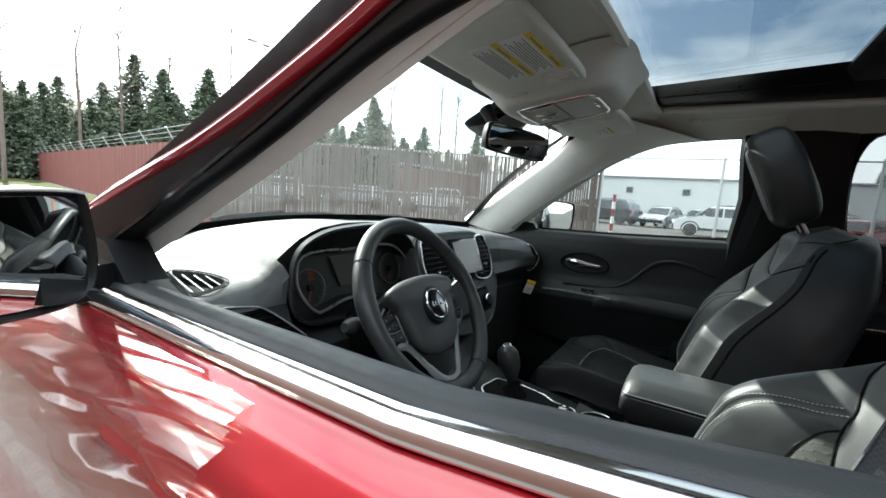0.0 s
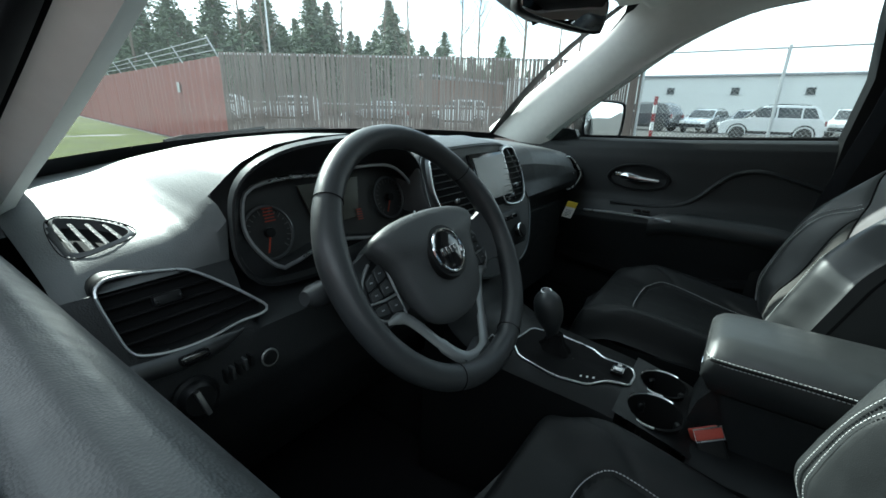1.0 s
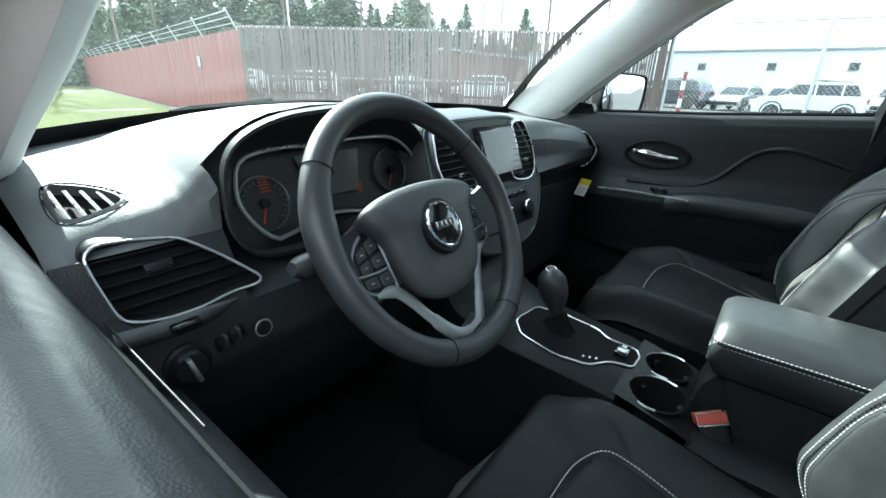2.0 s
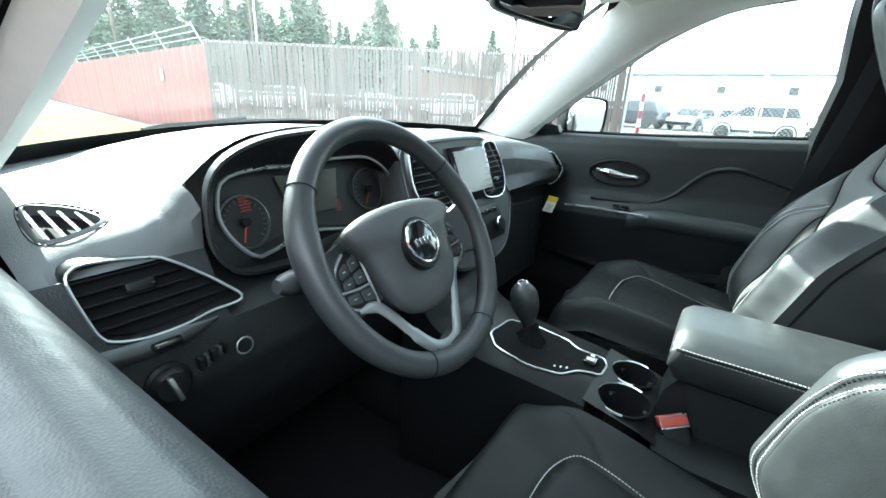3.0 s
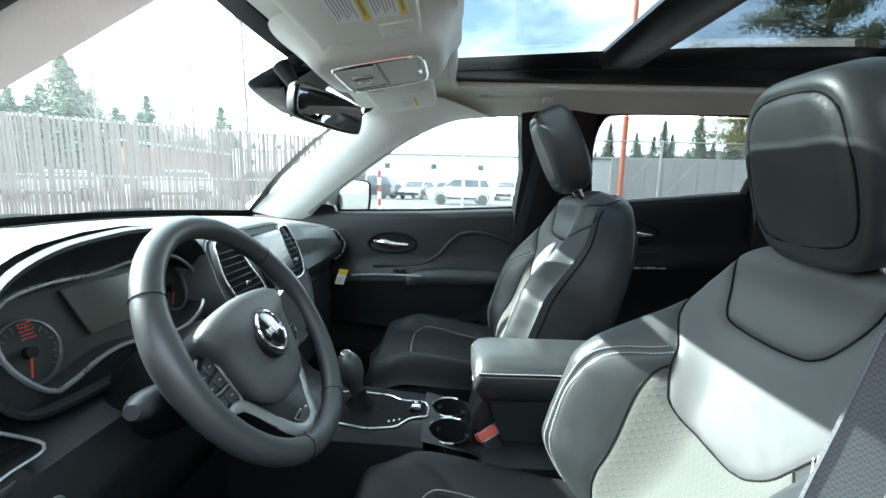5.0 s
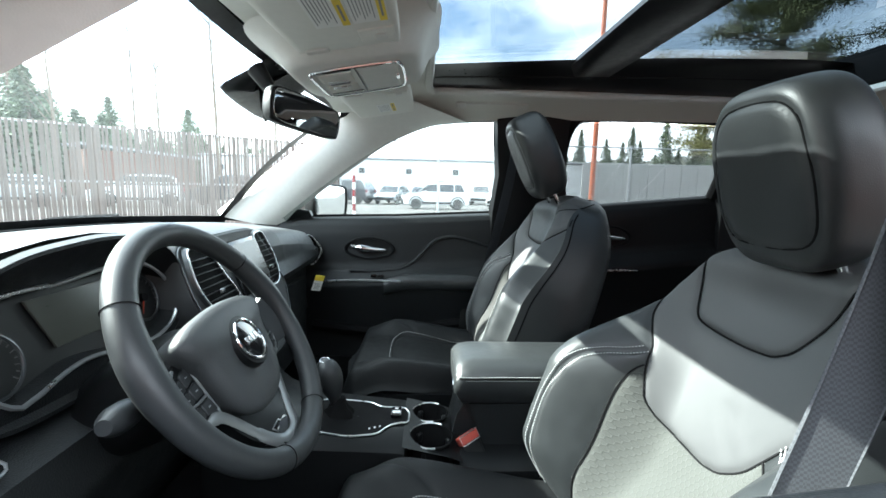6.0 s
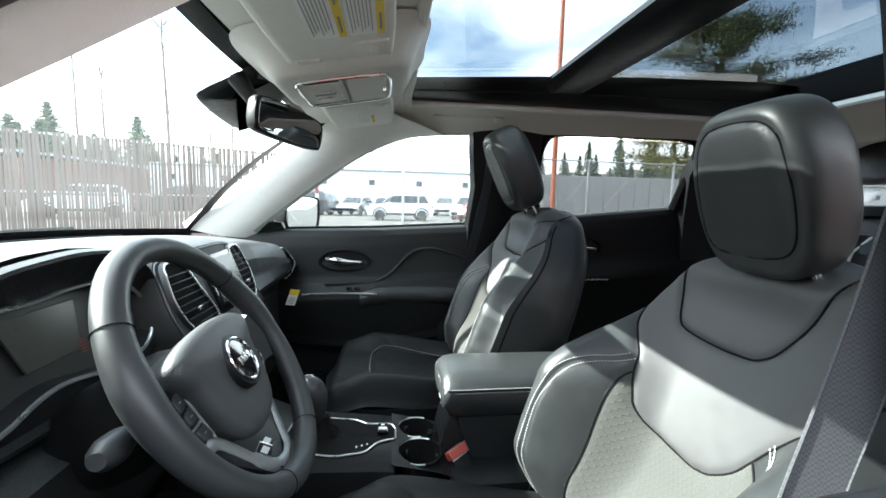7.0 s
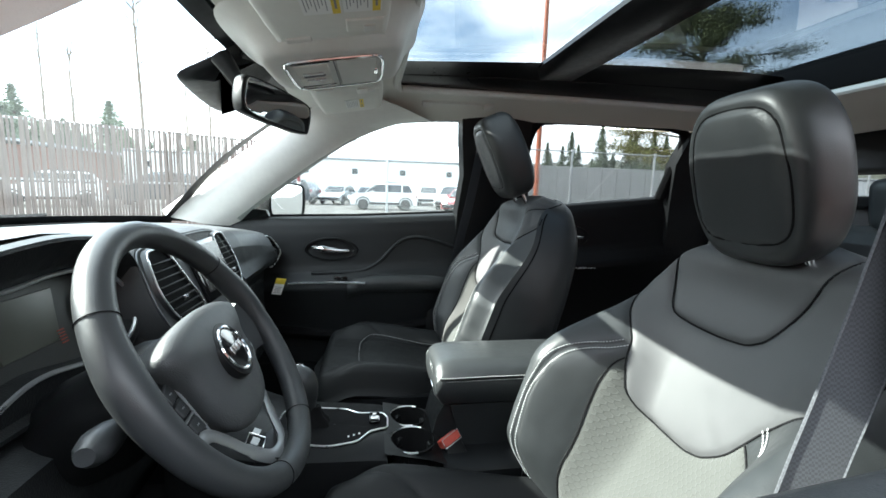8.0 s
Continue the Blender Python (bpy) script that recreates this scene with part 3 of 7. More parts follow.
def dash_section(x):
    zf, yf = interp(x, Z_BROW), interp(x, Y_BROW)
    yb, zb = 0.765 - 0.42 * x * x, 1.146 - 0.05 * x * x
    top = [(yb + (yf + 0.03 - yb) * t, zb + (zf - zb) * t + 0.012 * math.sin(math.pi * t)) for t in np.linspace(0, 1, NT)]
    right = sstep(x, 0.0, 0.2)
    drv = [(yf + 0.008, zf - 0.008), (yf - 0.010, zf - 0.025), (0.202, 1.052), (0.195, 1.040), (0.176, 1.00), (0.160, 0.965), (0.152, 0.90), (0.185, 0.80), (0.30, 0.62)]
    pas = [(yf + 0.010, zf - 0.006), (yf - 0.008, zf - 0.022), (yf - 0.020, zf - 0.050), (yf - 0.030, 1.045), (0.158, 1.015), (0.172, 0.992), (0.225, 0.972), (0.215, 0.80), (0.33, 0.62)]
    g = sstep(x, -0.560, -0.548) * (1 - sstep(x, -0.22, -0.17))
    low = []
    for k, (a, b) in enumerate(zip(drv, pas)):
        y, z = a[0] + (b[0] - a[0]) * right, a[1] + (b[1] - a[1]) * right
        if k < 5:
            y = y + (0.285 - y) * g
        low.append((y, z))
    return [(x, y, z) for y, z in top + low]


xs = np.linspace(-0.73, 0.73, 420)
# outlines of the end vent in the face (x, z) and of the demister vent in the top (x, y)
V_OUT = [(-0.701, 1.050), (-0.694, 1.062), (-0.675, 1.0645), (-0.624, 1.0575), (-0.603, 1.0485), (-0.573, 1.0245), (-0.547, 1.000), (-0.537, 0.988), (-0.545, 0.982), (-0.577, 0.982), (-0.615, 0.978), (-0.654, 0.979), (-0.680, 0.985), (-0.691, 0.993), (-0.696, 1.012)]
D2 = [(-0.697, 0.342), (-0.680, 0.355), (-0.645, 0.308), (-0.635, 0.264), (-0.665, 0.250), (-0.701, 0.266)]


def inside(p, poly):
    x, y = p[:, 0], p[:, 1]
    r = np.zeros(len(p), bool)
    q = np.asarray(poly)
    for a, b in zip(q, np.roll(q, -1, axis=0)):
        c = (a[1] > y) != (b[1] > y)
        with np.errstate(divide="ignore", invalid="ignore"):
            xi = (b[0] - a[0]) * (y - a[1]) / (b[1] - a[1]) + a[0]
        r ^= c & (x < xi)
    return r


def opened(geo, outline, axes):
    """The skin without the faces inside an outline."""
    p = np.array(geo[0])
    mid = np.array([p[list(f)].mean(axis=0) for f in geo[1]])
    cut = inside(mid[:, axes], smooth_path(outline, 80, True))
    return geo[0], [f for f, c in zip(geo[1], cut) if not c]


def denser(sec, k=6):
    """A section with points set in between."""
    out = []
    for a, b in zip(sec[:-1], sec[1:]):
        out += [tuple(np.array(a) + (np.array(b) - np.array(a)) * j / k) for j in range(k)]
    return out + [sec[-1]]


# one dash vinyl in two tones: sunlit above, shaded below
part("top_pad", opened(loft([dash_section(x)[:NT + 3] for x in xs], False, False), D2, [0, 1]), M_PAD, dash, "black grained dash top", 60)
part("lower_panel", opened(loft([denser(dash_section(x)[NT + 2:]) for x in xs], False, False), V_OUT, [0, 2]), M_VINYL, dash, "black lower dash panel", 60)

# gauge hood: lip, sunken surround, bezel, dials
LIP = [(-0.553, 1.085), (-0.546, 1.135), (-0.518, 1.166), (-0.465, 1.186), (-0.400, 1.194), (-0.330, 1.196), (-0.255, 1.186), (-0.195, 1.156), (-0.165, 1.105), (-0.172, 1.045), (-0.215, 1.005), (-0.32, 0.990), (-0.45, 0.990), (-0.520, 1.003), (-0.548, 1.040)]
BEZ = [(-0.529, 1.098), (-0.511, 1.131), (-0.452, 1.140), (-0.385, 1.138), (-0.310, 1.1425), (-0.226, 1.135), (-0.182, 1.091), (-0.195, 1.040), (-0.270, 1.020), (-0.385, 1.037), (-0.448, 1.030), (-0.482, 1.020), (-0.507, 1.034), (-0.528, 1.068)]


def bez_y(z):
    return 0.215 + 0.3 * (z - 1.1)


def radial(outline, c, n):
    p = smooth_path(outline, 240, True) - np.array(c)
    ang = np.unwrap(np.arctan2(p[:, 1], p[:, 0]))
    if ang[-1] < ang[0]:
        p, ang = p[::-1], ang[::-1]
    r = np.linalg.norm(p, axis=1)
    a = np.linspace(0, 2 * math.pi, n, endpoint=False)
    base = (ang - ang[0]) / (ang[-1] - ang[0] + (ang[1] - ang[0])) * 2 * math.pi + ang[0]
    rr = np.interp(a, base, r, period=2 * math.pi)
    return np.stack([np.cos(a) * rr, np.sin(a) * rr], axis=1) + np.array(c)


NC = 96
lip2, bez2 = radial(LIP, (-0.36, 1.09), NC), radial(BEZ, (-0.36, 1.085), NC)
back = []
for x, z in lip2:
    up = sstep(z, 1.02, 1.15)
    back.append((x + (x + 0.36) * (0.32 if x < -0.36 else 0.10) * up, 0.200 + 0.22 * up, z - 0.045 * up - 0.01 * (1 - up)))
rings = [back, [(x + (x + 0.36) * (0.07 if x < -0.36 else 0.03), 0.255 - 0.02 * (1 - sstep(z, 1.02, 1.1)), z + 0.002) for x, z in lip2], [(x, 0.206, z + 0.001) for x, z in lip2], [(x, 0.196, z - 0.002 * sstep(z, 1.05, 1.1)) for x, z in lip2],
         [(x + (bx - x) * 0.12, 0.195, z + (bz - z) * 0.12) for (x, z), (bx, bz) in zip(lip2, bez2)],
         [(x + (bx - x) * 0.25, 0.204, z + (bz - z) * 0.25) for (x, z), (bx, bz) in zip(lip2, bez2)],
         [(bx, bez_y(bz) + 0.004, bz) for bx, bz in bez2], [(bx + (-0.36 - bx) * 0.02, bez_y(bz) + 0.03, bz + (1.085 - bz) * 0.04) for bx, bz in bez2]]
cluster = part("gauge_hood", flip(loft(rings[3:], True, False)), M_VINYL, dash, "black arched gauge hood", 50)
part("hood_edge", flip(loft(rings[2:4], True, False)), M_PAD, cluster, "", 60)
part("bezel", tube([(x, bez_y(z), z) for x, z in bez2], 0.0032, 6, True), M_SATIN, cluster, "satin silver gauge bezel")
face = radial([(x, z) for x, z in BEZ], (-0.36, 1.085), NC)
part("gauge_face", ([(x, bez_y(z) + 0.026, z) for x, z in face] + [(-0.36, bez_y(1.085) + 0.026, 1.085)], [(i, NC, (i + 1) % NC) for i in range(NC)]), M_FACE, cluster, "dark gauge panel")
UP_G = Vector((0, 0.287, 0.958))


def dial(cx, cz, r, needle):
    m = plane_at((cx, bez_y(cz) + 0.020, cz), (1, 0, 0), UP_G)
    part("dial_ring", moved(tube([(r * math.cos(a), r * math.sin(a), 0) for a in np.linspace(0, 2 * math.pi, 40, endpoint=False)], 0.0022, 6, True), m), M_DARKMETAL, cluster, "dark metal dial ring")
    ticks = []
    for k in range(19):
        a = radians(225 - k * 15)
        l = 0.007 if k % 2 == 0 else 0.004
        ticks.append(rbox((l, 0.0012, 0.0008), 0, 1, pose((r - 0.007) * math.cos(a), (r - 0.007) * math.sin(a), 0.001, 0, 0, math.degrees(a))))
    part("dial_marks", moved(join(*ticks), m), M_DIM, cluster)
    a = radians(needle)
    part("needle", moved(rbox((r * 0.75, 0.0022, 0.0012), 0, 1, pose(r * 0.40 * math.cos(a), r * 0.40 * math.sin(a), 0.004, 0, 0, needle)), m), M_ORANGE, cluster, "orange needle")
    part("dial_hub", moved(lathe([(0.0, 0.006), (0.007, 0.006), (0.008, 0.0), (0.0, 0.0)], 16), m), M_PLASTIC, cluster)


dial(-0.487, 1.066, 0.038, 250)
dial(-0.232, 1.078, 0.038, 240)
m_disp = plane_at((-0.36, bez_y(1.09) + 0.021, 1.090), (1, 0, 0), UP_G)
part("info_display", moved(plate([(-0.044, -0.034), (0.044, -0.034), (0.062, 0.034), (-0.062, 0.034)], 0.003, pose(0, 0, 0.0015), 0.001), m_disp), M_LCD, cluster, "unlit information display with a grey reflection in its colour")
warn = []
for k in range(5):
    warn.append(rbox((0.017 - 0.002 * (k % 2), 0.0016, 0.0006), 0, 1, pose(-0.122, 0.009 - 0.0045 * k, 0.004)))
    warn.append(rbox((0.012, 0.0016, 0.0006), 0, 1, pose(0.045, -0.022 - 0.0042 * k, 0.004)))
for g_ in warn:
    part("warning_mark", moved(g_, m_disp), M_ORANGE, cluster)

# outer vent at the driver's end: louvres sunk in a frame with a silver rim


def face_y(z):
    return 0.1675 + 0.50 * (z - 0.986)


v2 = smooth_path(V_OUT, 80, True)
vo2 = offset2(v2, -0.003)
vent = part("end_vent", flip(loft([[(x, face_y(z) + 0.040, z) for x, z in vo2], [(x, face_y(z) + 0.008, z) for x, z in vo2], [(x, face_y(z) + 0.003, z) for x, z in offset2(v2, -0.0028)], [(x, face_y(z), z) for x, z in v2], [(x, face_y(z) + 0.020, z) for x, z in offset2(v2, 0.002)]], True, False)), M_PLASTIC, dash, "black end vent with silver rim")
part("rim", tube([(x, face_y(z) - 0.001, z) for x, z in v2], 0.0018, 6, True), M_SATIN, vent, "thin satin silver rim")
cx = np.array([-0.63, 1.03])
part("vent_back", ([(x, face_y(z) + 0.017, z) for x, z in v2] + [(cx[0], face_y(cx[1]) + 0.017, cx[1])], [(i, 80, (i + 1) % 80) for i in range(80)]), M_RUBBER, vent)


def span(outline, z):
    """Where an outline begins and ends at a height."""
    p = np.asarray(outline)
    q = np.roll(p, -1, axis=0)
    hit = [a[0] + (b[0] - a[0]) * (z - a[1]) / (b[1] - a[1]) for a, b in zip(p, q) if (a[1] - z) * (b[1] - z) < 0]
    return min(hit), max(hit)


for z in np.arange(0.996, 1.064, 0.0125):
    a, b = span(v2, z)
    part("louvre", rbox((b - a - 0.004, 0.012, 0.0022), 0.0008, 1, pose((a + b) / 2, face_y(z) + 0.010, z, -18, 0, 0)), M_RUBBER, vent)
part("vent_tab", join(rbox((0.030, 0.010, 0.012), 0.003, 2, pose(-0.64, face_y(1.03) + 0.004, 1.030, -15)), rbox((0.004, 0.003, 0.003), 0.001, 1, pose(-0.652, face_y(1.03) - 0.002, 1.030)), rbox((0.004, 0.003, 0.003), 0.001, 1, pose(-0.628, face_y(1.03) - 0.002, 1.031))), M_PLASTIC, vent)

# silver accent under the vent, vent wheel, lamp switch, dimmer sliders, round button
part("accent_strip", tube(smooth_path([(-0.705, 0.160, 0.972), (-0.66, 0.158, 0.968), (-0.61, 0.158, 0.968), (-0.575, 0.160, 0.973)], 20), [0.012] * 14 + [0.010, 0.009, 0.007, 0.005, 0.003, 0.002], 8, flat=0.5, up=(0, -1, 0)), M_DARKMETAL, dash, "dark satin accent under the vent")
part("vent_wheel", box_at((-0.640, 0.153, 0.970), (0.032, 0.016, 0.010), 0.004), M_GLOSS, dash)
switch = part("lamp_switch", lathe([(0.0, 0.010), (0.017, 0.010), (0.020, 0.006), (0.022, 0.0), (0.026, -0.002), (0.026, -0.01), (0, -0.01)], 24, plane_at((-0.646, 0.148, 0.918), (1, 0, 0), (0, 0.1, 1))), M_PLASTIC, dash, "round headlamp switch")
part("switch_grip", rbox((0.006, 0.034, 0.010), 0.002, 2, plane_at((-0.646, 0.136, 0.918), (1, 0.0, 0.25), (0, 0.1, 1))), M_SATIN, switch)
for k in range(5):
    part("dimmer_wheel", box_at((-0.610 + 0.008 * k, 0.150, 0.926 + 0.002 * k), (0.004, 0.012, 0.016), 0.001), M_DARKMETAL if k % 2 else M_PLASTIC, dash)
part("round_button", join(lathe([(0, 0.006), (0.009, 0.006), (0.010, 0.0), (0, 0.0)], 20, plane_at((-0.553, 0.150, 0.925), (1, 0, 0), (0, 0.1, 1)))), M_PLASTIC, dash)
part("button_ring", moved(tube([(0.0112 * math.cos(a), 0.0112 * math.sin(a), 0.003) for a in np.linspace(0, 2 * math.pi, 24, endpoint=False)], 0.0012, 6, True), plane_at((-0.553, 0.150, 0.925), (1, 0, 0), (0, 0.1, 1))), M_SATIN, dash)

# demister vent on the dash corner
def pad_z(x, y):
    s = dash_section(x)[:NT]
    return float(np.interp(y, [p[1] for p in s][::-1], [p[2] for p in s][::-1]))


# the vent sits flush in the pad
d2 = offset2(smooth_path(D2, 40, True), 0.006)
corner = part("corner_vent", loft([[(x, y, pad_z(x, y) - 0.004) for x, y in offset2(d2, -0.007)], [(x, y, pad_z(x, y) + 0.0004) for x, y in offset2(d2, -0.004)], [(x, y, pad_z(x, y) + 0.0020) for x, y in d2], [(x, y, pad_z(x, y) - 0.012) for x, y in d2]][::-1], True, False), M_PAD, dash, "black demister vent")
part("vent_back", ([(x, y, pad_z(x, y) - 0.011) for x, y in d2] + [(-0.670, 0.298, pad_z(-0.670, 0.298) - 0.011)], [((i + 1) % 40, 40, i) for i in range(40)]), M_RUBBER, corner)
for k in range(4):
    a, b = (-0.691 + 0.013 * k, 0.345 - 0.013 * k), (-0.692 + 0.014 * k, 0.262 - 0.001 * k)
    part("slat", tube([(a[0], a[1], pad_z(*a) - 0.0006), (b[0], b[1], pad_z(*b) - 0.0006)], 0.0022, 4, flat=0.4, up=(0, 0, 1)), M_VINYL, corner)
part("screen_vent", tube([(x, 0.700 - 0.42 * x * x, 1.151 - 0.05 * x * x + 0.002) for x in np.linspace(-0.45, 0.45, 30)], 0.012, 6, flat=0.25, up=(0, 0, 1)), M_RUBBER, dash, "long black demister slot")
part("vent_groove", tube([(x, y, pad_z(x, y) + 0.0006) for x, y in offset2(d2, -0.0075)], 0.0006, 4, True), M_RUBBER, corner)

# centre stack: bezel, side vents, display, climate panel
def stack_y(z):
    return 0.185 + 0.4 * (z - 1.1)


ST = [(-0.180, 1.120), (-0.172, 1.146), (-0.137, 1.158), (0.03, 1.163), (0.160, 1.158), (0.195, 1.130), (0.232, 1.030), (0.226, 0.984), (0.150, 0.900), (0.03, 0.880), (-0.09, 0.900), (-0.160, 0.985), (-0.185, 1.05)]
st = smooth_path(ST, 90, True)
stack = part("centre_panel", flip(loft([[(x, stack_y(z) + 0.09, z) for x, z in offset2(st, -0.012)], [(x, stack_y(z) + 0.006, z) for x, z in offset2(st, -0.003)], [(x, stack_y(z), z) for x, z in st], [(x, stack_y(z) + 0.001, z) for x, z in offset2(st, 0.006)], [(0.03 + (x - 0.03) * 0.02, stack_y(1.02 + (z - 1.02) * 0.02) + 0.002, 1.02 + (z - 1.02) * 0.02) for x, z in st]], True, False)), M_COVER, dash, "black centre control panel")
part("stack_rim", tube([(x, stack_y(z) - 0.001, z) for x, z in offset2(st, 0.004)], 0.0018, 6, True), M_DARKMETAL, stack, "dark edge line")
for sgn, c in ((1, -0.105), (-1, 0.165)):
    vo = [(c - 0.046 * sgn, 1.133), (c - 0.030 * sgn, 1.146), (c + 0.018 * sgn, 1.138), (c + 0.048 * sgn, 1.080), (c + 0.066 * sgn, 1.030), (c + 0.0 * sgn, 1.018), (c - 0.038 * sgn, 1.034), (c - 0.056 * sgn, 1.080)]
    vv = smooth_path(vo, 60, True)
    if sgn < 0:
        vv = vv[::-1]
    cv = part("centre_vent", flip(loft([[(x, stack_y(z) + 0.004, z) for x, z in offset2(vv, -0.008)], [(x, stack_y(z) - 0.006, z) for x, z in offset2(vv, -0.004)], [(x, stack_y(z) - 0.006, z) for x, z in vv], [(x, stack_y(z) + 0.03, z) for x, z in vv]], True, False)), M_DARKMETAL, stack, "dark satin vent surround")
    part("vent_rim", tube([(x, stack_y(z) - 0.0065, z) for x, z in offset2(vv, -0.002)], 0.0020, 6, True), M_SATIN, cv, "satin silver vent rim")
    part("vent_back", ([(x, stack_y(z) + 0.0005 - 0.003, z) for x, z in vv] + [(c, stack_y(1.08) - 0.0025, 1.08)], [(i, 60, (i + 1) % 60) for i in range(60)]), M_RUBBER, cv)
    for z in np.arange(1.034, 1.134, 0.013):
        a, b = span(vv, z)
        part("louvre", rbox((b - a - 0.004, 0.010, 0.002), 0.0006, 1, pose((a + b) / 2, stack_y(z) - 0.005, z, -20, 0, 0)), M_PLASTIC, cv)
    part("vent_tab", box_at((c, stack_y(1.06) - 0.012, 1.060), (0.016, 0.008, 0.008), 0.002), M_SATIN, cv)
UP_S = Vector((0, 0.371, 0.928))
m_s = plane_at((0.072, stack_y(1.082) - 0.002, 1.082), (1, 0, 0), UP_S)
part("display_frame", moved(rbox((0.165, 0.130, 0.010), 0.005, 2), m_s), M_GLOSS, stack, "gloss black display frame")
part("display", moved(rbox((0.142, 0.100, 0.003), 0.001, 1, pose(0, 0.004, 0.006)), m_s), M_SCREEN, stack, "unlit touch display")
m_c = plane_at((0.03, stack_y(0.96) - 0.002, 0.965), (1, 0, 0), UP_S)
climate = part("climate_panel", moved(rbox((0.230, 0.085, 0.010), 0.006, 2), m_c), M_PLASTIC, stack, "black climate control panel")
for x, r in ((-0.085, 0.017), (0.085, 0.017), (0.0, 0.014)):
    part("knob", moved(lathe([(0, 0.020), (r * 0.85, 0.020), (r, 0.016), (r, 0.004), (0, 0.004)], 24, pose(x, -0.012, 0)), m_c), M_PLASTIC, climate)
    part("knob_ring", moved(tube([(x + r * math.cos(a), -0.012 + r * math.sin(a), 0.016) for a in np.linspace(0, 2 * math.pi, 28, endpoint=False)], 0.0018, 6, True), m_c), M_CHROME, climate, "chrome knob ring")
for k in range(6):
    part("climate_button", moved(rbox((0.026, 0.012, 0.006), 0.002, 1, pose(-0.082 + 0.033 * k, 0.026, 0.006)), m_c), M_GLOSS, climate)

# vent at the passenger's end
PVO = smooth_path([(0.582, 1.062), (0.598, 1.092), (0.632, 1.082), (0.652, 1.038), (0.642, 0.998), (0.604, 0.984), (0.584, 1.01)], 48, True)


def pv_y(x, z):
    return 0.158 + 0.45 * max(0.0, z - 1.035) + 0.25 * max(0.0, 1.035 - z) - 0.25 * (x - 0.62)


pv = part("passenger_vent", flip(loft([[(x, pv_y(x, z) + d, z) for x, z in offset2(PVO, o_)] for o_, d in ((-0.004, 0.03), (-0.002, 0.001), (0.001, -0.001), (0.002, 0.022))], True, False)), M_PLASTIC, dash, "black passenger end vent")
part("vent_back", ([(x, pv_y(x, z) + 0.020, z) for x, z in PVO] + [(0.617, pv_y(0.617, 1.04) + 0.020, 1.04)], [(i, 48, (i + 1) % 48) for i in range(48)]), M_RUBBER, pv)
part("rim", tube([(x, pv_y(x, z) - 0.001, z) for x, z in PVO if x > 0.597], 0.0024, 6), M_SATIN, pv, "satin silver rim")
for z in np.arange(0.998, 1.085, 0.013):
    a, b = span(PVO, z)
    part("louvre", rbox((b - a - 0.005, 0.011, 0.002), 0.0006, 1, pose((a + b) / 2, pv_y((a + b) / 2, z) + 0.009, z, -15, 0, -14)), M_PLASTIC, pv)
part("vent_tab", box_at((0.612, pv_y(0.612, 1.04), 1.04), (0.012, 0.008, 0.006), 0.002), M_SATIN, pv)
part("glovebox_door", plate([(0.26, 0.66), (0.66, 0.66), (0.67, 0.93), (0.25, 0.945)], 0.02, plane_at((0, 0.212, 0), (1, 0, 0), (0, 0, 1)), 0.008), M_VINYL, dash, "black glovebox door")

tag = thing("paper_tag", (0.52, 0.14, 0.96), "small white paper tag with a yellow end", "tag")
m_t = plane_at((0.515, 0.128, 0.935), (0.61, -0.75, -0.22), (-0.30, 0.0, 0.95))
part("tag_sheet", moved(rbox((0.034, 0.038, 0.0012), 0.0005, 1, pose(0, -0.010, 0)), m_t), M_PAPER, tag)
part("tag_end", moved(rbox((0.034, 0.020, 0.0014), 0.0005, 1, pose(0, 0.019, 0)), m_t), M_YELLOW, tag, "yellow printed end")
part("tag_print", moved(join(*[rbox((0.024 - 0.004 * (k % 2), 0.0016, 0.0003), 0, 1, pose(-0.001, -0.002 - 0.005 * k, 0.0009)) for k in range(5)]), m_t), M_INK, tag)


# ---- steering wheel ----
WC = Vector((-0.3697, 0.012, 1.057))
m_w = plane_at(WC, (1, 0.025, 0), (-0.014, 0.538, 0.843))     # z axis points at the driver
m_h = m_w @ Matrix.Translation((0, 0, -0.031))              # the hub lies deeper than the rim
wheel = thing("steering_wheel", WC, "black leather steering wheel with grey spoke trim and round badge", "steering wheel")
RM = 0.1714
ang = np.linspace(0, 2 * math.pi, 96, endpoint=False)


def rim_r(a):
    d = math.degrees(a) % 360
    bump_ = max(math.exp(-((d - c) / 14) ** 2) for c in (12, 168))
    return 0.0165 + 0.0022 * bump_


part("rim", moved(tube([(RM * math.cos(a), RM * math.sin(a), 0) for a in ang], [rim_r(a) for a in ang], 18, True, up=(0, 0, 1)), m_w), M_RIM, wheel, "black leather rim", 60)
for d in (35, 145, 245, 295):
    a = radians(d)
    ring = [((RM + 0.0172 * math.cos(t)) * math.cos(a), (RM + 0.0172 * math.cos(t)) * math.sin(a), 0.0172 * math.sin(t)) for t in np.linspace(0, 2 * math.pi, 20, endpoint=False)]
    part("rim_seam", moved(tube(ring, 0.0007, 4, True), m_w), M_RUBBER, wheel)
HUB_R = [(0.0, 0.058), (0.050, 0.055), (0.086, 0.048), (0.108, 0.037), (0.104, 0.020), (0.090, 0.002), (0.082, -0.03), (0.072, -0.062), (0.053, -0.086), (0.025, -0.098)]
HUB = HUB_R + [(0.0, -0.100)] + [(-x, y) for x, y in HUB_R[:0:-1]]
hb = smooth_path(HUB, 72, True)
hub_rings = []
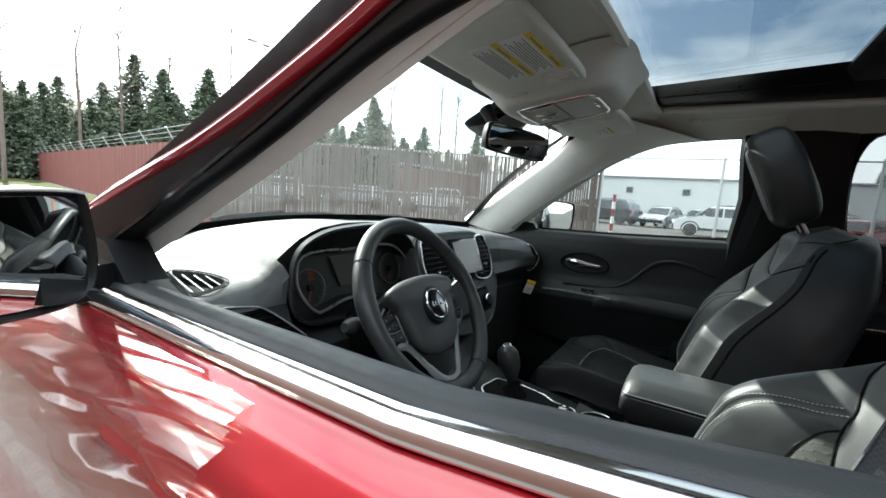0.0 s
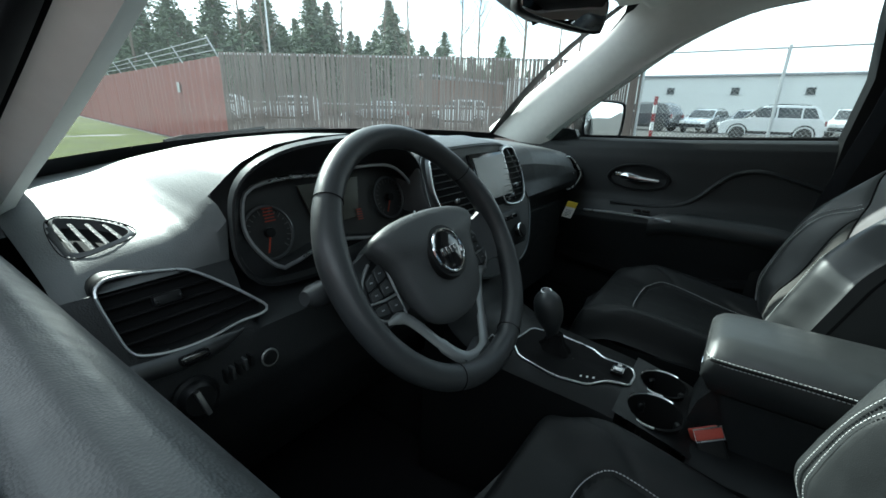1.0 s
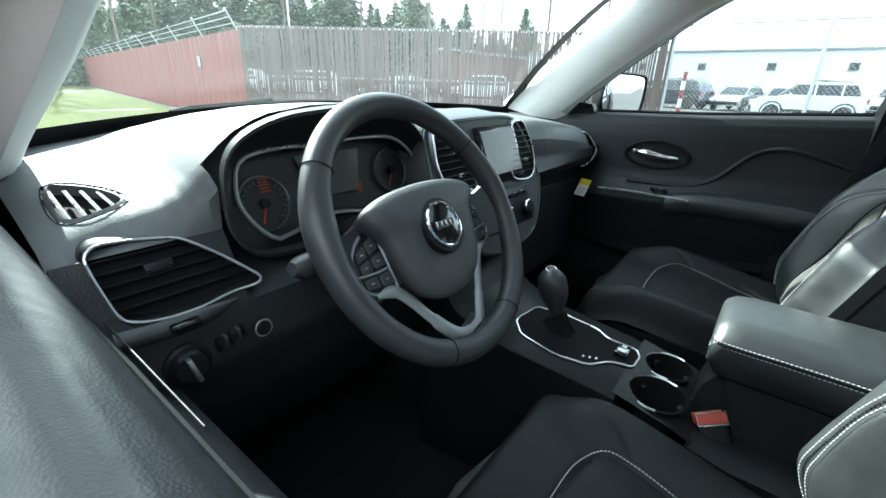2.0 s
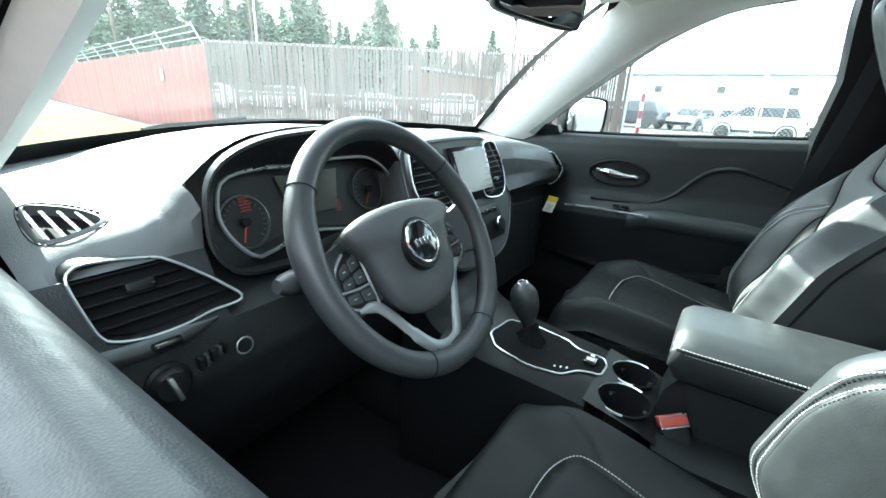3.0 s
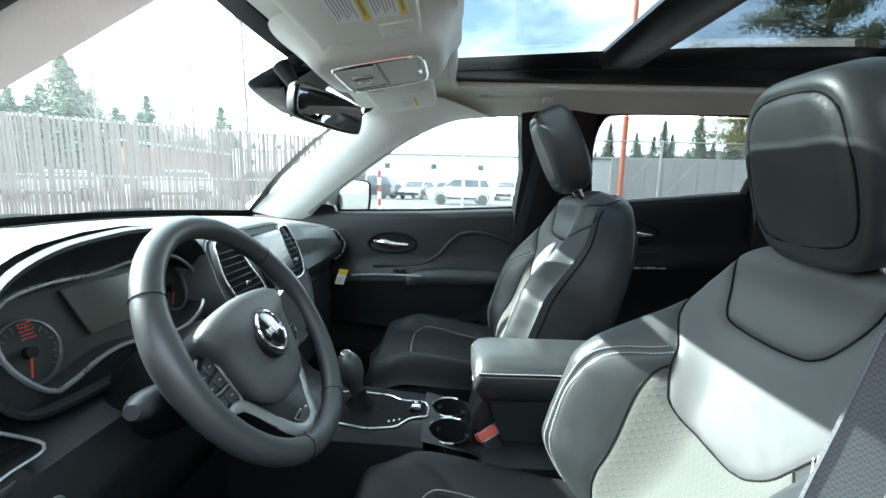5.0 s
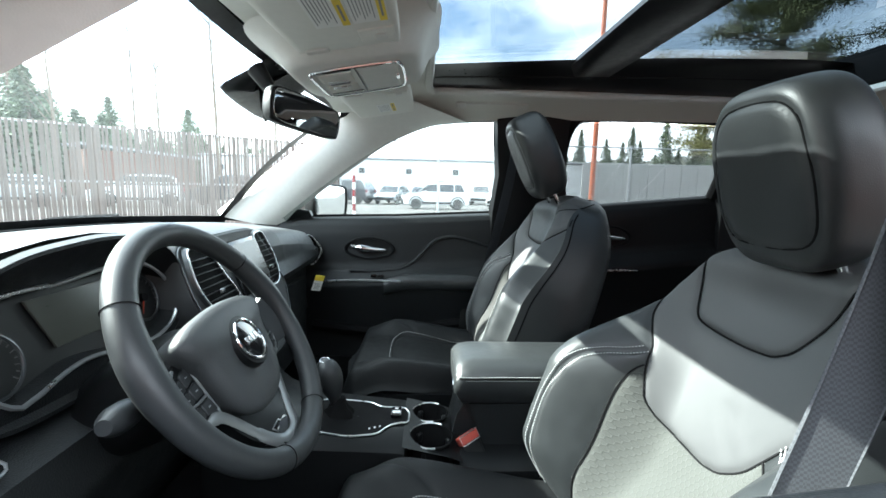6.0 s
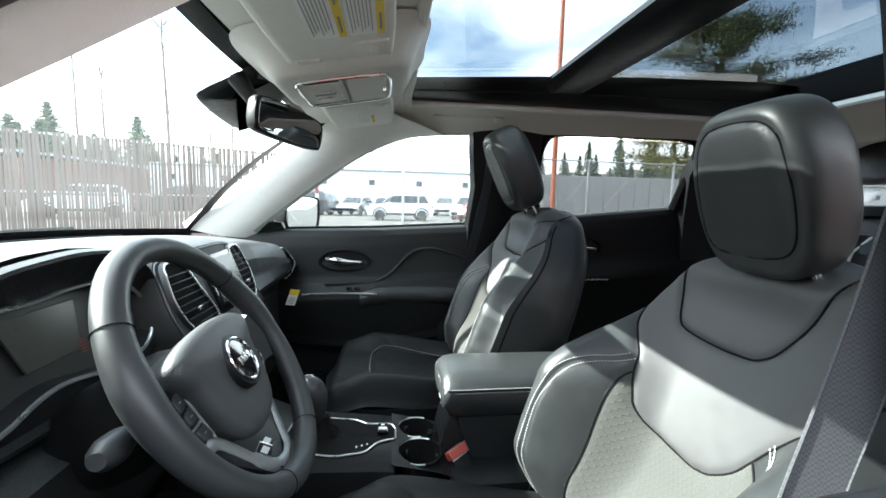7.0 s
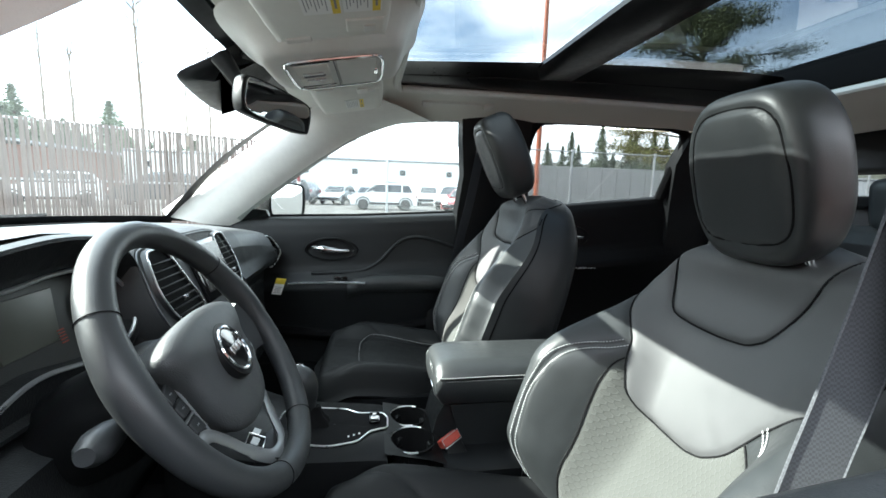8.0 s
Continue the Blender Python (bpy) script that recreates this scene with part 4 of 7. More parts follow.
for k, (s, z) in enumerate(((0.88, -0.020), (0.95, 0.006), (0.99, 0.018), (1.0, 0.024), (0.985, 0.030), (0.93, 0.036), (0.80, 0.040), (0.62, 0.042), (0.35, 0.043), (0.05, 0.044))):
    hub_rings.append([(x * s, -0.008 + (y + 0.008) * s, z + 0.006 * (y / 0.08) * (1 if k > 1 else 0)) for x, y in hb])
hub = part("airbag_cover", moved(loft(hub_rings, True, True), m_h), M_COVER, wheel, "black grained airbag cover", 50)
bz = 0.0465
part("badge_ring", moved(join(lathe([(0, bz + 0.001), (0.037, bz + 0.001), (0.0385, bz - 0.002), (0.039, bz - 0.008), (0, bz - 0.008)], 40, pose(0, -0.008, 0))), m_h), M_PLASTIC, hub, "round recess for the badge")
part("badge", moved(join(tube([(0.0300 * math.cos(a), -0.008 + 0.0300 * math.sin(a), bz + 0.002) for a in np.linspace(0, 2 * math.pi, 40, endpoint=False)], 0.0022, 8, True)), m_h), M_CHROME, hub, "round chrome badge ring")
part("badge_disc", moved(lathe([(0, bz + 0.0035), (0.018, bz + 0.003), (0.0285, bz + 0.0015), (0.0285, bz), (0, bz)], 36, pose(0, -0.008, 0)), m_h), M_GLOSS, hub, "dark badge disc")
part("badge_mark", moved(join(*[rbox((0.0062, 0.0105 - 0.001 * (k % 2), 0.0014), 0.0004, 1, pose(-0.0138 + 0.0092 * k, -0.008, bz + 0.0042)) for k in range(4)]), m_h), M_CHROME, hub, "plain chrome bars")

POD = [(0.092, 0.022), (0.112, 0.014), (0.130, -0.002), (0.137, -0.020), (0.136, -0.036), (0.124, -0.052), (0.100, -0.058), (0.082, -0.058), (0.080, -0.020)]
C00, C10, C11, C01 = (0.093, 0.014), (0.126, -0.002), (0.130, -0.046), (0.086, -0.052)


def cell(u0, u1, v0, v1):
    """Outline of one switch in the spoke's field."""
    def at(u, v):
        a = [C00[k] + (C10[k] - C00[k]) * u for k in (0, 1)]
        b = [C01[k] + (C11[k] - C01[k]) * u for k in (0, 1)]
        return (a[0] + (b[0] - a[0]) * v, a[1] + (b[1] - a[1]) * v)
    q = []
    for (ua, va), (ub_, vb) in (((u0, v0), (u1, v0)), ((u1, v0), (u1, v1)), ((u1, v1), (u0, v1)), ((u0, v1), (u0, v0))):
        q += [at(ua + (ub_ - ua) * k, va + (vb - va) * k) for k in (0.12, 0.5, 0.88)]
    return q


for side in (1, -1):
    def put(geo):
        return moved(geo if side > 0 else mirrored(geo), m_h)
    arm = loft([[(0.060, 0.040, 0.008), (0.060, -0.050, 0.006), (0.060, -0.050, -0.014), (0.060, 0.040, -0.014)],
                [(0.090, 0.036, 0.008), (0.090, -0.062, 0.006), (0.090, -0.062, -0.012), (0.090, 0.036, -0.010)],
                [(0.118, 0.026, 0.009), (0.118, -0.064, 0.007), (0.118, -0.064, -0.008), (0.118, 0.026, -0.008)],
                [(0.138, 0.022, 0.016), (0.138, -0.050, 0.012), (0.138, -0.050, 0.000), (0.138, 0.022, 0.002)],
                [(0.154, 0.030, 0.028), (0.154, -0.052, 0.026), (0.154, -0.052, 0.012), (0.154, 0.030, 0.014)],
                [(0.168, 0.040, 0.038), (0.168, -0.060, 0.036), (0.168, -0.060, 0.022), (0.168, 0.040, 0.024)]], True, True)
    spoke = part("spoke", put(flip(arm)), M_RIM, wheel, "black spoke", 35)
    pod = smooth_path(POD, 48, True)
    part("button_pod", put(plate(pod, 0.010, pose(0, 0, 0.0105), 0.002)), M_PLASTIC, spoke, "black switch field")
    part("pod_rim", put(tube([(x, y, 0.0105) for x, y in pod if x > 0.084 and y < 0.018], 0.0022, 6)), M_SPOKE, spoke, "satin grey switch surround")
    for u0, u1, v0, v1 in ((0.0, 0.47, 0.0, 0.28), (0.53, 1.0, 0.0, 0.28), (0.0, 0.47, 0.33, 0.60), (0.53, 1.0, 0.33, 0.60), (0.0, 0.47, 0.72, 1.0), (0.53, 1.0, 0.72, 1.0)):
        part("switch_button", put(plate(smooth_path(cell(u0, u1, v0, v1), 24, True), 0.006, pose(0, 0, 0.0135), 0.0014)), M_RIM, spoke)
        cm = np.mean(cell(u0, u1, v0, v1), axis=0)
        part("switch_mark", put(rbox((0.0045, 0.0016, 0.0004), 0, 1, pose(cm[0], cm[1], 0.0138))), M_SATIN, spoke)
    part("pod_bridge", put(tube([(0.084, -0.030, 0.011), (0.108, -0.031, 0.012), (0.134, -0.028, 0.011)], 0.0018, 6)), M_SPOKE, spoke)
    trim = smooth_path([(0.120, -0.057, 0.011), (0.094, -0.060, 0.012), (0.076, -0.080, 0.012), (0.058, -0.108, 0.012), (0.040, -0.134, 0.013), (0.022, -0.152, 0.016), (0.0, -0.157, 0.018)], 28)
    part("spoke_trim", put(tube(trim, [0.003, 0.004, 0.006] + [0.0078] * 13 + [0.010] * 12, 8, flat=0.45, up=(0, 0, 1))), M_SPOKE, wheel, "satin grey lower spoke trim", 50)
part("lower_spoke", moved(loft([[(x * s, y, z) for x, y, z in ((-0.034, -0.140, 0.012), (-0.028, -0.166, 0.030), (0.028, -0.166, 0.030), (0.034, -0.140, 0.012), (0.034, -0.140, -0.004), (0.0, -0.150, -0.004), (-0.034, -0.140, -0.004))] for s in (0.98, 1.0)], True, True), m_h), M_RIM, wheel)
part("column", moved(lathe([(0.050, -0.05), (0.058, -0.07), (0.066, -0.16), (0.060, -0.20), (0, -0.20)], 28), m_w), M_PLASTIC, wheel, "black column shroud")
for side, tip in ((-1, (-0.190, 0.010, -0.045)), (1, (0.185, 0.030, -0.050))):
    stalk = thing("stalk", m_w @ Vector(tip), "black column stalk with ribbed end", "stalk", "column stalks")
    path = smooth_path([(side * 0.05, 0.0, -0.075), (side * 0.11, 0.004, -0.062), tip], 14)
    rr = [0.008] * 6 + [0.009, 0.010, 0.0125, 0.0145, 0.0155, 0.0155, 0.0135, 0.008]
    part("lever", moved(tube(path, rr, 12), m_w), M_RIM, stalk)


# ---- front seats ----
def seam_dist(p, lines):
    """Distance of each point from the nearest of some lines."""
    best = np.full(len(p), 9.0)
    for line in lines:
        a, b = line[:-1], line[1:]
        for u, v in zip(a, b):
            d = v - u
            t = np.clip(((p - u) @ d) / (d @ d + 1e-12), 0, 1)
            best = np.minimum(best, np.linalg.norm(p - u - t[:, None] * d, axis=1))
    return best


RECLINE = 19.0
B_W = [(0.0, 0.265), (0.10, 0.288), (0.20, 0.292), (0.27, 0.283), (0.33, 0.266), (0.39, 0.242), (0.44, 0.218), (0.49, 0.188), (0.525, 0.152), (0.548, 0.108), (0.558, 0.06)]


def back_surface(x, s, bulge=0.135, roll=0.085):
    """How far the backrest stands forward of its plane: a dished middle between two raised bolsters."""
    w = np.interp(s, [a for a, _ in B_W], [b for _, b in B_W])
    u = np.abs(x) / w
    bol = bulge * sstep(np.abs(x), 0.085, 0.218) * (1 - sstep(s, 0.205, 0.425)) * sstep(s, -0.10, 0.06)
    dish = 0.050 * (1 - (x / 0.20) ** 2).clip(0) * sstep(s, 0.0, 0.15) * (1 - 0.5 * sstep(s, 0.44, 0.54))
    f = bol - dish - roll * sstep(u, 0.76, 1.0) ** 1.7
    return f - 0.060 * sstep(s, 0.48, 0.565) ** 1.5


# seams of the backrest: inboard half, and the outboard half as the occupant has worn it
YOKE_IN = [(0.158, 0.545), (0.155, 0.490), (0.145, 0.438), (0.133, 0.400), (0.112, 0.386), (0.053, 0.380), (0.0, 0.383)]
SHIELD_IN = [(0.206, 0.480), (0.202, 0.42), (0.188, 0.372), (0.169, 0.344), (0.151, 0.315), (0.143, 0.285), (0.133, 0.247), (0.124, 0.221), (0.098, 0.201), (0.030, 0.192), (0.0, 0.196)]
SIDE_IN = [(0.143, 0.280), (0.148, 0.262), (0.150, 0.22), (0.150, 0.15), (0.146, 0.07), (0.144, -0.03)]
BOLST_IN = [(0.150, 0.307), (0.162, 0.290), (0.176, 0.275), (0.190, 0.250), (0.199, 0.207), (0.208, 0.15), (0.206, 0.10), (0.200, 0.04), (0.198, -0.02)]
YOKE_OUT = [(-0.018, 0.390), (-0.034, 0.402), (-0.055, 0.432), (-0.086, 0.488), (-0.100, 0.545)]
SHIELD_OUT = [(-0.016, 0.203), (-0.046, 0.227), (-0.068, 0.258), (-0.094, 0.293), (-0.140, 0.327), (-0.182, 0.350), (-0.200, 0.39), (-0.206, 0.47)]
SIDE_OUT = [(-0.068, 0.258), (-0.086, 0.232), (-0.106, 0.185), (-0.126, 0.10), (-0.136, -0.03)]
BOLST_OUT = [(-0.094, 0.293), (-0.118, 0.268), (-0.142, 0.230), (-0.160, 0.16), (-0.172, 0.05), (-0.174, -0.02)]
TOPSEAM = smooth_path([(0.160, 0.500), (0.178, 0.470), (0.190, 0.452)], 12)


def mirror2(pts):
    return [(-x, y) for x, y in pts]


def seat_seams(worn):
    """Yoke, shield, the two side seams and the two stitched bolster seams."""
    if worn:
        yo, sh, si, bo = YOKE_OUT, SHIELD_OUT, SIDE_OUT, BOLST_OUT
    else:
        yo, sh, si, bo = (mirror2(q) for q in (YOKE_IN[-2::-1], SHIELD_IN[-2::-1], SIDE_IN, BOLST_IN))
    return (smooth_path(YOKE_IN + yo, 56), smooth_path(SHIELD_IN + sh, 80), [smooth_path(SIDE_IN, 30), smooth_path(si, 30)], [smooth_path(BOLST_IN, 44), smooth_path(bo, 44)])


def both(line):
    return [line, line * np.array([-1, 1])]


def car_seat(at, label, slide=0.0, drop=0.0, head=(0, 0, 0), tilt=-17.0, worn=False, bulge=0.135, roll=0.085, deep=0.150, wide=1.0, big=1.0):
    seat = thing("bucket_seat", (0, 0, 0), label, "car seat", "front seats")
    rec = radians(RECLINE)
    up, fwd = np.array([0, -math.sin(rec), math.cos(rec)]), np.array([0, math.cos(rec), math.sin(rec)])
    YOKE, SHIELD, SIDES, BOLSTS = seat_seams(worn)
    # backrest front
    ss, uu = np.linspace(-0.03, 0.558, 150), np.linspace(-1, 1, 161)
    S, U = np.meshgrid(ss, uu, indexing="ij")
    W = np.interp(S, [a for a, _ in B_W], [b for _, b in B_W])
    X = W * U
    flat = np.stack([X.ravel(), S.ravel()], axis=1)
    seams = [YOKE, SHIELD] + SIDES + BOLSTS + both(TOPSEAM)
    d = seam_dist(flat, seams)
    F = back_surface(flat[:, 0], flat[:, 1], bulge, roll) - 0.0050 * np.exp(-(d / 0.0040) ** 1.3) - 0.004 * np.exp(-d / 0.018)
    P = flat[:, :1] * np.array([1, 0, 0]) + flat[:, 1:] * up + F[:, None] * fwd
    n = len(uu)
    quads = np.array([(j * n + i, j * n + i + 1, (j + 1) * n + i + 1, (j + 1) * n + i) for j in range(len(ss) - 1) for i in range(n - 1)])
    mid = flat[quads].mean(axis=1)
    in_shield = inside(mid, np.vstack([SHIELD, [(-0.206, 0.60), (0.206, 0.60)]]))
    in_yoke = inside(mid, np.vstack([YOKE, [(YOKE[-1][0], 0.60), (YOKE[0][0], 0.60)]]))
    low = np.vstack([SIDES[0], [(0.144, -0.2), (-0.144, -0.2)], SIDES[1][::-1]])
    cloth = inside(mid, low) & ~in_shield
    bol = ~in_shield & ~cloth
    def piece(name, mask, m, lab=""):
        q = quads[mask]
        ids, inv = np.unique(q, return_inverse=True)
        return part(name, (P[ids], inv.reshape(q.shape)), m, seat, lab, 75, uv=flat[ids])
    piece("back_insert", cloth, M_CLOTH, "grey honeycomb cloth insert")
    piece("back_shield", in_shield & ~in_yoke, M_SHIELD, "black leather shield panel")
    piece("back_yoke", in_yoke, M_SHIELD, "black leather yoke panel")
    piece("back_bolster", bol & (mid[:, 0] < 0), M_LEATHER, "black leather side bolster")
    piece("back_bolster", bol & (mid[:, 0] >= 0), M_LEATHER, "black leather side bolster")
    # backrest shell, closed over the top
    rings = []
    for s in np.linspace(-0.03, 0.558, 40):
        w = interp(s, B_W)
        e = float(back_surface(np.array([w]), np.array([s]), bulge, roll)[0])
        rear = min(-deep + 0.035 * sstep(s, 0.36, 0.558) ** 2, e - 0.015)
        pts = [(w, e), (w * 1.006, e * 0.85 + rear * 0.15), (w * 1.0, e * 0.45 + rear * 0.55), (w * 0.965, e * 0.15 + rear * 0.85), (w * 0.85, rear), (0, rear - 0.012)]
        pts += [(-x, f) for x, f in pts[-2::-1]]
        rings.append([tuple(np.array([x, 0, 0]) + s * up + f * fwd) for x, f in pts])
    top = [(np.array(p) - np.array(rings[-1][5])) * 0.55 + np.array(rings[-1][5]) + up * 0.008 + fwd * 0.012 for p in rings[-1]]
    rings.append([tuple(p) for p in top])
    shell_v, shell_f = loft(rings, False, False)
    m_ = len(rings[0])
    shell_f.append(tuple(range((len(rings) - 1) * m_, len(rings) * m_)))
    part("back_shell", (shell_v, shell_f), M_LEATHER, seat, "black seat back cover", 60)
    # welt where the bolsters meet the back cover
    for k in (1, -1):
        part("back_welt", tube([np.array([k * interp(s, B_W) * 1.004, 0, 0]) + s * up + (float(back_surface(np.array([interp(s, B_W)]), np.array([s]), bulge, roll)[0]) * 0.9 - 0.1 * deep) * fwd for s in np.linspace(0.0, 0.50, 40)], 0.0026, 5), M_RUBBER, seat)

    def on_back(x, s, lift=0.0):
        f = float(back_surface(np.array([x]), np.array([s]), bulge, roll)[0]) + lift
        return np.array([x, 0, 0]) + s * up + f * fwd
    for seam in BOLSTS:
        for off in (-0.005, 0.005):
            t = np.gradient(seam, axis=0)
            t /= np.linalg.norm(t, axis=1)[:, None]
            line = seam + np.stack([-t[:, 1], t[:, 0]], axis=1) * off
            part("stitching", stitches([on_back(x, s, -0.0006) for x, s in line]), M_STITCH, seat, "double row of grey stitching")
    for line in (SHIELD, YOKE, *SIDES):
        part("piping", tube([on_back(x, s, -0.0065) for x, s in line], 0.0016, 5), M_RUBBER, seat)
    # headrest
    hw, hh, ht, hc = 0.100 * big / wide, 0.124 * big, 0.058 * big, 0.5 * up + np.array([0, 0.0, 0.124]) + np.array(head)
    tilt = radians(tilt)
    hu, hf = np.array([0, -math.sin(tilt), math.cos(tilt)]), np.array([0, math.cos(tilt), math.sin(tilt)])
    th, ph = np.linspace(-math.pi / 2, math.pi / 2, 44), np.linspace(0, 2 * math.pi, 72, endpoint=False)
    def sp(v, e):
        return math.copysign(abs(v) ** e, v)
    half = [(0.044, 0.098), (0.066, 0.078), (0.075, 0.045), (0.080, 0.0), (0.077, -0.052), (0.062, -0.079), (0.030, -0.087)]
    panel = smooth_path([(0.0, 0.103)] + half + [(0.0, -0.088)] + [(-x, z) for x, z in half[::-1]], 64, True)
    E_C, E_A, E_B, E_Z = 0.52, 0.50, 0.58, 0.58     # roundness of the pad: rows, width, depth, height
    def taper(z):
        return 1 - 0.10 * sstep(z, 0.02, 0.12) - 0.09 * sstep(-z, 0.01, 0.12)
    rings = []
    for t in th:
        r = []
        for p in ph:
            c = sp(math.cos(t), E_C)
            a, b, z = hw * c * sp(math.cos(p), E_A), ht * c * sp(math.sin(p), E_B), hh * sp(math.sin(t), E_Z)
            a *= taper(z)
            if b > 0:
                b -= 0.012 * (1 - (a / hw) ** 2) * (1 - (z / hh) ** 2)
            r.append((a, b, z))
        rings.append(r)
    flatp = np.array([(a, z) for r in rings for a, b, z in r])
    dd = seam_dist(flatp, [np.vstack([panel, panel[:1]])]).reshape(len(th), len(ph))
    out = []
    for i, r in enumerate(rings):
        out.append([tuple(hc + np.array([a, 0, 0]) + hf * (b - (0.005 * math.exp(-(dd[i, j] / 0.004) ** 1.3) if b > 0.02 else 0)) + hu * z) for j, (a, b, z) in enumerate(r)])
    hr = part("headrest", loft(out, True, True), M_LEATHER, seat, "black leather headrest", 70)
    # piping round the headrest's front panel
    def head_front(x, z):
        c = (1 - min(1.0, abs(z / hh)) ** (2 / E_Z)) ** (E_C / 2)
        e = abs(x) / (hw * c * taper(z))
        b = ht * c * max(0.0, 1 - e ** (2 / E_A)) ** (E_B / 2)
        return b - 0.012 * (1 - (x / hw) ** 2) * (1 - (z / hh) ** 2) - 0.004
    part("headrest_piping", tube([tuple(hc + np.array([x, 0, 0]) + hf * head_front(x, z) + hu * z) for x, z in panel], 0.0016, 5, True), M_RUBBER, hr)
    for x in (-0.055, 0.055):
        part("headrest_post", tube([on_back(x, 0.50, -0.03), hc + np.array([x, 0, 0]) - hu * 0.10], 0.006, 10), M_CHROME, seat, "chrome headrest post")
        part("post_collar", lathe([(0.0, 0.006), (0.011, 0.006), (0.013, 0.0), (0.013, -0.012), (0, -0.012)], 16, Matrix.Translation(Vector(on_back(x, 0.540, -0.020)))), M_PLASTIC, seat)
    # cushion
    CL = 0.52
    ts, uu = np.linspace(-0.02, CL, 90), np.linspace(-1, 1, 81)
    T, U = np.meshgrid(ts, uu, indexing="ij")
    Wc = np.interp(T, [0, 0.15, 0.35, 0.46, 0.50, CL], [0.225, 0.245, 0.262, 0.255, 0.235, 0.205])
    X = Wc * U
    fl = np.stack([X.ravel(), T.ravel()], axis=1)
    C_SIDE = smooth_path([(0.130, 0.0), (0.138, 0.15), (0.150, 0.29), (0.142, 0.340), (0.095, 0.362), (0.0, 0.366)], 40)
    C_BOL = smooth_path([(0.150, 0.29), (0.185, 0.33), (0.215, 0.39), (0.225, 0.47)], 24)
    d = seam_dist(fl, both(C_SIDE) + both(C_BOL))
    x, t = fl[:, 0], fl[:, 1]
    z = 0.010 + 0.040 * sstep(t, 0.05, 0.40) + 0.040 * sstep(np.abs(x), 0.12, 0.20) * (1 - sstep(t, 0.36, 0.50)) - 0.006 * np.exp(-(d / 0.0045) ** 1.3) - 0.004 * np.exp(-d / 0.02)
    z -= 0.075 * sstep(np.abs(U.ravel()), 0.82, 1.0) ** 1.6 + 0.120 * sstep(t, 0.455, CL) ** 1.7
    Pc = np.stack([x, t + 0.02 - slide, z - drop], axis=1)
    n = len(uu)
    qd = np.array([(j * n + i, j * n + i + 1, (j + 1) * n + i + 1, (j + 1) * n + i) for j in range(len(ts) - 1) for i in range(n - 1)])
    md = fl[qd].mean(axis=1)
    cloth = inside(md, np.vstack([C_SIDE, (C_SIDE * np.array([-1, 1]))[::-1]]))
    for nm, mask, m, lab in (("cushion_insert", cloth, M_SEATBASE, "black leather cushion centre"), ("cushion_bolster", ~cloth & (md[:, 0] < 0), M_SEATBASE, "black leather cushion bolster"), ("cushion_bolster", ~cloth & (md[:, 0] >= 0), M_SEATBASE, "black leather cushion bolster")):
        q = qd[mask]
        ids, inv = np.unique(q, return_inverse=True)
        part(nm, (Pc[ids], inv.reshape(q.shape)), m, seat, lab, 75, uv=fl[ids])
    for k in (1, -1):
        zz = lambda a, b: 0.010 + 0.040 * sstep(b, 0.05, 0.40) + 0.040 * sstep(abs(a), 0.12, 0.20) * (1 - sstep(b, 0.36, 0.50)) - 0.120 * sstep(b, 0.455, CL) ** 1.7
        part("stitching", stitches([(k * a, b + 0.026 - slide, zz(a, b) + 0.001 - drop) for a, b in C_SIDE]), M_STITCH, seat, "grey stitching")
    sk = []
    for zl, g_ in ((-0.045, 1.0), (-0.12, 1.02), (-0.20, 0.96), (-0.26, 0.90)):
        o_ = [(0.225 * g_, -0.10), (0.262 * g_, 0.15), (0.262 * g_, 0.38), (0.215 * g_, 0.50), (0.0, 0.53), (-0.215 * g_, 0.50), (-0.262 * g_, 0.38), (-0.262 * g_, 0.15), (-0.225 * g_, -0.10)]
        sk.append([(a, b - slide, zl + (0.0 if zl < -0.05 else -0.01)) for a, b in o_])
    part("seat_base", loft(sk, True, True), M_PLASTIC, seat, "black plastic seat base", 50)
    for k in (1, -1):
        part("hinge_cover", loft([[(k * 0.232, y, z_) for y, z_ in ((-0.09, -0.08), (0.07, -0.08), (0.06, 0.06), (-0.02, 0.11), (-0.09, 0.06))], [(k * 0.262, y, z_) for y, z_ in ((-0.08, -0.07), (0.06, -0.07), (0.05, 0.05), (-0.02, 0.10), (-0.08, 0.05))]], True, True), M_PLASTIC, seat)
        part("seat_rail", box_at((k * 0.19, 0.20, -0.27), (0.04, 0.62, 0.05), 0.006), M_PLASTIC, seat)
    seat.scale = (wide, 1, 1)
    seat.location = at
    return seat


SEAT_D = (-0.388, -0.555, 0.705)
SEAT_P = (0.388, -0.440, 0.760)
car_seat(SEAT_D, "black leather driver's seat with grey honeycomb cloth insert", 0.037, 0.050, (0.002, -0.014, -0.002), -15.0, True)
car_seat(SEAT_P, "black leather passenger seat with grey honeycomb cloth insert", 0.090, 0.057, (0.0, 0.022, 0.022), -24.0, False, 0.060, 0.050, 0.205, 0.87, 1.06)

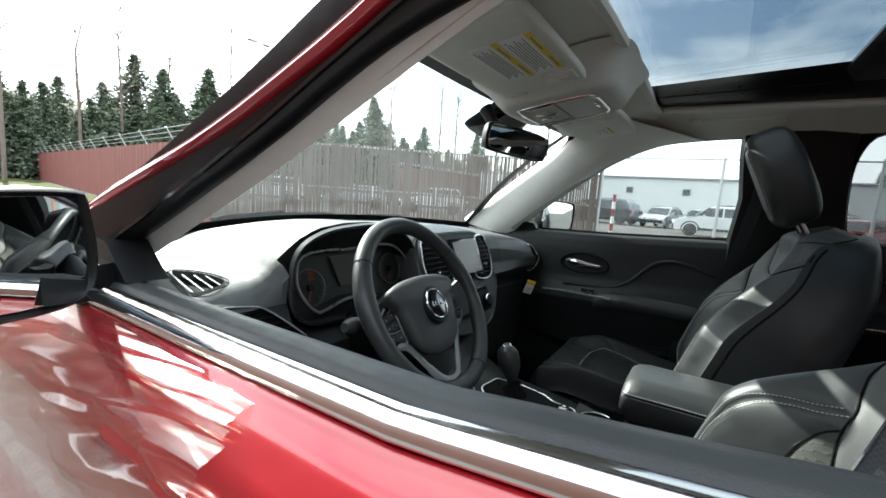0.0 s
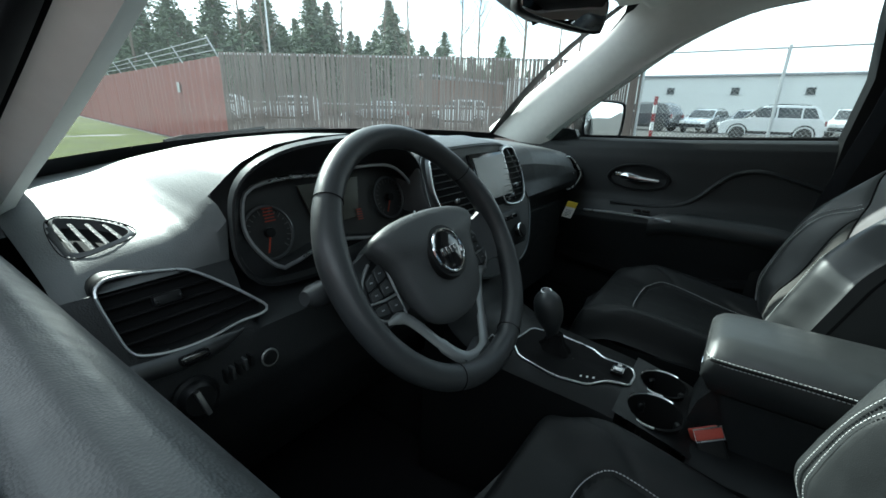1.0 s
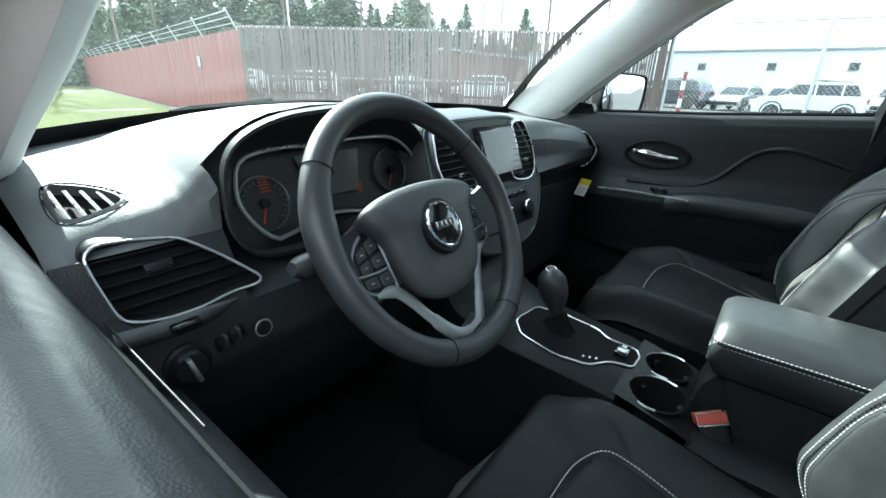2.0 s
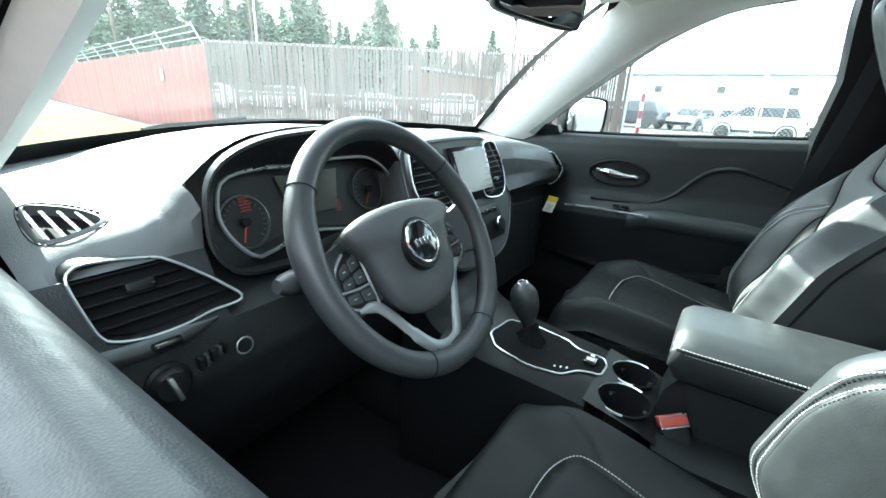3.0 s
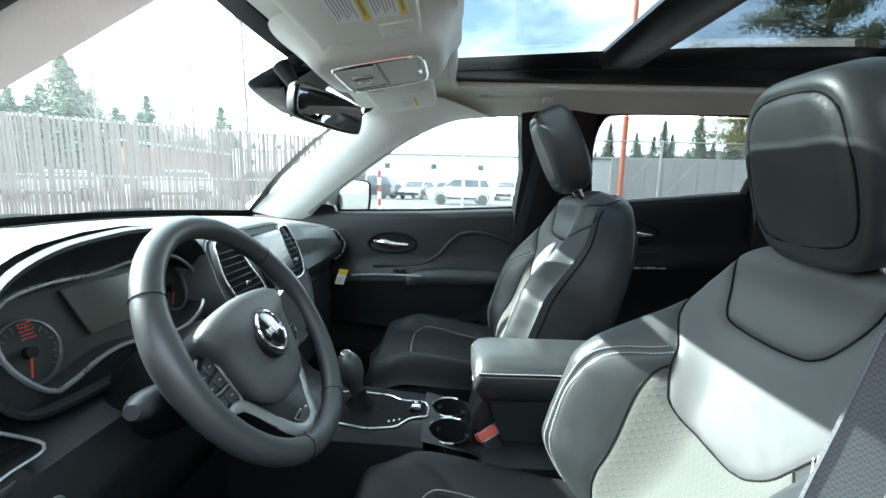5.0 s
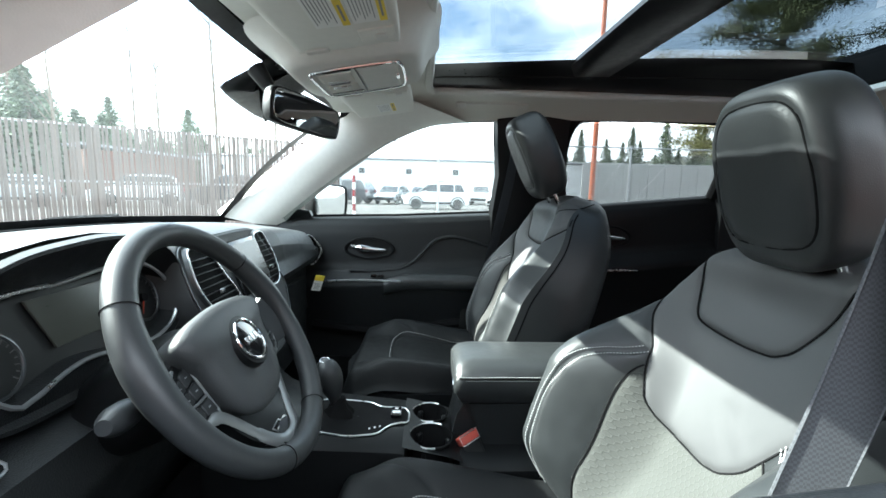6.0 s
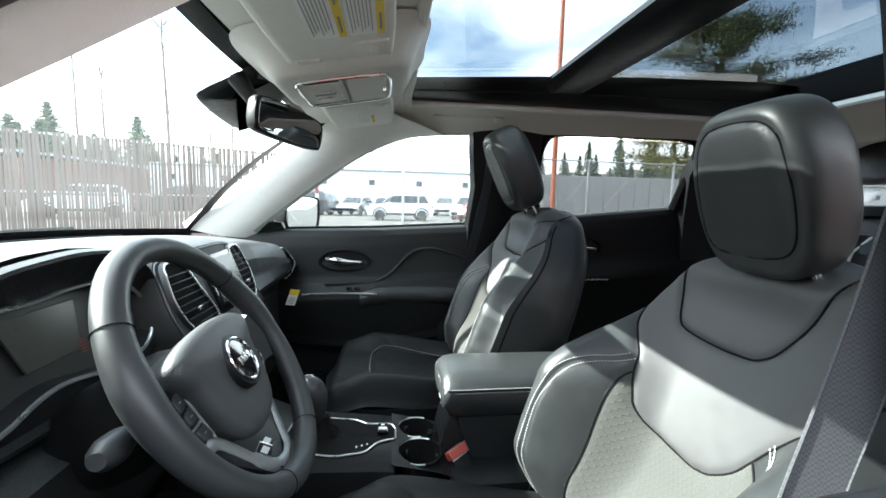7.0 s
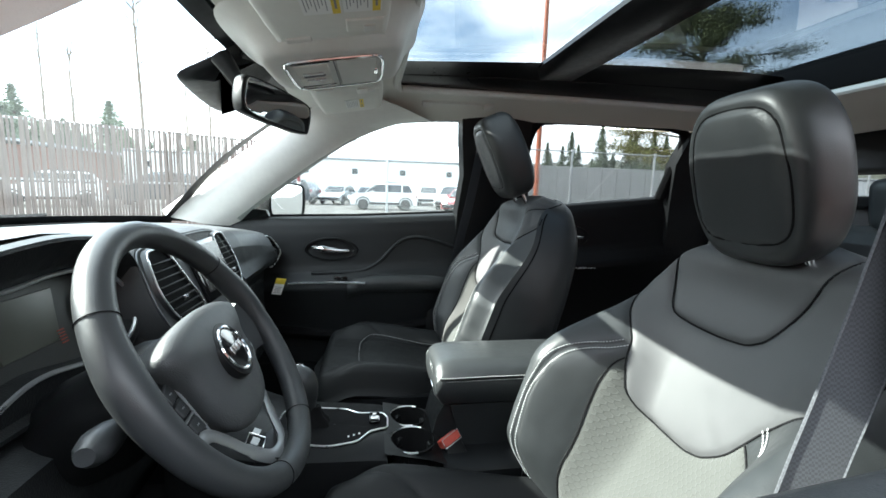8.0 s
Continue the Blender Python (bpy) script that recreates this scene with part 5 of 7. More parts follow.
# rear bench
bench = thing("rear_bench", (0, -1.45, 0.5), "black leather rear bench seat with three headrests", "rear seat")
part("bench_cushion", loft([[(x, y, z) for y, z in ((-1.50, 0.55), (-1.02, 0.52), (-0.98, 0.62), (-1.02, 0.71), (-1.10, 0.735), (-1.50, 0.69))] for x in (-0.66, -0.62, -0.3, 0.0, 0.3, 0.62, 0.66)], True, True), M_LEATHER, bench, "", 50)
part("bench_back", loft([[(x, y, z) for y, z in ((-1.45, 0.66), (-1.62, 1.17), (-1.68, 1.20), (-1.78, 1.15), (-1.66, 0.60))] for x in (-0.66, -0.62, -0.3, 0.0, 0.3, 0.62, 0.66)], True, True), M_LEATHER, bench, "", 50)
for x in (-0.36, 0.0, 0.36):
    part("headrest", box_at((x, -1.66, 1.27), (0.24, 0.09, 0.15), 0.035, 4, (-10, 0, 0)), M_LEATHER, bench)
for x in (-0.18, 0.18):
    part("back_piping", tube([(x, -1.448, 0.70), (x, -1.60, 1.15), (x, -1.66, 1.195)], 0.004, 5), M_STITCH, bench)

# seat belt beside the driver's seat
belt = thing("seat_belt", (-0.62, -0.6, 1.0), "dark grey woven seat belt hanging from the pillar", "seat belt")
bl = smooth_path([(-0.650, -0.630, 1.370), (-0.645, -0.611, 1.250), (-0.641, -0.594, 1.160), (-0.640, -0.576, 1.090), (-0.640, -0.556, 1.02), (-0.645, -0.515, 0.88), (-0.655, -0.46, 0.62)], 60)
wdir = Vector((0.30, 0.95, 0.0)).normalized()
part("webbing", loft([[tuple(Vector(p) + wdir * a + Vector((-0.0006, 0, 0)) * s) for a, s in ((-0.024, 1), (0.024, 1), (0.024, -1), (-0.024, -1))] for p in bl], True, True), M_WEB, belt, "woven grey webbing", 30)
for off in (-0.023, 0.023):
    part("webbing_edge", tube([tuple(Vector(p) + wdir * off + Vector((-0.0008, 0.0, 0))) for p in bl], 0.0011, 5), M_WEB, belt)
part("belt_guide", box_at((-0.655, -0.625, 1.385), (0.02, 0.085, 0.035), 0.010, 3), M_PLASTIC, belt)
belt_p = thing("seat_belt", (0.66, -0.55, 1.0), "pale grey-lit seat belt hanging from the passenger pillar", "seat belt")
blp = smooth_path([(0.650, -0.580, 1.46), (0.660, -0.556, 1.30), (0.668, -0.534, 1.18), (0.672, -0.512, 1.08), (0.676, -0.49, 0.95), (0.680, -0.48, 0.62)], 40)
wp = Vector((-0.55, 0.83, 0.0)).normalized()
part("webbing", loft([[tuple(Vector(p) + wp * a + Vector((0.0006, 0, 0)) * k) for a, k in ((-0.024, 1), (0.024, 1), (0.024, -1), (-0.024, -1))] for p in blp], True, True), M_WEB, belt_p, "woven webbing", 30)
part("belt_guide", box_at((0.655, -0.585, 1.475), (0.02, 0.07, 0.035), 0.010, 3), M_PLASTIC, belt_p)
# pillar between the driver's doors
PB = [(-0.640, -0.500, 1.560), (-0.648, -0.525, 1.48), (-0.655, -0.540, 1.400), (-0.657, -0.558, 1.30), (-0.658, -0.576, 1.19), (-0.660, -0.595, 1.08), (-0.662, -0.612, 0.98), (-0.664, -0.63, 0.45)]
part("middle_pillar", loft([[(x - 0.100, y - 0.045, z), (x - 0.012, y - 0.003, z), (x - 0.002, y - 0.004, z), (x + 0.006, y - 0.03, z), (x + 0.012, y - 0.18, z), (x - 0.10, y - 0.19, z)] for x, y, z in smooth_path(PB, 30)], True, True), M_VINYL, shell, "dark grey middle pillar trim", 50)


# ---- centre console ----
console = thing("centre_console", (0, -0.2, 0.45), "black centre console with chrome-edged shifter and cup holders", "console")
CX = -0.035
TOPZ = 0.745


def con_z(y):
    return interp(y, [(-0.75, 0.70), (-0.36, 0.70), (-0.30, 0.722), (-0.20, TOPZ), (0.0, TOPZ + 0.015), (0.10, TOPZ + 0.05), (0.16, TOPZ + 0.13)])


rings = []
for y in (*np.linspace(-0.75, -0.327, 8), *np.linspace(-0.324, -0.214, 5), *np.linspace(-0.211, 0.17, 14)):
    z = con_z(y) - (0.07 if -0.325 < y < -0.213 else 0.0)
    w = interp(y, [(-0.75, 0.105), (-0.3, 0.108), (0.0, 0.125), (0.17, 0.15)])
    rings.append([(CX - w - 0.02, y, 0.44), (CX - w - 0.004, y, z - 0.06), (CX - w + 0.006, y, z - 0.012), (CX - w + 0.022, y, z), (CX + w - 0.022, y, z), (CX + w - 0.006, y, z - 0.012), (CX + w + 0.004, y, z - 0.06), (CX + w + 0.02, y, 0.44)])
part("console_body", flip(loft(rings, True, True)), M_PLASTIC, console, "black console body", 40)
SB = [(CX - 0.040, 0.020), (CX + 0.046, 0.012), (CX + 0.066, -0.030), (CX + 0.062, -0.120), (CX + 0.044, -0.150), (CX + 0.048, -0.206), (CX + 0.030, -0.216), (CX - 0.012, -0.214), (CX - 0.030, -0.176), (CX - 0.068, -0.150), (CX - 0.086, -0.092), (CX - 0.074, -0.012)]
sb = []
for a, b in zip(SB, SB[1:] + SB[:1]):
    sb += [(a[0] + (b[0] - a[0]) * k, a[1] + (b[1] - a[1]) * k) for k in (0.14, 0.38, 0.62, 0.86)]
sb = smooth_path(sb, 120, True)
bez = part("shift_bezel", loft([[(x, y, con_z(y) - 0.002) for x, y in sb], [(x, y, con_z(y) + 0.003) for x, y in offset2(sb, 0.001)], [(CX + (x - CX) * 0.02, -0.1 + (y + 0.1) * 0.02, TOPZ + 0.008) for x, y in sb]], True, False), M_RUBBER, console, "black shifter plate")
part("bezel_edge", tube([(x, y, con_z(y) + 0.003) for x, y in sb], 0.0020, 6, True), M_BRIGHT, bez, "bright chrome edge")
boot = [(0.036, 0.002), (0.032, 0.012), (0.022, 0.022), (0.014, 0.045)]
part("shift_boot", join(loft([[(CX + 0.005 + r * 0.8 * math.cos(a) * (1 + 0.10 * math.sin(5 * a)), -0.055 + r * math.sin(a) * (1 + 0.10 * math.sin(5 * a)), TOPZ + 0.006 + z) for a in np.linspace(0, 2 * math.pi, 32, endpoint=False)] for r, z in boot], True, True)), M_RUBBER, bez, "black leather shifter boot")
part("shift_lever", tube(smooth_path([(CX + 0.004, -0.050, TOPZ + 0.03), (CX + 0.003, -0.042, TOPZ + 0.075), (CX + 0.001, -0.031, TOPZ + 0.115), (CX, -0.026, TOPZ + 0.144)], 14), [0.011, 0.012, 0.013, 0.0155, 0.020, 0.024, 0.027, 0.029, 0.030, 0.030, 0.029, 0.026, 0.019, 0.006], 18), M_RIM, bez, "black leather shift knob")
part("knob_inlay", tube([(CX + 0.010 * math.cos(a), -0.026 + 0.010 * math.sin(a), TOPZ + 0.142 + 0.002 * math.cos(a)) for a in np.linspace(0, 2 * math.pi, 20, endpoint=False)], 0.0010, 5, True), M_SATIN, bez)
part("brake_switch", box_at((CX + 0.017, -0.186, TOPZ + 0.008), (0.036, 0.024, 0.010), 0.003), M_GLOSS, bez, "electric parking brake switch")
part("switch_mark", join(box_at((CX + 0.010, -0.186, TOPZ + 0.0135), (0.010, 0.016, 0.001), 0), box_at((CX + 0.026, -0.186, TOPZ + 0.0135), (0.006, 0.008, 0.001), 0)), M_WHITE, bez)
part("gear_marks", join(*[box_at((CX - 0.058 + 0.0045 * k, -0.110 - 0.011 * k, TOPZ + 0.0075), (0.006, 0.0035, 0.0006), 0) for k in range(5)]), M_WHITE, bez, "row of small white marks")
for k in range(3):
    part("mode_button", box_at((CX - 0.085 + 0.032 * k, 0.042 + 0.006 * k, TOPZ + 0.030), (0.026, 0.018, 0.006), 0.002, 1, (25, 0, 0)), M_GLOSS, console)
part("button_frame", tube([(CX - 0.10, 0.024, TOPZ + 0.026), (CX - 0.066, 0.026, TOPZ + 0.027), (CX - 0.068, 0.056, TOPZ + 0.040), (CX - 0.104, 0.054, TOPZ + 0.039)], 0.0016, 5, True), M_BRIGHT, console)
CUPS = ((-0.079, -0.266, 0.046), (0.018, -0.264, 0.041))
gx, gy = np.linspace(CX - 0.104, CX + 0.104, 84), np.linspace(-0.334, -0.206, 52)
deck = grid_geo(lambda a, b: (a, b, con_z(b) + 0.0005), gx, gy)
keep = []
for f in deck[1]:
    c = np.mean([deck[0][i] for i in f], axis=0)
    if all(math.hypot(c[0] - x, c[1] - y) > r for x, y, r in CUPS):
        keep.append(f)
part("cup_deck", (deck[0], keep), M_PLASTIC, console, "black deck round the cup holders")
for x, y, r in CUPS:
    z = con_z(y)
    cup = part("cup_holder", join(lathe([(r + 0.004, 0.003), (r, 0.004), (r * 0.97, -0.004), (r * 0.90, -0.06), (0.0, -0.06)], 32, pose(x, y, z), False)), M_RUBBER, console, "deep black cup holder")
    part("cup_rim", tube([(x + (r + 0.003) * math.cos(a), y + (r + 0.003) * math.sin(a), z + 0.0035) for a in np.linspace(radians(-30), radians(190), 30)], 0.0022, 6), M_BRIGHT, cup, "chrome arc on the rim")
    for a in (40, 160, 280):
        part("cup_tab", box_at((x + r * 0.86 * math.cos(radians(a)), y + r * 0.86 * math.sin(radians(a)), z - 0.02), (0.010, 0.014, 0.022), 0.003, 1, (0, 0, a)), M_PLASTIC, cup)

# armrest with its bin
arm = thing("armrest", (0.04, -0.5, 0.7), "black leather padded centre armrest with grey stitching", "armrest")
AX, AW = 0.030, 0.090
ay = [(-0.318, 0.62), (-0.322, 0.80), (-0.335, 0.94), (-0.36, 1.0), (-0.45, 1.0), (-0.60, 1.0), (-0.73, 1.0), (-0.745, 0.9)]
rings = []
for y, k in ay:
    w, top, bot = AW * (0.92 + 0.08 * k), 0.862 + 0.026 * (k - 0.62) / 0.38, 0.800 - 0.012 * k + (0.018 if y > -0.33 else 0)
    prof = [(-w, bot + 0.012), (-w - 0.004, (top + bot) / 2 + 0.012), (-w + 0.004, top - 0.020), (-w + 0.024, top - 0.003), (-w * 0.5, top), (0, top + 0.002), (w * 0.5, top), (w - 0.024, top - 0.003), (w - 0.004, top - 0.020), (w + 0.004, (top + bot) / 2 + 0.012), (w, bot + 0.012), (w - 0.02, bot), (-w + 0.02, bot)]
    rings.append([(AX + a, y, b) for a, b in prof])
body = loft(rings, True, True)
lid = part("armrest_pad", body, M_LEATHER, arm, "padded black leather lid", 70)
for dz in (0.0, 0.008):
    line = [(AX + AW - 0.01, -0.320, 0.851 + dz), (AX, -0.3185, 0.850 + dz), (AX - AW + 0.012, -0.322, 0.851 + dz), (AX - AW - 0.002, -0.345, 0.852 + dz), (AX - AW - 0.0045, -0.45, 0.854 + dz), (AX - AW - 0.0045, -0.72, 0.854 + dz)]
    part("stitching", stitches(smooth_path(line, 60)), M_STITCH, lid, "grey stitching")
part("pad_seam", tube(smooth_path([(AX + AW - 0.01, -0.3205, 0.855), (AX, -0.319, 0.854), (AX - AW + 0.012, -0.3225, 0.855), (AX - AW - 0.002, -0.345, 0.856), (AX - AW - 0.0045, -0.45, 0.858), (AX - AW - 0.0045, -0.72, 0.858)], 50), 0.0022, 5), M_RUBBER, lid)
part("bin", loft([[(AX - w, -0.340 - d, z), (AX + w, -0.340 - d, z), (AX + w, -0.74, z), (AX - w, -0.74, z)] for w, d, z in ((0.092, 0.10, 0.46), (0.090, 0.045, 0.70), (0.086, 0.022, 0.76), (0.086, 0.012, 0.795))], True, True), M_VINYL, arm, "black storage bin", 30)
part("lid_latch", box_at((AX - 0.02, -0.322, 0.812), (0.05, 0.012, 0.018), 0.004), M_CHROME, arm, "bright lid latch")
part("bin_nose", loft([[(AX - 0.07, y, z0), (AX + 0.05, y, z0), (AX + 0.05, y, z1), (AX - 0.07, y, z1)] for y, z0, z1 in ((-0.38, 0.68, 0.80), (-0.345, 0.68, 0.795), (-0.325, 0.69, 0.76), (-0.315, 0.69, 0.715))], True, True), M_TRIM if False else M_VINYL, arm, "", 40)

buckle = thing("belt_buckle", (-0.10, -0.33, 0.70), "black seat belt buckle with a red release button", "buckle")
m_b = plane_at((-0.078, -0.348, 0.728), (0.52, -0.80, 0.22), (0.30, 0.42, 0.75))
part("buckle_body", moved(rbox((0.046, 0.080, 0.026), 0.006, 3, pose(0, -0.046, -0.006)), m_b), M_PLASTIC, buckle)
part("release_button", moved(rbox((0.048, 0.018, 0.022), 0.003, 2, pose(0, 0.0, -0.002)), m_b), M_BUCKLE, buckle, "red release button")
part("button_rim", moved(tube([(0.023 * sx, 0.010 * sy, 0.010) for sx, sy in ((1, 1), (-1, 1), (-1, -1), (1, -1))], 0.0014, 5, True), m_b), M_SATIN, buckle)
part("buckle_stem", tube([(-0.11, -0.39, 0.66), (-0.12, -0.41, 0.58), (-0.13, -0.43, 0.50)], 0.014, 8, flat=0.5, up=(1, 0, 0)), M_WEB, buckle)


# ---- doors ----
def sill_p(y):
    return interp(-y, [(-0.40, 1.132), (-0.21, 1.145), (0.13, 1.155), (0.508, 1.176), (0.87, 1.210), (1.39, 1.262)])


def door_skin(y0, y1, side, sill, wide=0.0):
    """Inner panel from the window sill down, with a shelf and an armrest."""
    def fn(a, b):
        y = y0 + (y1 - y0) * a
        top = sill(y)
        prof = [(0.775, top + 0.004), (0.752, top + 0.004), (0.738, top - 0.004), (0.728, top - 0.024), (0.722, top - 0.06), (0.720, top - 0.12), (0.716, top - 0.18), (0.708, top - 0.205), (0.690, top - 0.225), (0.674, top - 0.243), (0.669, top - 0.262), (0.684, top - 0.31), (0.715, top - 0.42), (0.720, 0.50)]
        k = b * (len(prof) - 1)
        i = min(int(k), len(prof) - 2)
        t = k - i
        x, z = prof[i][0] + (prof[i + 1][0] - prof[i][0]) * t, prof[i][1] + (prof[i + 1][1] - prof[i][1]) * t
        return (side * x, y, z)
    g = grid_geo(fn, np.linspace(0, 1, 40), np.linspace(0, 1, 53))
    return g if side < 0 else flip(g)


def pull_handle(at, side, flip_y, parent):
    """Oval recess with a bright lever."""
    m = plane_at(at, (0, -side, 0), (0, 0, 1))
    oval = [(0.090 * math.cos(a) * (1 - 0.10 * math.sin(a)), 0.040 * math.sin(a), 0) for a in np.linspace(0, 2 * math.pi, 40, endpoint=False)]
    rec = part("handle_recess", moved(loft([[(x * s, y * s, z) for x, y, _ in oval] for s, z in ((1.12, -0.004), (1.06, 0.003), (1.0, 0.003), (0.94, -0.006), (0.80, -0.014), (0.05, -0.016))][::-1], True, True), m), M_PLASTIC, parent, "black oval handle recess", 50)
    part("recess_ring", moved(tube([(x * 1.06, y * 1.06, 0.003) for x, y, _ in oval], 0.0022, 6, True), m), M_PLASTIC, rec)
    lev = smooth_path([(0.066, -0.006, 0.004), (0.026, -0.005, 0.011), (-0.020, 0.000, 0.014), (-0.054, 0.005, 0.012)], 16)
    part("lever", moved(tube([(x * flip_y, y, z) for x, y, z in lev], [0.005, 0.007, 0.008, 0.008, 0.009, 0.009, 0.010, 0.011, 0.012, 0.013, 0.014, 0.015, 0.015, 0.014, 0.011, 0.006], 10), m), M_CHROME, rec, "chrome door lever")
    part("lock_button", moved(rbox((0.018, 0.012, 0.010), 0.003, 2, pose(-0.062 * flip_y, 0.006, 0.008)), m), M_SATIN, rec)


# passenger's front door
pd = thing("front_door", (0.75, -0.1, 0.5), "black front passenger door panel with chrome lever", "car door")
part("door_panel", door_skin(0.42, -0.520, 1, sill_p), M_VINYL, pd, "black grained door panel", 50)
pull_handle((0.716, -0.022, 1.034), 1, 1, pd)
part("armrest_strip", tube(smooth_path([(0.672, 0.13, 0.908), (0.664, 0.02, 0.915), (0.656, -0.10, 0.916), (0.655, -0.150, 0.914)], 20), 0.0045, 6, flat=0.8, up=(0, 0, 1)), M_BRIGHT, pd, "satin silver strip")
part("window_switch", join(*[box_at((0.676, -0.045 - 0.028 * k, 0.930), (0.014, 0.022, 0.010), 0.003) for k in range(2)]), M_GLOSS, pd)
wave = smooth_path([(0.700, 0.05, 0.945), (0.706, -0.06, 0.945), (0.712, -0.137, 0.952), (0.714, -0.20, 0.985), (0.716, -0.265, 1.055), (0.716, -0.31, 1.080), (0.716, -0.376, 1.082), (0.716, -0.505, 1.045)], 48)
part("panel_crease", tube(wave, 0.0065, 8), M_VINYL, pd, "raised crease across the panel")
part("armrest_pad", loft([[(0.720, y, 0.940 - d), (0.694, y, 0.941 - d), (0.670, y, 0.933 - d), (0.659, y, 0.912 - d), (0.668, y, 0.880 - d), (0.720, y, 0.85 - d)] for y, d in ((-0.085, 0.022), (-0.11, 0.012), (-0.15, 0.004), (-0.20, 0.0), (-0.30, 0.0), (-0.40, 0.0), (-0.47, 0.004), (-0.515, 0.010))], True, True), M_LEATHER, pd, "padded black armrest", 60)
part("map_pocket", tube(smooth_path([(0.715, 0.20, 0.72), (0.70, -0.10, 0.70), (0.705, -0.40, 0.74)], 20), 0.02, 8), M_RUBBER, pd)
gl = grid_geo(lambda a, b: (0.775 - 0.10 * b, a, sill_p(a) - 0.02 + (np.interp(a, [p[1] for p in DOOR_P][::-1], [p[2] for p in DOOR_P][::-1]) + 0.02 - sill_p(a)) * b), np.linspace(0.30, -0.55, 14), np.linspace(0, 1, 6))
part("window_pane", (gl[0] + [(x + 0.004, y, z) for x, y, z in gl[0]], [tuple(f) for f in gl[1]] + [tuple(i + len(gl[0]) for i in reversed(f)) for f in gl[1]]), M_SIDE, pd)
part("window_frame", tube([(p[0] + 0.050, p[1] + 0.006, p[2] + 0.014) for p in smooth_path(DOOR_P[:7], 40)], 0.012, 8), M_RUBBER, pd, "black window frame seal")
part("sill_seal", tube([(0.772, y, sill_p(y) + 0.006) for y in np.linspace(0.36, -0.53, 16)], 0.007, 6), M_RUBBER, pd)
part("mirror_sail", loft([[(x, 0.345, 1.125), (x, 0.205, 1.150), (x - 0.004, 0.215, 1.175), (x - 0.012, 0.262, 1.180)] for x in (0.738, 0.770)], True, True), M_PLASTIC, pd, "black corner trim")

pm = thing("door_mirror", (0.95, 0.2, 1.2), "red door mirror with clear glass outside the passenger window", "mirror", "door mirrors")
m_m = plane_at((0.935, 0.175, 1.208), (0.80, -0.60, 0.0), (0, 0, 1))
HS = [(-0.085, -0.066), (0.060, -0.072), (0.088, -0.050), (0.092, 0.040), (0.070, 0.068), (-0.060, 0.074), (-0.088, 0.055)]
hs = smooth_path(HS, 48, True)
sh = part("mirror_housing", moved(loft([[(x * s, y * s, z) for x, y in hs] for s, z in ((0.2, -0.105), (0.65, -0.095), (0.90, -0.065), (1.0, -0.025), (1.0, 0.004), (0.95, 0.008), (0.90, -0.002))], True, True), m_m), M_PLASTIC, pm, "black mirror housing", 60)
part("mirror_glass", moved(plate([(x * 0.89, y * 0.88) for x, y in hs], 0.004, pose(0, 0, 0.001), 0.001), m_m), M_MIRROR, pm, "clear mirror glass")
part("mirror_foot", tube([(0.80, 0.29, 1.125), (0.86, 0.26, 1.130), (0.90, 0.23, 1.150)], 0.022, 8, flat=0.8), M_PLASTIC, pm)

# passenger's rear door
rd = thing("rear_door", (0.74, -1.1, 0.5), "black rear passenger door panel with chrome lever", "car door")
# darker plastic here carries the shade behind the privacy glass
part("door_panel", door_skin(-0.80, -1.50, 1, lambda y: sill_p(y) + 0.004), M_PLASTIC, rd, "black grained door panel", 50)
pull_handle((0.716, -0.975, 1.098), 1, 1, rd)
part("armrest_strip", tube(smooth_path([(0.664, -0.87, 0.965), (0.660, -1.0, 0.972), (0.662, -1.08, 0.972)], 14), 0.006, 6, flat=0.6, up=(0, 0, 1)), M_SATIN, rd, "satin silver strip")
gl = grid_geo(lambda a, b: (0.765 - 0.10 * b, a, sill_p(a) - 0.02 + (1.55 - sill_p(a)) * b), np.linspace(-0.76, -1.50, 8), np.linspace(0, 1, 5))
part("window_pane", (gl[0] + [(x + 0.004, y, z) for x, y, z in gl[0]], [tuple(f) for f in gl[1]] + [tuple(i + len(gl[0]) for i in reversed(f)) for f in gl[1]]), M_PRIV, rd)
part("window_frame", tube(smooth_path([(0.735, -0.790, 1.19), (0.722, -0.772, 1.32), (0.694, -0.768, 1.45), (0.680, -0.80, 1.535), (0.675, -0.87, 1.553), (0.668, -1.15, 1.556), (0.660, -1.39, 1.546), (0.672, -1.435, 1.49), (0.70, -1.405, 1.36), (0.73, -1.39, 1.262)], 50), 0.020, 8), M_RUBBER, rd, "black window frame seal")


# driver's door with its lowered window
def sill_d(y):
    return interp(-y, [(-0.42, 1.098), (-0.25, 1.104), (0.0, 1.106), (0.28, 1.110), (0.45, 1.130), (0.6, 1.150)])


dd_ = thing("front_door", (-0.8, -0.1, 0.5), "red driver's door with lowered window and black door pad", "car door")


def dfn(a, b):
    y = 0.44 - 1.0 * a
    t = sill_d(y)
    prof = [(0.813, t - 0.010), (0.811, t + 0.006), (0.802, t + 0.012), (0.785, t + 0.014), (0.769, t + 0.010), (0.755, t - 0.002), (0.742, t - 0.022), (0.730, t - 0.06), (0.716, t - 0.10), (0.705, t - 0.125), (0.715, t - 0.16), (0.715, t - 0.19), (0.660, t - 0.215), (0.650, t - 0.24), (0.690, t - 0.30), (0.72, t - 0.42), (0.725, 0.50)]
    k = b * (len(prof) - 1)
    i = min(int(k), len(prof) - 2)
    u = k - i
    return (-(prof[i][0] + (prof[i + 1][0] - prof[i][0]) * u), y, prof[i][1] + (prof[i + 1][1] - prof[i][1]) * u)


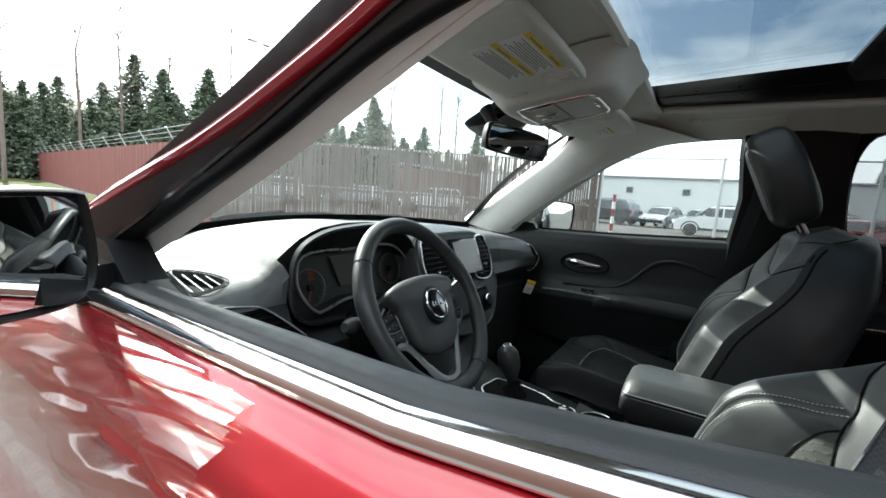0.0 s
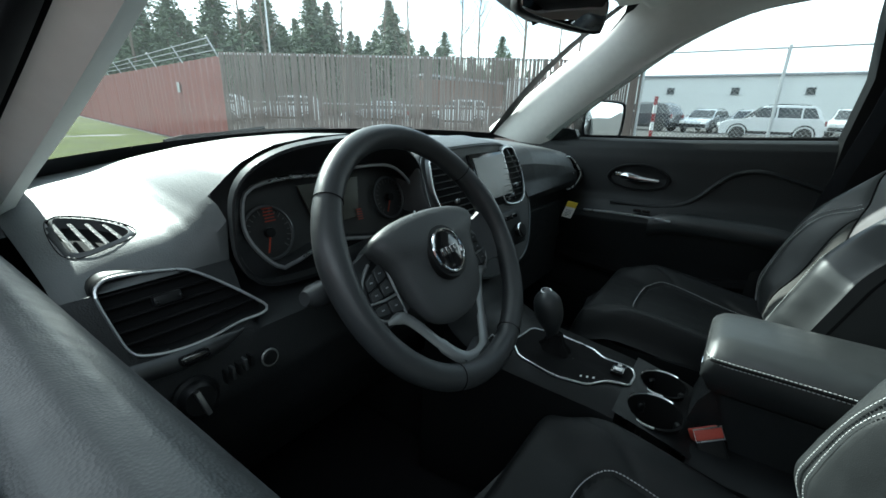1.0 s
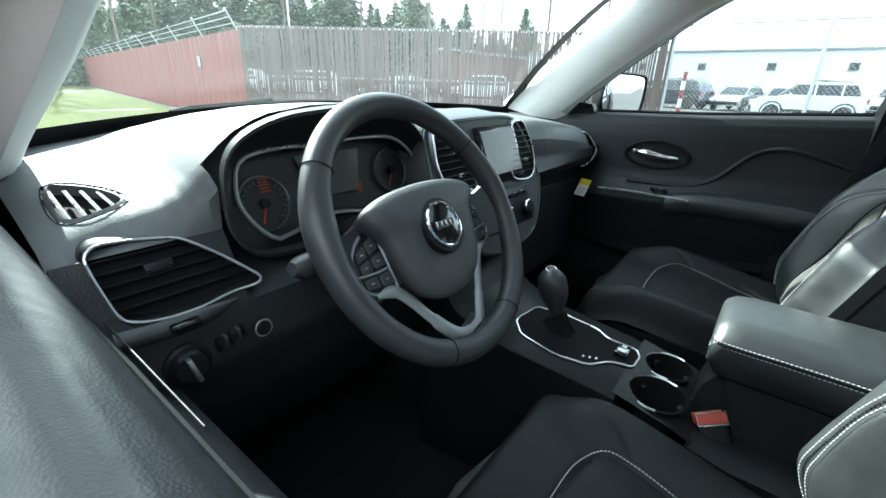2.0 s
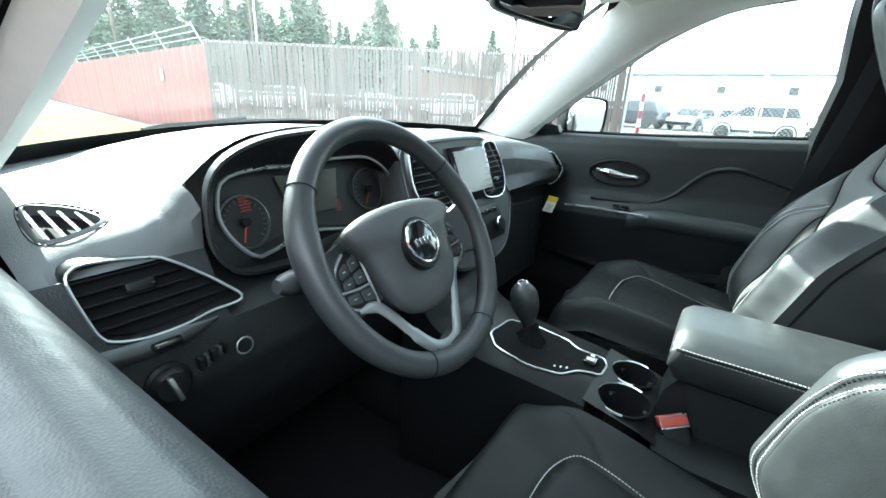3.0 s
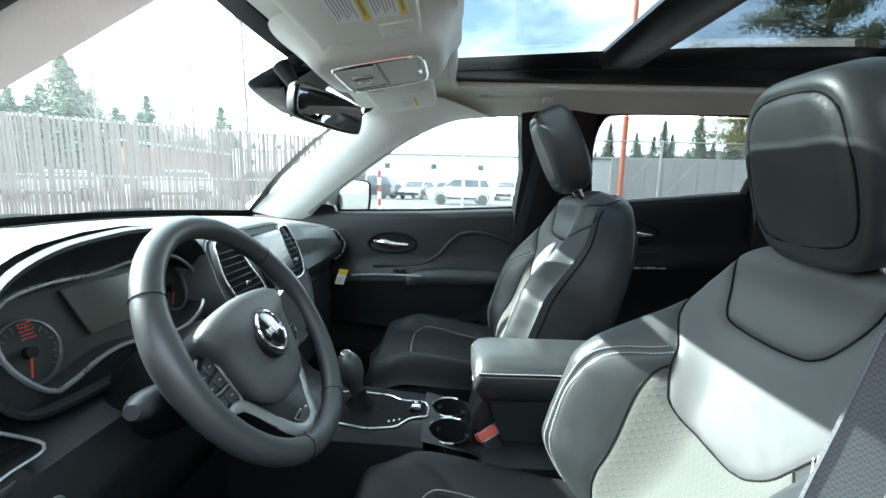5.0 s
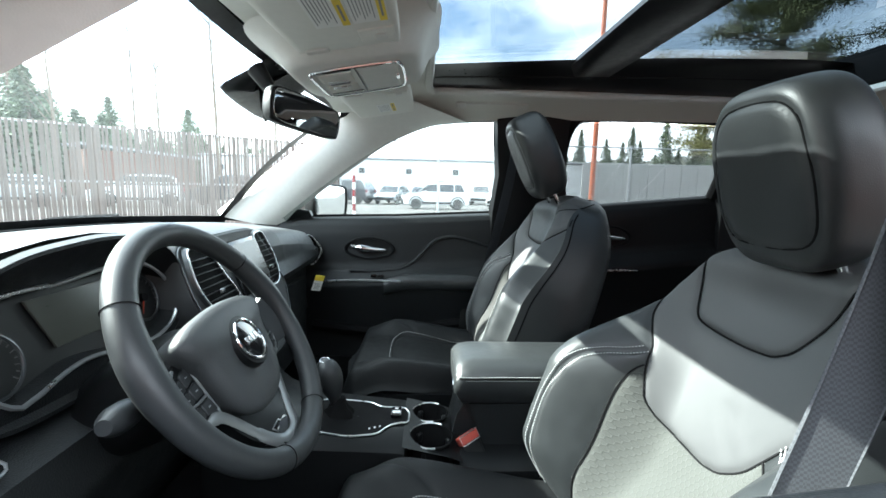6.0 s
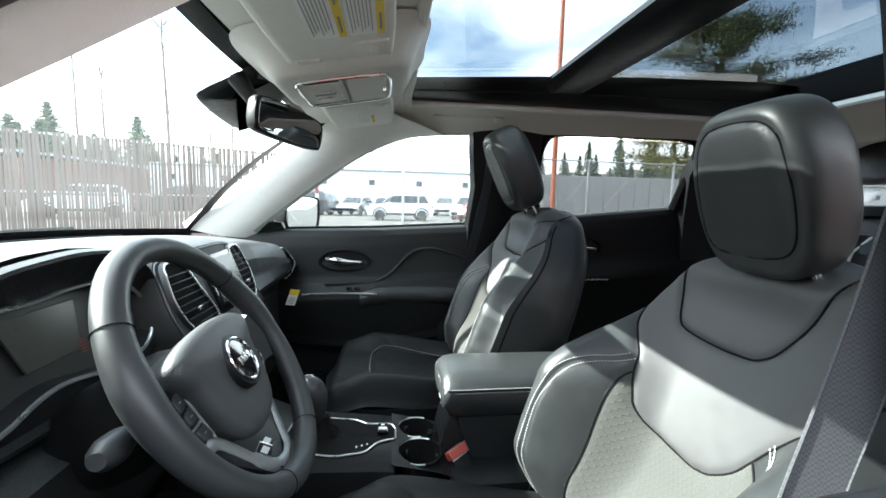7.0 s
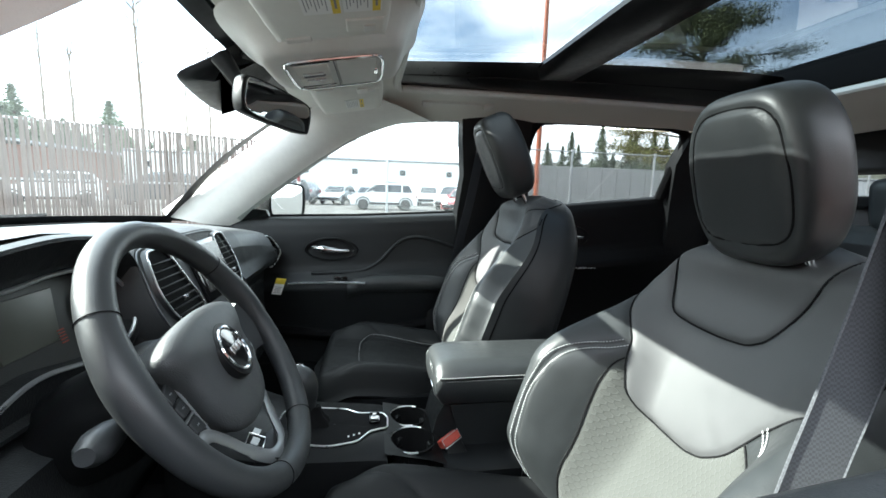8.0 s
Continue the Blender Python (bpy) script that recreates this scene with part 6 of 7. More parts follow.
part("door_panel", grid_geo(dfn, np.linspace(0, 1, 50), np.linspace(0, 1, 61)), M_DOORPAD, dd_, "black grained door pad", 50)
part("pad_strip", tube([(-0.704, y, sill_d(y) - 0.112) for y in np.linspace(0.235, -0.05, 14)], 0.0016, 6, flat=0.6, up=(1, 0, 0)), M_STRIP, dd_, "satin silver strip along the panel")
part("inner_seal", tube([(-0.8155, y, sill_d(y) + 0.004) for y in np.linspace(0.42, -0.60, 20)], 0.0045, 6), M_RUBBER, dd_)
part("sill_moulding", loft([[(-0.820, y, sill_d(y) + 0.008), (-0.822, y, sill_d(y) + 0.0125), (-0.828, y, sill_d(y) + 0.0130), (-0.835, y, sill_d(y) + 0.0112), (-0.8405, y, sill_d(y) + 0.0070), (-0.8435, y, sill_d(y) + 0.0010), (-0.842, y, sill_d(y) - 0.006), (-0.834, y, sill_d(y) - 0.010), (-0.820, y, sill_d(y) - 0.008)] for y in np.linspace(0.34, -0.60, 24)], True, True), M_CHROME, dd_, "bright chrome sill moulding", 50)


def ofn(a, b):
    y = 0.55 - 1.2 * a
    t = sill_d(y)
    prof = [(0.828, t - 0.010), (0.841, t - 0.010), (0.862, t - 0.028), (0.884, t - 0.056), (0.902, t - 0.10), (0.906, t - 0.18), (0.896, t - 0.26), (0.910, t - 0.40), (0.92, 0.42)]
    k = b * (len(prof) - 1)
    i = min(int(k), len(prof) - 2)
    u = k - i
    x, z = prof[i][0] + (prof[i + 1][0] - prof[i][0]) * u, prof[i][1] + (prof[i + 1][1] - prof[i][1]) * u
    return (-x, y, z)


part("door_skin", flip(grid_geo(ofn, np.linspace(0, 1, 40), np.linspace(0, 1, 41))), M_RED, dd_, "glossy red outer door skin", 60)
part("window_frame", flip(mirrored(loft([[(p[0] + dx + 0.018 * sstep(p[1], -0.30, -0.10), p[1] + dy, p[2] + dz + 0.010 * sstep(p[1], -0.30, -0.10)) for dx, dy, dz in ((0.002, 0.0, -0.003), (0.014, 0.0, -0.006), (0.027, 0.002, -0.002), (0.036, 0.004, 0.014), (0.040, 0.014, 0.066), (0.024, 0.024, 0.070), (0.004, 0.018, 0.030))] for p in smooth_path(DOOR_D[:8], 44)], True, True))), M_FRIT, dd_, "black window frame", 50)
part("frame_moulding", tube([(-(p[0] + 0.055), p[1] + 0.004, p[2] + 0.012) for p in smooth_path(DOOR_D[:8], 44)], 0.004, 6), M_GLOSS, dd_, "gloss black frame bead")
film = thing("protective_film", (-0.95, 0.1, 0.9), "crumpled clear plastic film on the door and mirror", "plastic film")


def film_fn(a, b):
    y = 0.52 - 0.66 * a
    f = 0.08 + 0.5 * b + 0.10 * a * a
    x, _, z = ofn((0.55 - y) / 1.2, f)
    k = 0.7 * a + 1.0 * b
    w = 0.008 * math.sin(20 * k + 3 * math.sin(4 * a)) + 0.003 * math.sin(52 * k + 4 * math.sin(5 * b)) + 0.010 * noise.noise((k * 9, (a - b) * 3, 1)) + 0.002 * noise.noise((k * 40, (a - b) * 7, 3))
    return (x - 0.010 - w, y, z)


M_FOIL = bpy.data.materials.new("clear_foil")
M_FOIL.use_nodes = True
fn_ = M_FOIL.node_tree
fn_.nodes.remove(fn_.nodes["Principled BSDF"])
f_t, f_g, f_m = fn_.nodes.new("ShaderNodeBsdfTransparent"), fn_.nodes.new("ShaderNodeBsdfGlossy"), fn_.nodes.new("ShaderNodeMixShader")
f_t.inputs[0].default_value = (0.92, 0.90, 0.86, 1)
f_g.inputs["Roughness"].default_value = 0.16
f_m.inputs[0].default_value = 0.12
fn_.links.new(f_t.outputs[0], f_m.inputs[1])
fn_.links.new(f_g.outputs[0], f_m.inputs[2])
fn_.links.new(f_m.outputs[0], fn_.nodes["Material Output"].inputs[0])
for nm, b0_, b1_ in (("upper_sheet", 0.0, 0.36), ("middle_sheet", 0.34, 0.70), ("lower_sheet", 0.68, 1.0)):
    part(nm, flip(grid_geo(film_fn, np.linspace(0, 1, 110), np.linspace(b0_, b1_, 42))), M_FOIL, film, "", 80)

dm = thing("door_mirror", (-0.95, 0.25, 1.2), "black door mirror on the driver's door", "mirror", "door mirrors")
m_m = plane_at((-0.918, 0.215, 1.172), (0.90, 0.43, 0.0), (0, 0, 1))
sh = part("mirror_housing", moved(loft([[(-x * s * 1.05, y * s, z) for x, y in hs] for s, z in ((0.2, -0.105), (0.65, -0.095), (0.90, -0.065), (1.0, -0.025), (1.0, 0.004), (0.95, 0.008), (0.90, -0.002))][::-1], True, True), m_m), M_PLASTIC, dm, "black mirror housing", 60)
part("mirror_glass", moved(plate([(-x * 0.92, y * 0.88) for x, y in hs], 0.004, pose(0, 0, 0.001), 0.001), m_m), M_MIRROR, dm, "dark mirror glass")
part("mirror_foot", loft([[(x, y - 0.03, z - 0.025), (x, y + 0.03, z - 0.025), (x, y + 0.02, z + 0.022), (x, y - 0.02, z + 0.022)] for x, y, z in ((-0.79, 0.30, 1.120), (-0.83, 0.28, 1.120), (-0.89, 0.25, 1.13))], True, True), M_PLASTIC, dm)
part("corner_trim", loft([[(-x, 0.46, 1.092), (-x, 0.235, 1.118), (-x, 0.30, 1.170), (-x, 0.33, 1.172)] for x in (0.745, 0.80)][::-1], True, True), M_PLASTIC, dm)


# ---- things on the ceiling and windscreen ----
def sun_visor(x0, x1, labels, label):
    v = thing("sun_visor", ((x0 + x1) / 2, -0.1, 1.5), label, "sun visor", "sun visors")
    m = plane_at(((x0 + x1) / 2, -0.112, 1.512), (1, 0, 0), (0, 0.985, -0.17))
    m = m @ pose(0, 0, 0, 180, 0, 0)          # outer face looks down
    w, h = (x1 - x0) / 2, 0.088
    o_ = smooth_path([(-w, -h * 0.8), (-w, h * 0.75), (-w + 0.03, h), (w - 0.03, h), (w, h * 0.75), (w, -h * 0.8), (w - 0.03, -h), (-w + 0.03, -h)], 60, True)
    body = part("visor_body", moved(loft([[(x, y, -0.012) for x, y in offset2(o_, 0.004)], [(x, y, -0.008) for x, y in o_], [(x, y, 0.004) for x, y in o_], [(x, y, 0.009) for x, y in offset2(o_, 0.004)], [(x, y, 0.011) for x, y in offset2(o_, 0.014)]], True, True), m), M_VISOR, v, "pale grey vinyl visor", 50)
    s = 1 if x1 < 0.05 else -1
    flap = part("mirror_flap", moved(rbox((0.046, 0.056, 0.006), 0.012, 3, pose(s * (w - 0.055), 0.052, 0.011)), m), M_VISOR, body, "small flap")
    part("flap_tab", moved(rbox((0.024, 0.018, 0.004), 0.003, 2, pose(s * (w - 0.048), 0.058, 0.0145)), m), M_TRIM, flap)
    part("pivot_tab", moved(rbox((0.018, 0.040, 0.008), 0.007, 3, pose(s * (w - 0.014), -0.052, 0.010)), m), M_TRIM, body)
    for lx, c, lw in labels:
        lab = part("warning_label", moved(rbox((lw, 0.052, 0.0008), 0.0002, 1, pose(lx, c, 0.0118)), m), M_PAPER, body, "white printed warning label")
        part("label_band", moved(rbox((lw, 0.011, 0.0008), 0.0002, 1, pose(lx, c + 0.0185, 0.0124)), m), M_YELLOW, lab, "yellow band")
        lines = [rbox((lw * (0.86 - 0.10 * (j % 3)), 0.0011, 0.0004), 0, 1, pose(lx, c - 0.021 + 0.0046 * j, 0.0126)) for j in range(7)]
        lines += [rbox((lw * 0.3, 0.0030, 0.0004), 0, 1, pose(lx + lw * 0.25 * j, c + 0.0185, 0.013)) for j in (-1, 1)]
        part("label_print", moved(join(*lines), m), M_INK, lab, "rows of unreadable print")
    return v


sun_visor(-0.540, -0.182, ((-0.010, -0.004, 0.170), (-0.010, 0.050, 0.170)), "pale grey sun visor with white and yellow warning labels")
sun_visor(0.135, 0.470, ((0.040, 0.012, 0.110),), "pale grey passenger sun visor with warning label")

oc = thing("overhead_console", (0.0, -0.10, 1.51), "pale grey overhead lamp console with chrome frame", "overhead console")
m_o = plane_at((-0.002, -0.105, 1.504), (1, 0, 0), (0, 0.984, -0.176)) @ pose(0, 0, 0, 180, 0, 0)
o_ = smooth_path([(-0.125, -0.110), (-0.132, 0.0), (-0.118, 0.112), (0.0, 0.124), (0.118, 0.112), (0.132, 0.0), (0.125, -0.110), (0.0, -0.128)], 60, True)
base = part("console_base", moved(loft([[(x * s, y * s, z) for x, y in o_] for s, z in ((1.42, -0.064), (1.22, -0.042), (1.08, -0.014), (0.99, 0.002), (0.90, 0.006), (0.05, 0.006))], True, True), m_o), M_TRIM, oc, "pale grey console shell", 50)
f_ = smooth_path([(-0.084, -0.088), (-0.096, -0.06), (-0.098, 0.0), (-0.094, 0.066), (-0.078, 0.086), (0.0, 0.090), (0.078, 0.086), (0.094, 0.066), (0.098, 0.0), (0.096, -0.06), (0.084, -0.088), (0.0, -0.092)], 70, True)
part("frame_recess", moved(loft([[(x * s, y * s, z) for x, y in f_] for s, z in ((1.0, 0.0085), (0.97, 0.003), (0.04, 0.003))], True, True), m_o), M_TRIM, base)
part("console_frame", moved(tube([(x, y, 0.009) for x, y in f_], 0.0034, 8, True), m_o), M_CHROME, base, "chrome frame")
part("storage_flap", moved(rbox((0.176, 0.078, 0.010), 0.012, 3, pose(0, 0.040, 0.006)), m_o), M_TRIM, base, "pale grey storage flap")
part("flap_pull", moved(rbox((0.040, 0.008, 0.006), 0.003, 2, pose(0.0, 0.076, 0.011)), m_o), M_CHROME, base, "chrome pull")
part("divider_gap", moved(rbox((0.178, 0.0022, 0.003), 0.0006, 1, pose(0, -0.0015, 0.0100)), m_o), M_INK, base)
for k in (-1, 1):
    part("map_lamp", moved(rbox((0.060, 0.066, 0.010), 0.012, 3, pose(k * 0.040, -0.046, 0.006)), m_o), M_VISOR, base, "pale lamp lens")
    # black strip stands in for shade in the lamp's hollow
    part("hollow_shade_strip", moved(rbox((0.013, 0.074, 0.008), 0.004, 2, pose(k * 0.081, -0.045, 0.006)), m_o), M_GLOSS, base, "dark strip for the shade in the lamp hollow")
    part("lamp_button", moved(rbox((0.011, 0.040, 0.004), 0.003, 2, pose(k * 0.022, -0.046, 0.0115)), m_o), M_SATIN, base)
part("roof_switch", moved(rbox((0.012, 0.044, 0.008), 0.004, 2, pose(0, -0.046, 0.008)), m_o), M_DARKMETAL, base, "dark sunroof switch")

mir = thing("rearview_mirror", (0, 0.05, 1.45), "black frameless rear-view mirror on a windscreen stalk", "mirror")
mc = Vector((-0.008, 0.006, 1.418))
m_r = plane_at(mc, (0.215, -0.088, -0.018), (0.05, -0.03, 0.99)) @ Matrix.Scale(0.94, 4)
ho = smooth_path([(-0.120, -0.022), (-0.118, 0.020), (-0.100, 0.036), (0.0, 0.040), (0.100, 0.036), (0.118, 0.020), (0.112, -0.020), (0.095, -0.034), (0.0, -0.038), (-0.100, -0.036)], 60, True)
part("mirror_housing", moved(loft([[(x * s, y * s, z) for x, y in ho] for s, z in ((0.30, -0.044), (0.75, -0.038), (0.95, -0.022), (1.0, -0.006), (1.0, 0.002), (0.97, 0.005), (0.93, 0.003))], True, True), m_r), M_PLASTIC, mir, "black mirror housing", 50)
part("mirror_glass", moved(plate([(x * 0.93, y * 0.90) for x, y in ho], 0.003, pose(0, 0, 0.005), 0.001), m_r), M_MIRROR, mir, "mirror glass")
part("mirror_stalk", tube([tuple(mc + Vector((0.02, 0.03, 0.01))), (0.012, 0.085, 1.465), (0.012, 0.120, 1.515)], [0.014, 0.013, 0.020], 10), M_PLASTIC, mir)
cov = thing("sensor_cover", (0, 0.13, 1.52), "black sensor cover on the windscreen behind the mirror", "sensor cover")
COV = [(0.070, 1.0), (0.076, 0.92), (0.085, 0.83), (0.102, 0.795), (0.18, 0.772), (0.28, 0.752), (0.335, 0.744), (0.362, 0.752), (0.366, 0.79), (0.345, 0.86), (0.31, 0.93), (0.27, 1.0), (0.17, 1.0)]
cov2 = smooth_path([(x, b * 0.45) for x, b in COV], 72, True)
rings = []
for inset, d in ((0.0, -0.002), (0.001, 0.006), (0.006, 0.014), (0.020, 0.022), (0.045, 0.028)):
    rings.append([tuple(wind(x / (0.715 - 0.14 * q / 0.45), q / 0.45) + Vector((0, -0.0055, -0.007)) + Vector((0, -0.53, -0.85)) * d) for x, q in offset2(cov2, inset)])
part("cover_shell", loft(rings, True, True), M_PLASTIC, cov, "", 50)
grip = thing("grab_handle", (0.57, -0.45, 1.57), "pale grey folding grab handle on the headliner", "grab handle")
part("grip", tube(smooth_path([(0.588, -0.36, 1.572), (0.584, -0.40, 1.572), (0.582, -0.47, 1.573), (0.584, -0.54, 1.574), (0.588, -0.58, 1.575)], 20), 0.009, 8), M_TRIM, grip)
for y in (-0.36, -0.58):
    part("mount", box_at((0.588, y, 1.567), (0.03, 0.035, 0.016), 0.006, 2, (0, 25, 0)), M_TRIM, grip)


# ---- the lot outside ----
M_ASPHALT = mat("asphalt", (0.085, 0.082, 0.079), 0.9, vary=0.35, big=0.35, fine=9, bump=0.4, bump_scale=60, spec=0.15)
M_GRASS = mat("grass", (0.046, 0.056, 0.010), 0.95, vary=0.5, big=0.5, fine=14, bump=0.8, bump_scale=30, spec=0.05)
M_REDWALL = mat("red_brown_sheet", (0.17, 0.050, 0.042), 0.6, vary=0.15, big=0.6, fine=6)
M_SLAT = mat("brown_slat", (0.100, 0.076, 0.066), 0.6, vary=0.25, island=0.9)
M_GALV = mat("galvanised_steel", (0.42, 0.43, 0.44), 0.45, 0.7, vary=0.12)
M_WALL = mat("white_cladding", (0.60, 0.61, 0.61), 0.7, vary=0.06, big=0.3)
M_ROOFM = mat("grey_roof_edge", (0.25, 0.26, 0.28), 0.6)
M_POLE = mat("rust_red_paint", (0.36, 0.10, 0.045), 0.5, vary=0.15)
M_NEEDLE = mat("dark_needles", (0.085, 0.112, 0.070), 0.85, vary=0.5, big=0.3, fine=4)
M_PINE = mat("pine_needles", (0.120, 0.118, 0.040), 0.85, vary=0.5, big=0.3, fine=4)
M_BARK = mat("grey_bark", (0.13, 0.105, 0.085), 0.9, vary=0.3)
M_HILL = mat("brown_scrub", (0.060, 0.064, 0.048), 0.95, vary=0.6, big=0.15, fine=1.4)
M_CARW = mat("white_car_paint", (0.55, 0.56, 0.57), 0.25, vary=0.03, coat=0.8)
M_CARD = mat("dark_car_paint", (0.03, 0.033, 0.04), 0.25, vary=0.05, coat=0.8)
M_CARS = mat("silver_car_paint", (0.38, 0.40, 0.42), 0.28, 0.5, vary=0.04, coat=0.8)
M_CARR = mat("maroon_car_paint", (0.20, 0.02, 0.025), 0.25, vary=0.05, coat=0.8)
M_DGLASS = mat("dark_car_glass", (0.02, 0.024, 0.028), 0.08, vary=0.05, rough_vary=0.02)
M_TYRE = mat("tyre_rubber", (0.02, 0.02, 0.02), 0.85)

ground = tagged(part("ground", grid_geo(lambda a, b: (a, b, 0.0), np.linspace(-600, 600, 21), np.linspace(-600, 600, 21)), M_ASPHALT), "worn grey asphalt lot", "ground", kind="structure")
lawn = tagged(part("lawn", grid_geo(lambda a, b: (-30 + (35.0 + 0.155 * (b - 11.0)) * a, b, 0.03 + 0.10 * noise.noise((a * 9, b * 0.3, 0))), np.linspace(0, 1, 30), np.linspace(10.0, 75, 40)), M_GRASS), "strip of rough spring grass", "grass", kind="structure")

A_, B_ = Vector((5.27, 11.07, 0)), Vector((11.10, 2.20, 0))


def fence_posts(f, a, b, step, top, r=0.035, m=M_GALV):
    n = max(1, round((b - a).length / step))
    for k in range(n + 1):
        p = a.lerp(b, k / n)
        part("post", tube([p, p + Vector((0, 0, top))], r, 8), m, f)


def rail_bar(f, a, b, z, r=0.022):
    part("rail", tube([a + Vector((0, 0, z)), b + Vector((0, 0, z))], r, 6), M_GALV, f)


# long sheet wall with wire on top
wall = tagged(new("wall_front"), "red-brown sheet wall with barbed wire along its top", "wall", kind="structure")
wd = Vector((0.158, 0.987, 0)).normalized()
END = A_ + wd * 62
for k in range(21):
    p0, p1 = A_ + wd * (3 * k), A_ + wd * (3 * k + 2.97)
    rings = []
    for t in np.linspace(0, 1, 25):
        p = p0.lerp(p1, t)
        off = Vector((wd.y, -wd.x, 0)) * (0.02 * (1 if int(t * 24) % 4 < 2 else -1))
        rings.append([tuple(p + off), tuple(p + off + Vector((0, 0, 2.32)))])
    part("sheet", loft(rings, False, False), M_REDWALL, wall, angle=20)
for z, o_ in ((2.45, 0.06), (2.58, 0.14), (2.70, 0.22)):
    part("wire", tube([A_ + Vector((-o_, 0, z)), END + Vector((-o_, 0, z))], 0.012, 4), M_GALV, wall)
for k in range(0, 62, 3):
    p = A_ + wd * k
    part("wire_arm", tube([p + Vector((0, 0, 2.30)), p + Vector((-0.24, 0, 2.74))], 0.02, 5), M_GALV, wall)
part("sign", box_at(tuple(A_ + wd * 3.6 + Vector((-0.06, 0, 1.62))), (0.02, 0.22, 0.30), 0.003, 1, (0, 0, -9)), M_CARW, wall, "small white sign")

# slatted chain-link fence
slat_fence = thing("slat_fence", A_, "chain-link fence filled with upright brown slats", "fence")
n_sl = 228
along = (B_ - A_)
yaw_f = math.degrees(math.atan2(along.y, along.x))
slat_mesh = None
rs = np.random.RandomState(7)
for k in range(n_sl):
    p = A_ + along * ((k + 0.5) / n_sl)
    if slat_mesh is None:
        ob = part("slat", rbox((0.041, 0.010, 2.36), 0.002, 1, pose(0, 0, 1.23)), M_SLAT, slat_fence)
        ob.data.transform(Matrix.Translation(A_))
        slat_mesh = ob.data
    else:
        ob = new("slat", slat_mesh)
        ob.parent = slat_fence
    ob.location = p - A_
    ob.rotation_euler = (radians(rs.uniform(-0.5, 0.5)), radians(rs.uniform(-0.8, 0.8)), radians(yaw_f + rs.uniform(-6, 6)))
    ob.location.z += rs.uniform(-0.012, 0.012)
fence_posts(slat_fence, A_ + Vector((0.09, 0.06, 0)), B_ + Vector((0.09, 0.06, 0)), 2.65, 2.42, 0.034, M_SLAT)
for z in (0.12, 1.25, 2.38):
    rail_bar(slat_fence, A_ + Vector((0.05, 0.04, 0)), B_ + Vector((0.05, 0.04, 0)), z)

# open chain-link fence beside the lot
link = thing("chain_link_fence", B_, "galvanised chain-link fence with steel posts", "fence")
C_ = Vector((11.2, -17.0, 0))
fence_posts(link, B_, C_, 2.75, 2.62, 0.034)
for z in (2.56, 0.10):
    rail_bar(link, B_, C_, z, 0.018)
wires = []
L = (C_ - B_).length
u = (C_ - B_).normalized()
H = 2.45
for k in range(-int(H / 0.09), int(L / 0.09)):
    s = k * 0.09
    for d in (1, -1):
        a, b = (s, 0.0), (s + H, H)
        a0, b0 = max(a[0], 0), min(b[0], L)
        if b0 <= a0:
            continue
        za, zb = a0 - s, b0 - s
        if d < 0:
            za, zb = H - za, H - zb
        wires.append(tube([B_ + u * a0 + Vector((0, 0, 0.1 + za)), B_ + u * b0 + Vector((0, 0, 0.1 + zb))], 0.0022, 3))
tagged(part("mesh", join(*wires), M_GALV, link, "diagonal steel wire mesh"), kind="stuff")
gate = thing("marker_post", B_ + Vector((0.1, -0.3, 0)), "red and white striped marker post", "post")
for k in range(8):
    part("band", lathe([(0.045, 0), (0.045, 0.2), (0, 0.2)], 12, Matrix.Translation(B_ + Vector((0.15, -0.35, 0.2 * k)))), M_CARR if k % 2 else M_WALL, gate)

# long white building
bld = thing("warehouse", (45, -15, 0), "long low white warehouse with small square windows", "building")
b0, b1 = Vector((45.5, 24, 0)), Vector((43.0, -64, 0))
bd = (b1 - b0).normalized()
bn = Vector((-abs(bd.y), bd.x, 0)).normalized()
part("wall", loft([[tuple(p), tuple(p + Vector((0, 0, 4.3))), tuple(p - bn * 14 + Vector((0, 0, 4.8))), tuple(p - bn * 14)] for p in (b0, b1)], True, True), M_WALL, bld, angle=20)
part("roof_edge", tube([b0 + bn * 0.1 + Vector((0, 0, 4.32)), b1 + bn * 0.1 + Vector((0, 0, 4.32))], 0.13, 6), M_ROOFM, bld)
for k in range(17):
    p = b0 + bd * (2.2 + 5.0 * k) + bn * 0.03 + Vector((0, 0, 3.05))
    w = part("window", rbox((0.10, 0.66, 0.62), 0.01, 1, Matrix.Translation(p)), M_ROOFM, bld)
    part("glass", rbox((0.04, 0.54, 0.50), 0, 1, Matrix.Translation(p + bn * 0.05)), M_DGLASS, w)
for k in range(28):
    p = b0 + bd * (1.0 + 3.1 * k) + bn * 0.02
    part("seam", tube([p, p + Vector((0, 0, 4.2))], 0.03, 4), M_WALL, bld)

pole = thing("light_pole", (15, -6.48, 0), "rust red painted steel light pole", "pole")
part("shaft", tube([(15, -6.48, 0), (15, -6.48, 13)], [0.10, 0.075], 12), M_POLE, pole)
part("base", lathe([(0.2, 0), (0.2, 0.5), (0.12, 0.55), (0, 0.55)], 14, pose(15, -6.48, 0)), M_WALL, pole)
lamp = thing("street_lamp", (22, 34, 0), "tall steel lamp post with two heads", "street lamp")
part("shaft", tube([(22, 34, 0), (22, 34, 13)], [0.09, 0.06], 8), M_GALV, lamp)
for k in (-1, 1):
    part("head", box_at((22 + 0.7 * k, 34, 13.0), (0.8, 0.4, 0.2), 0.05), M_GALV, lamp)


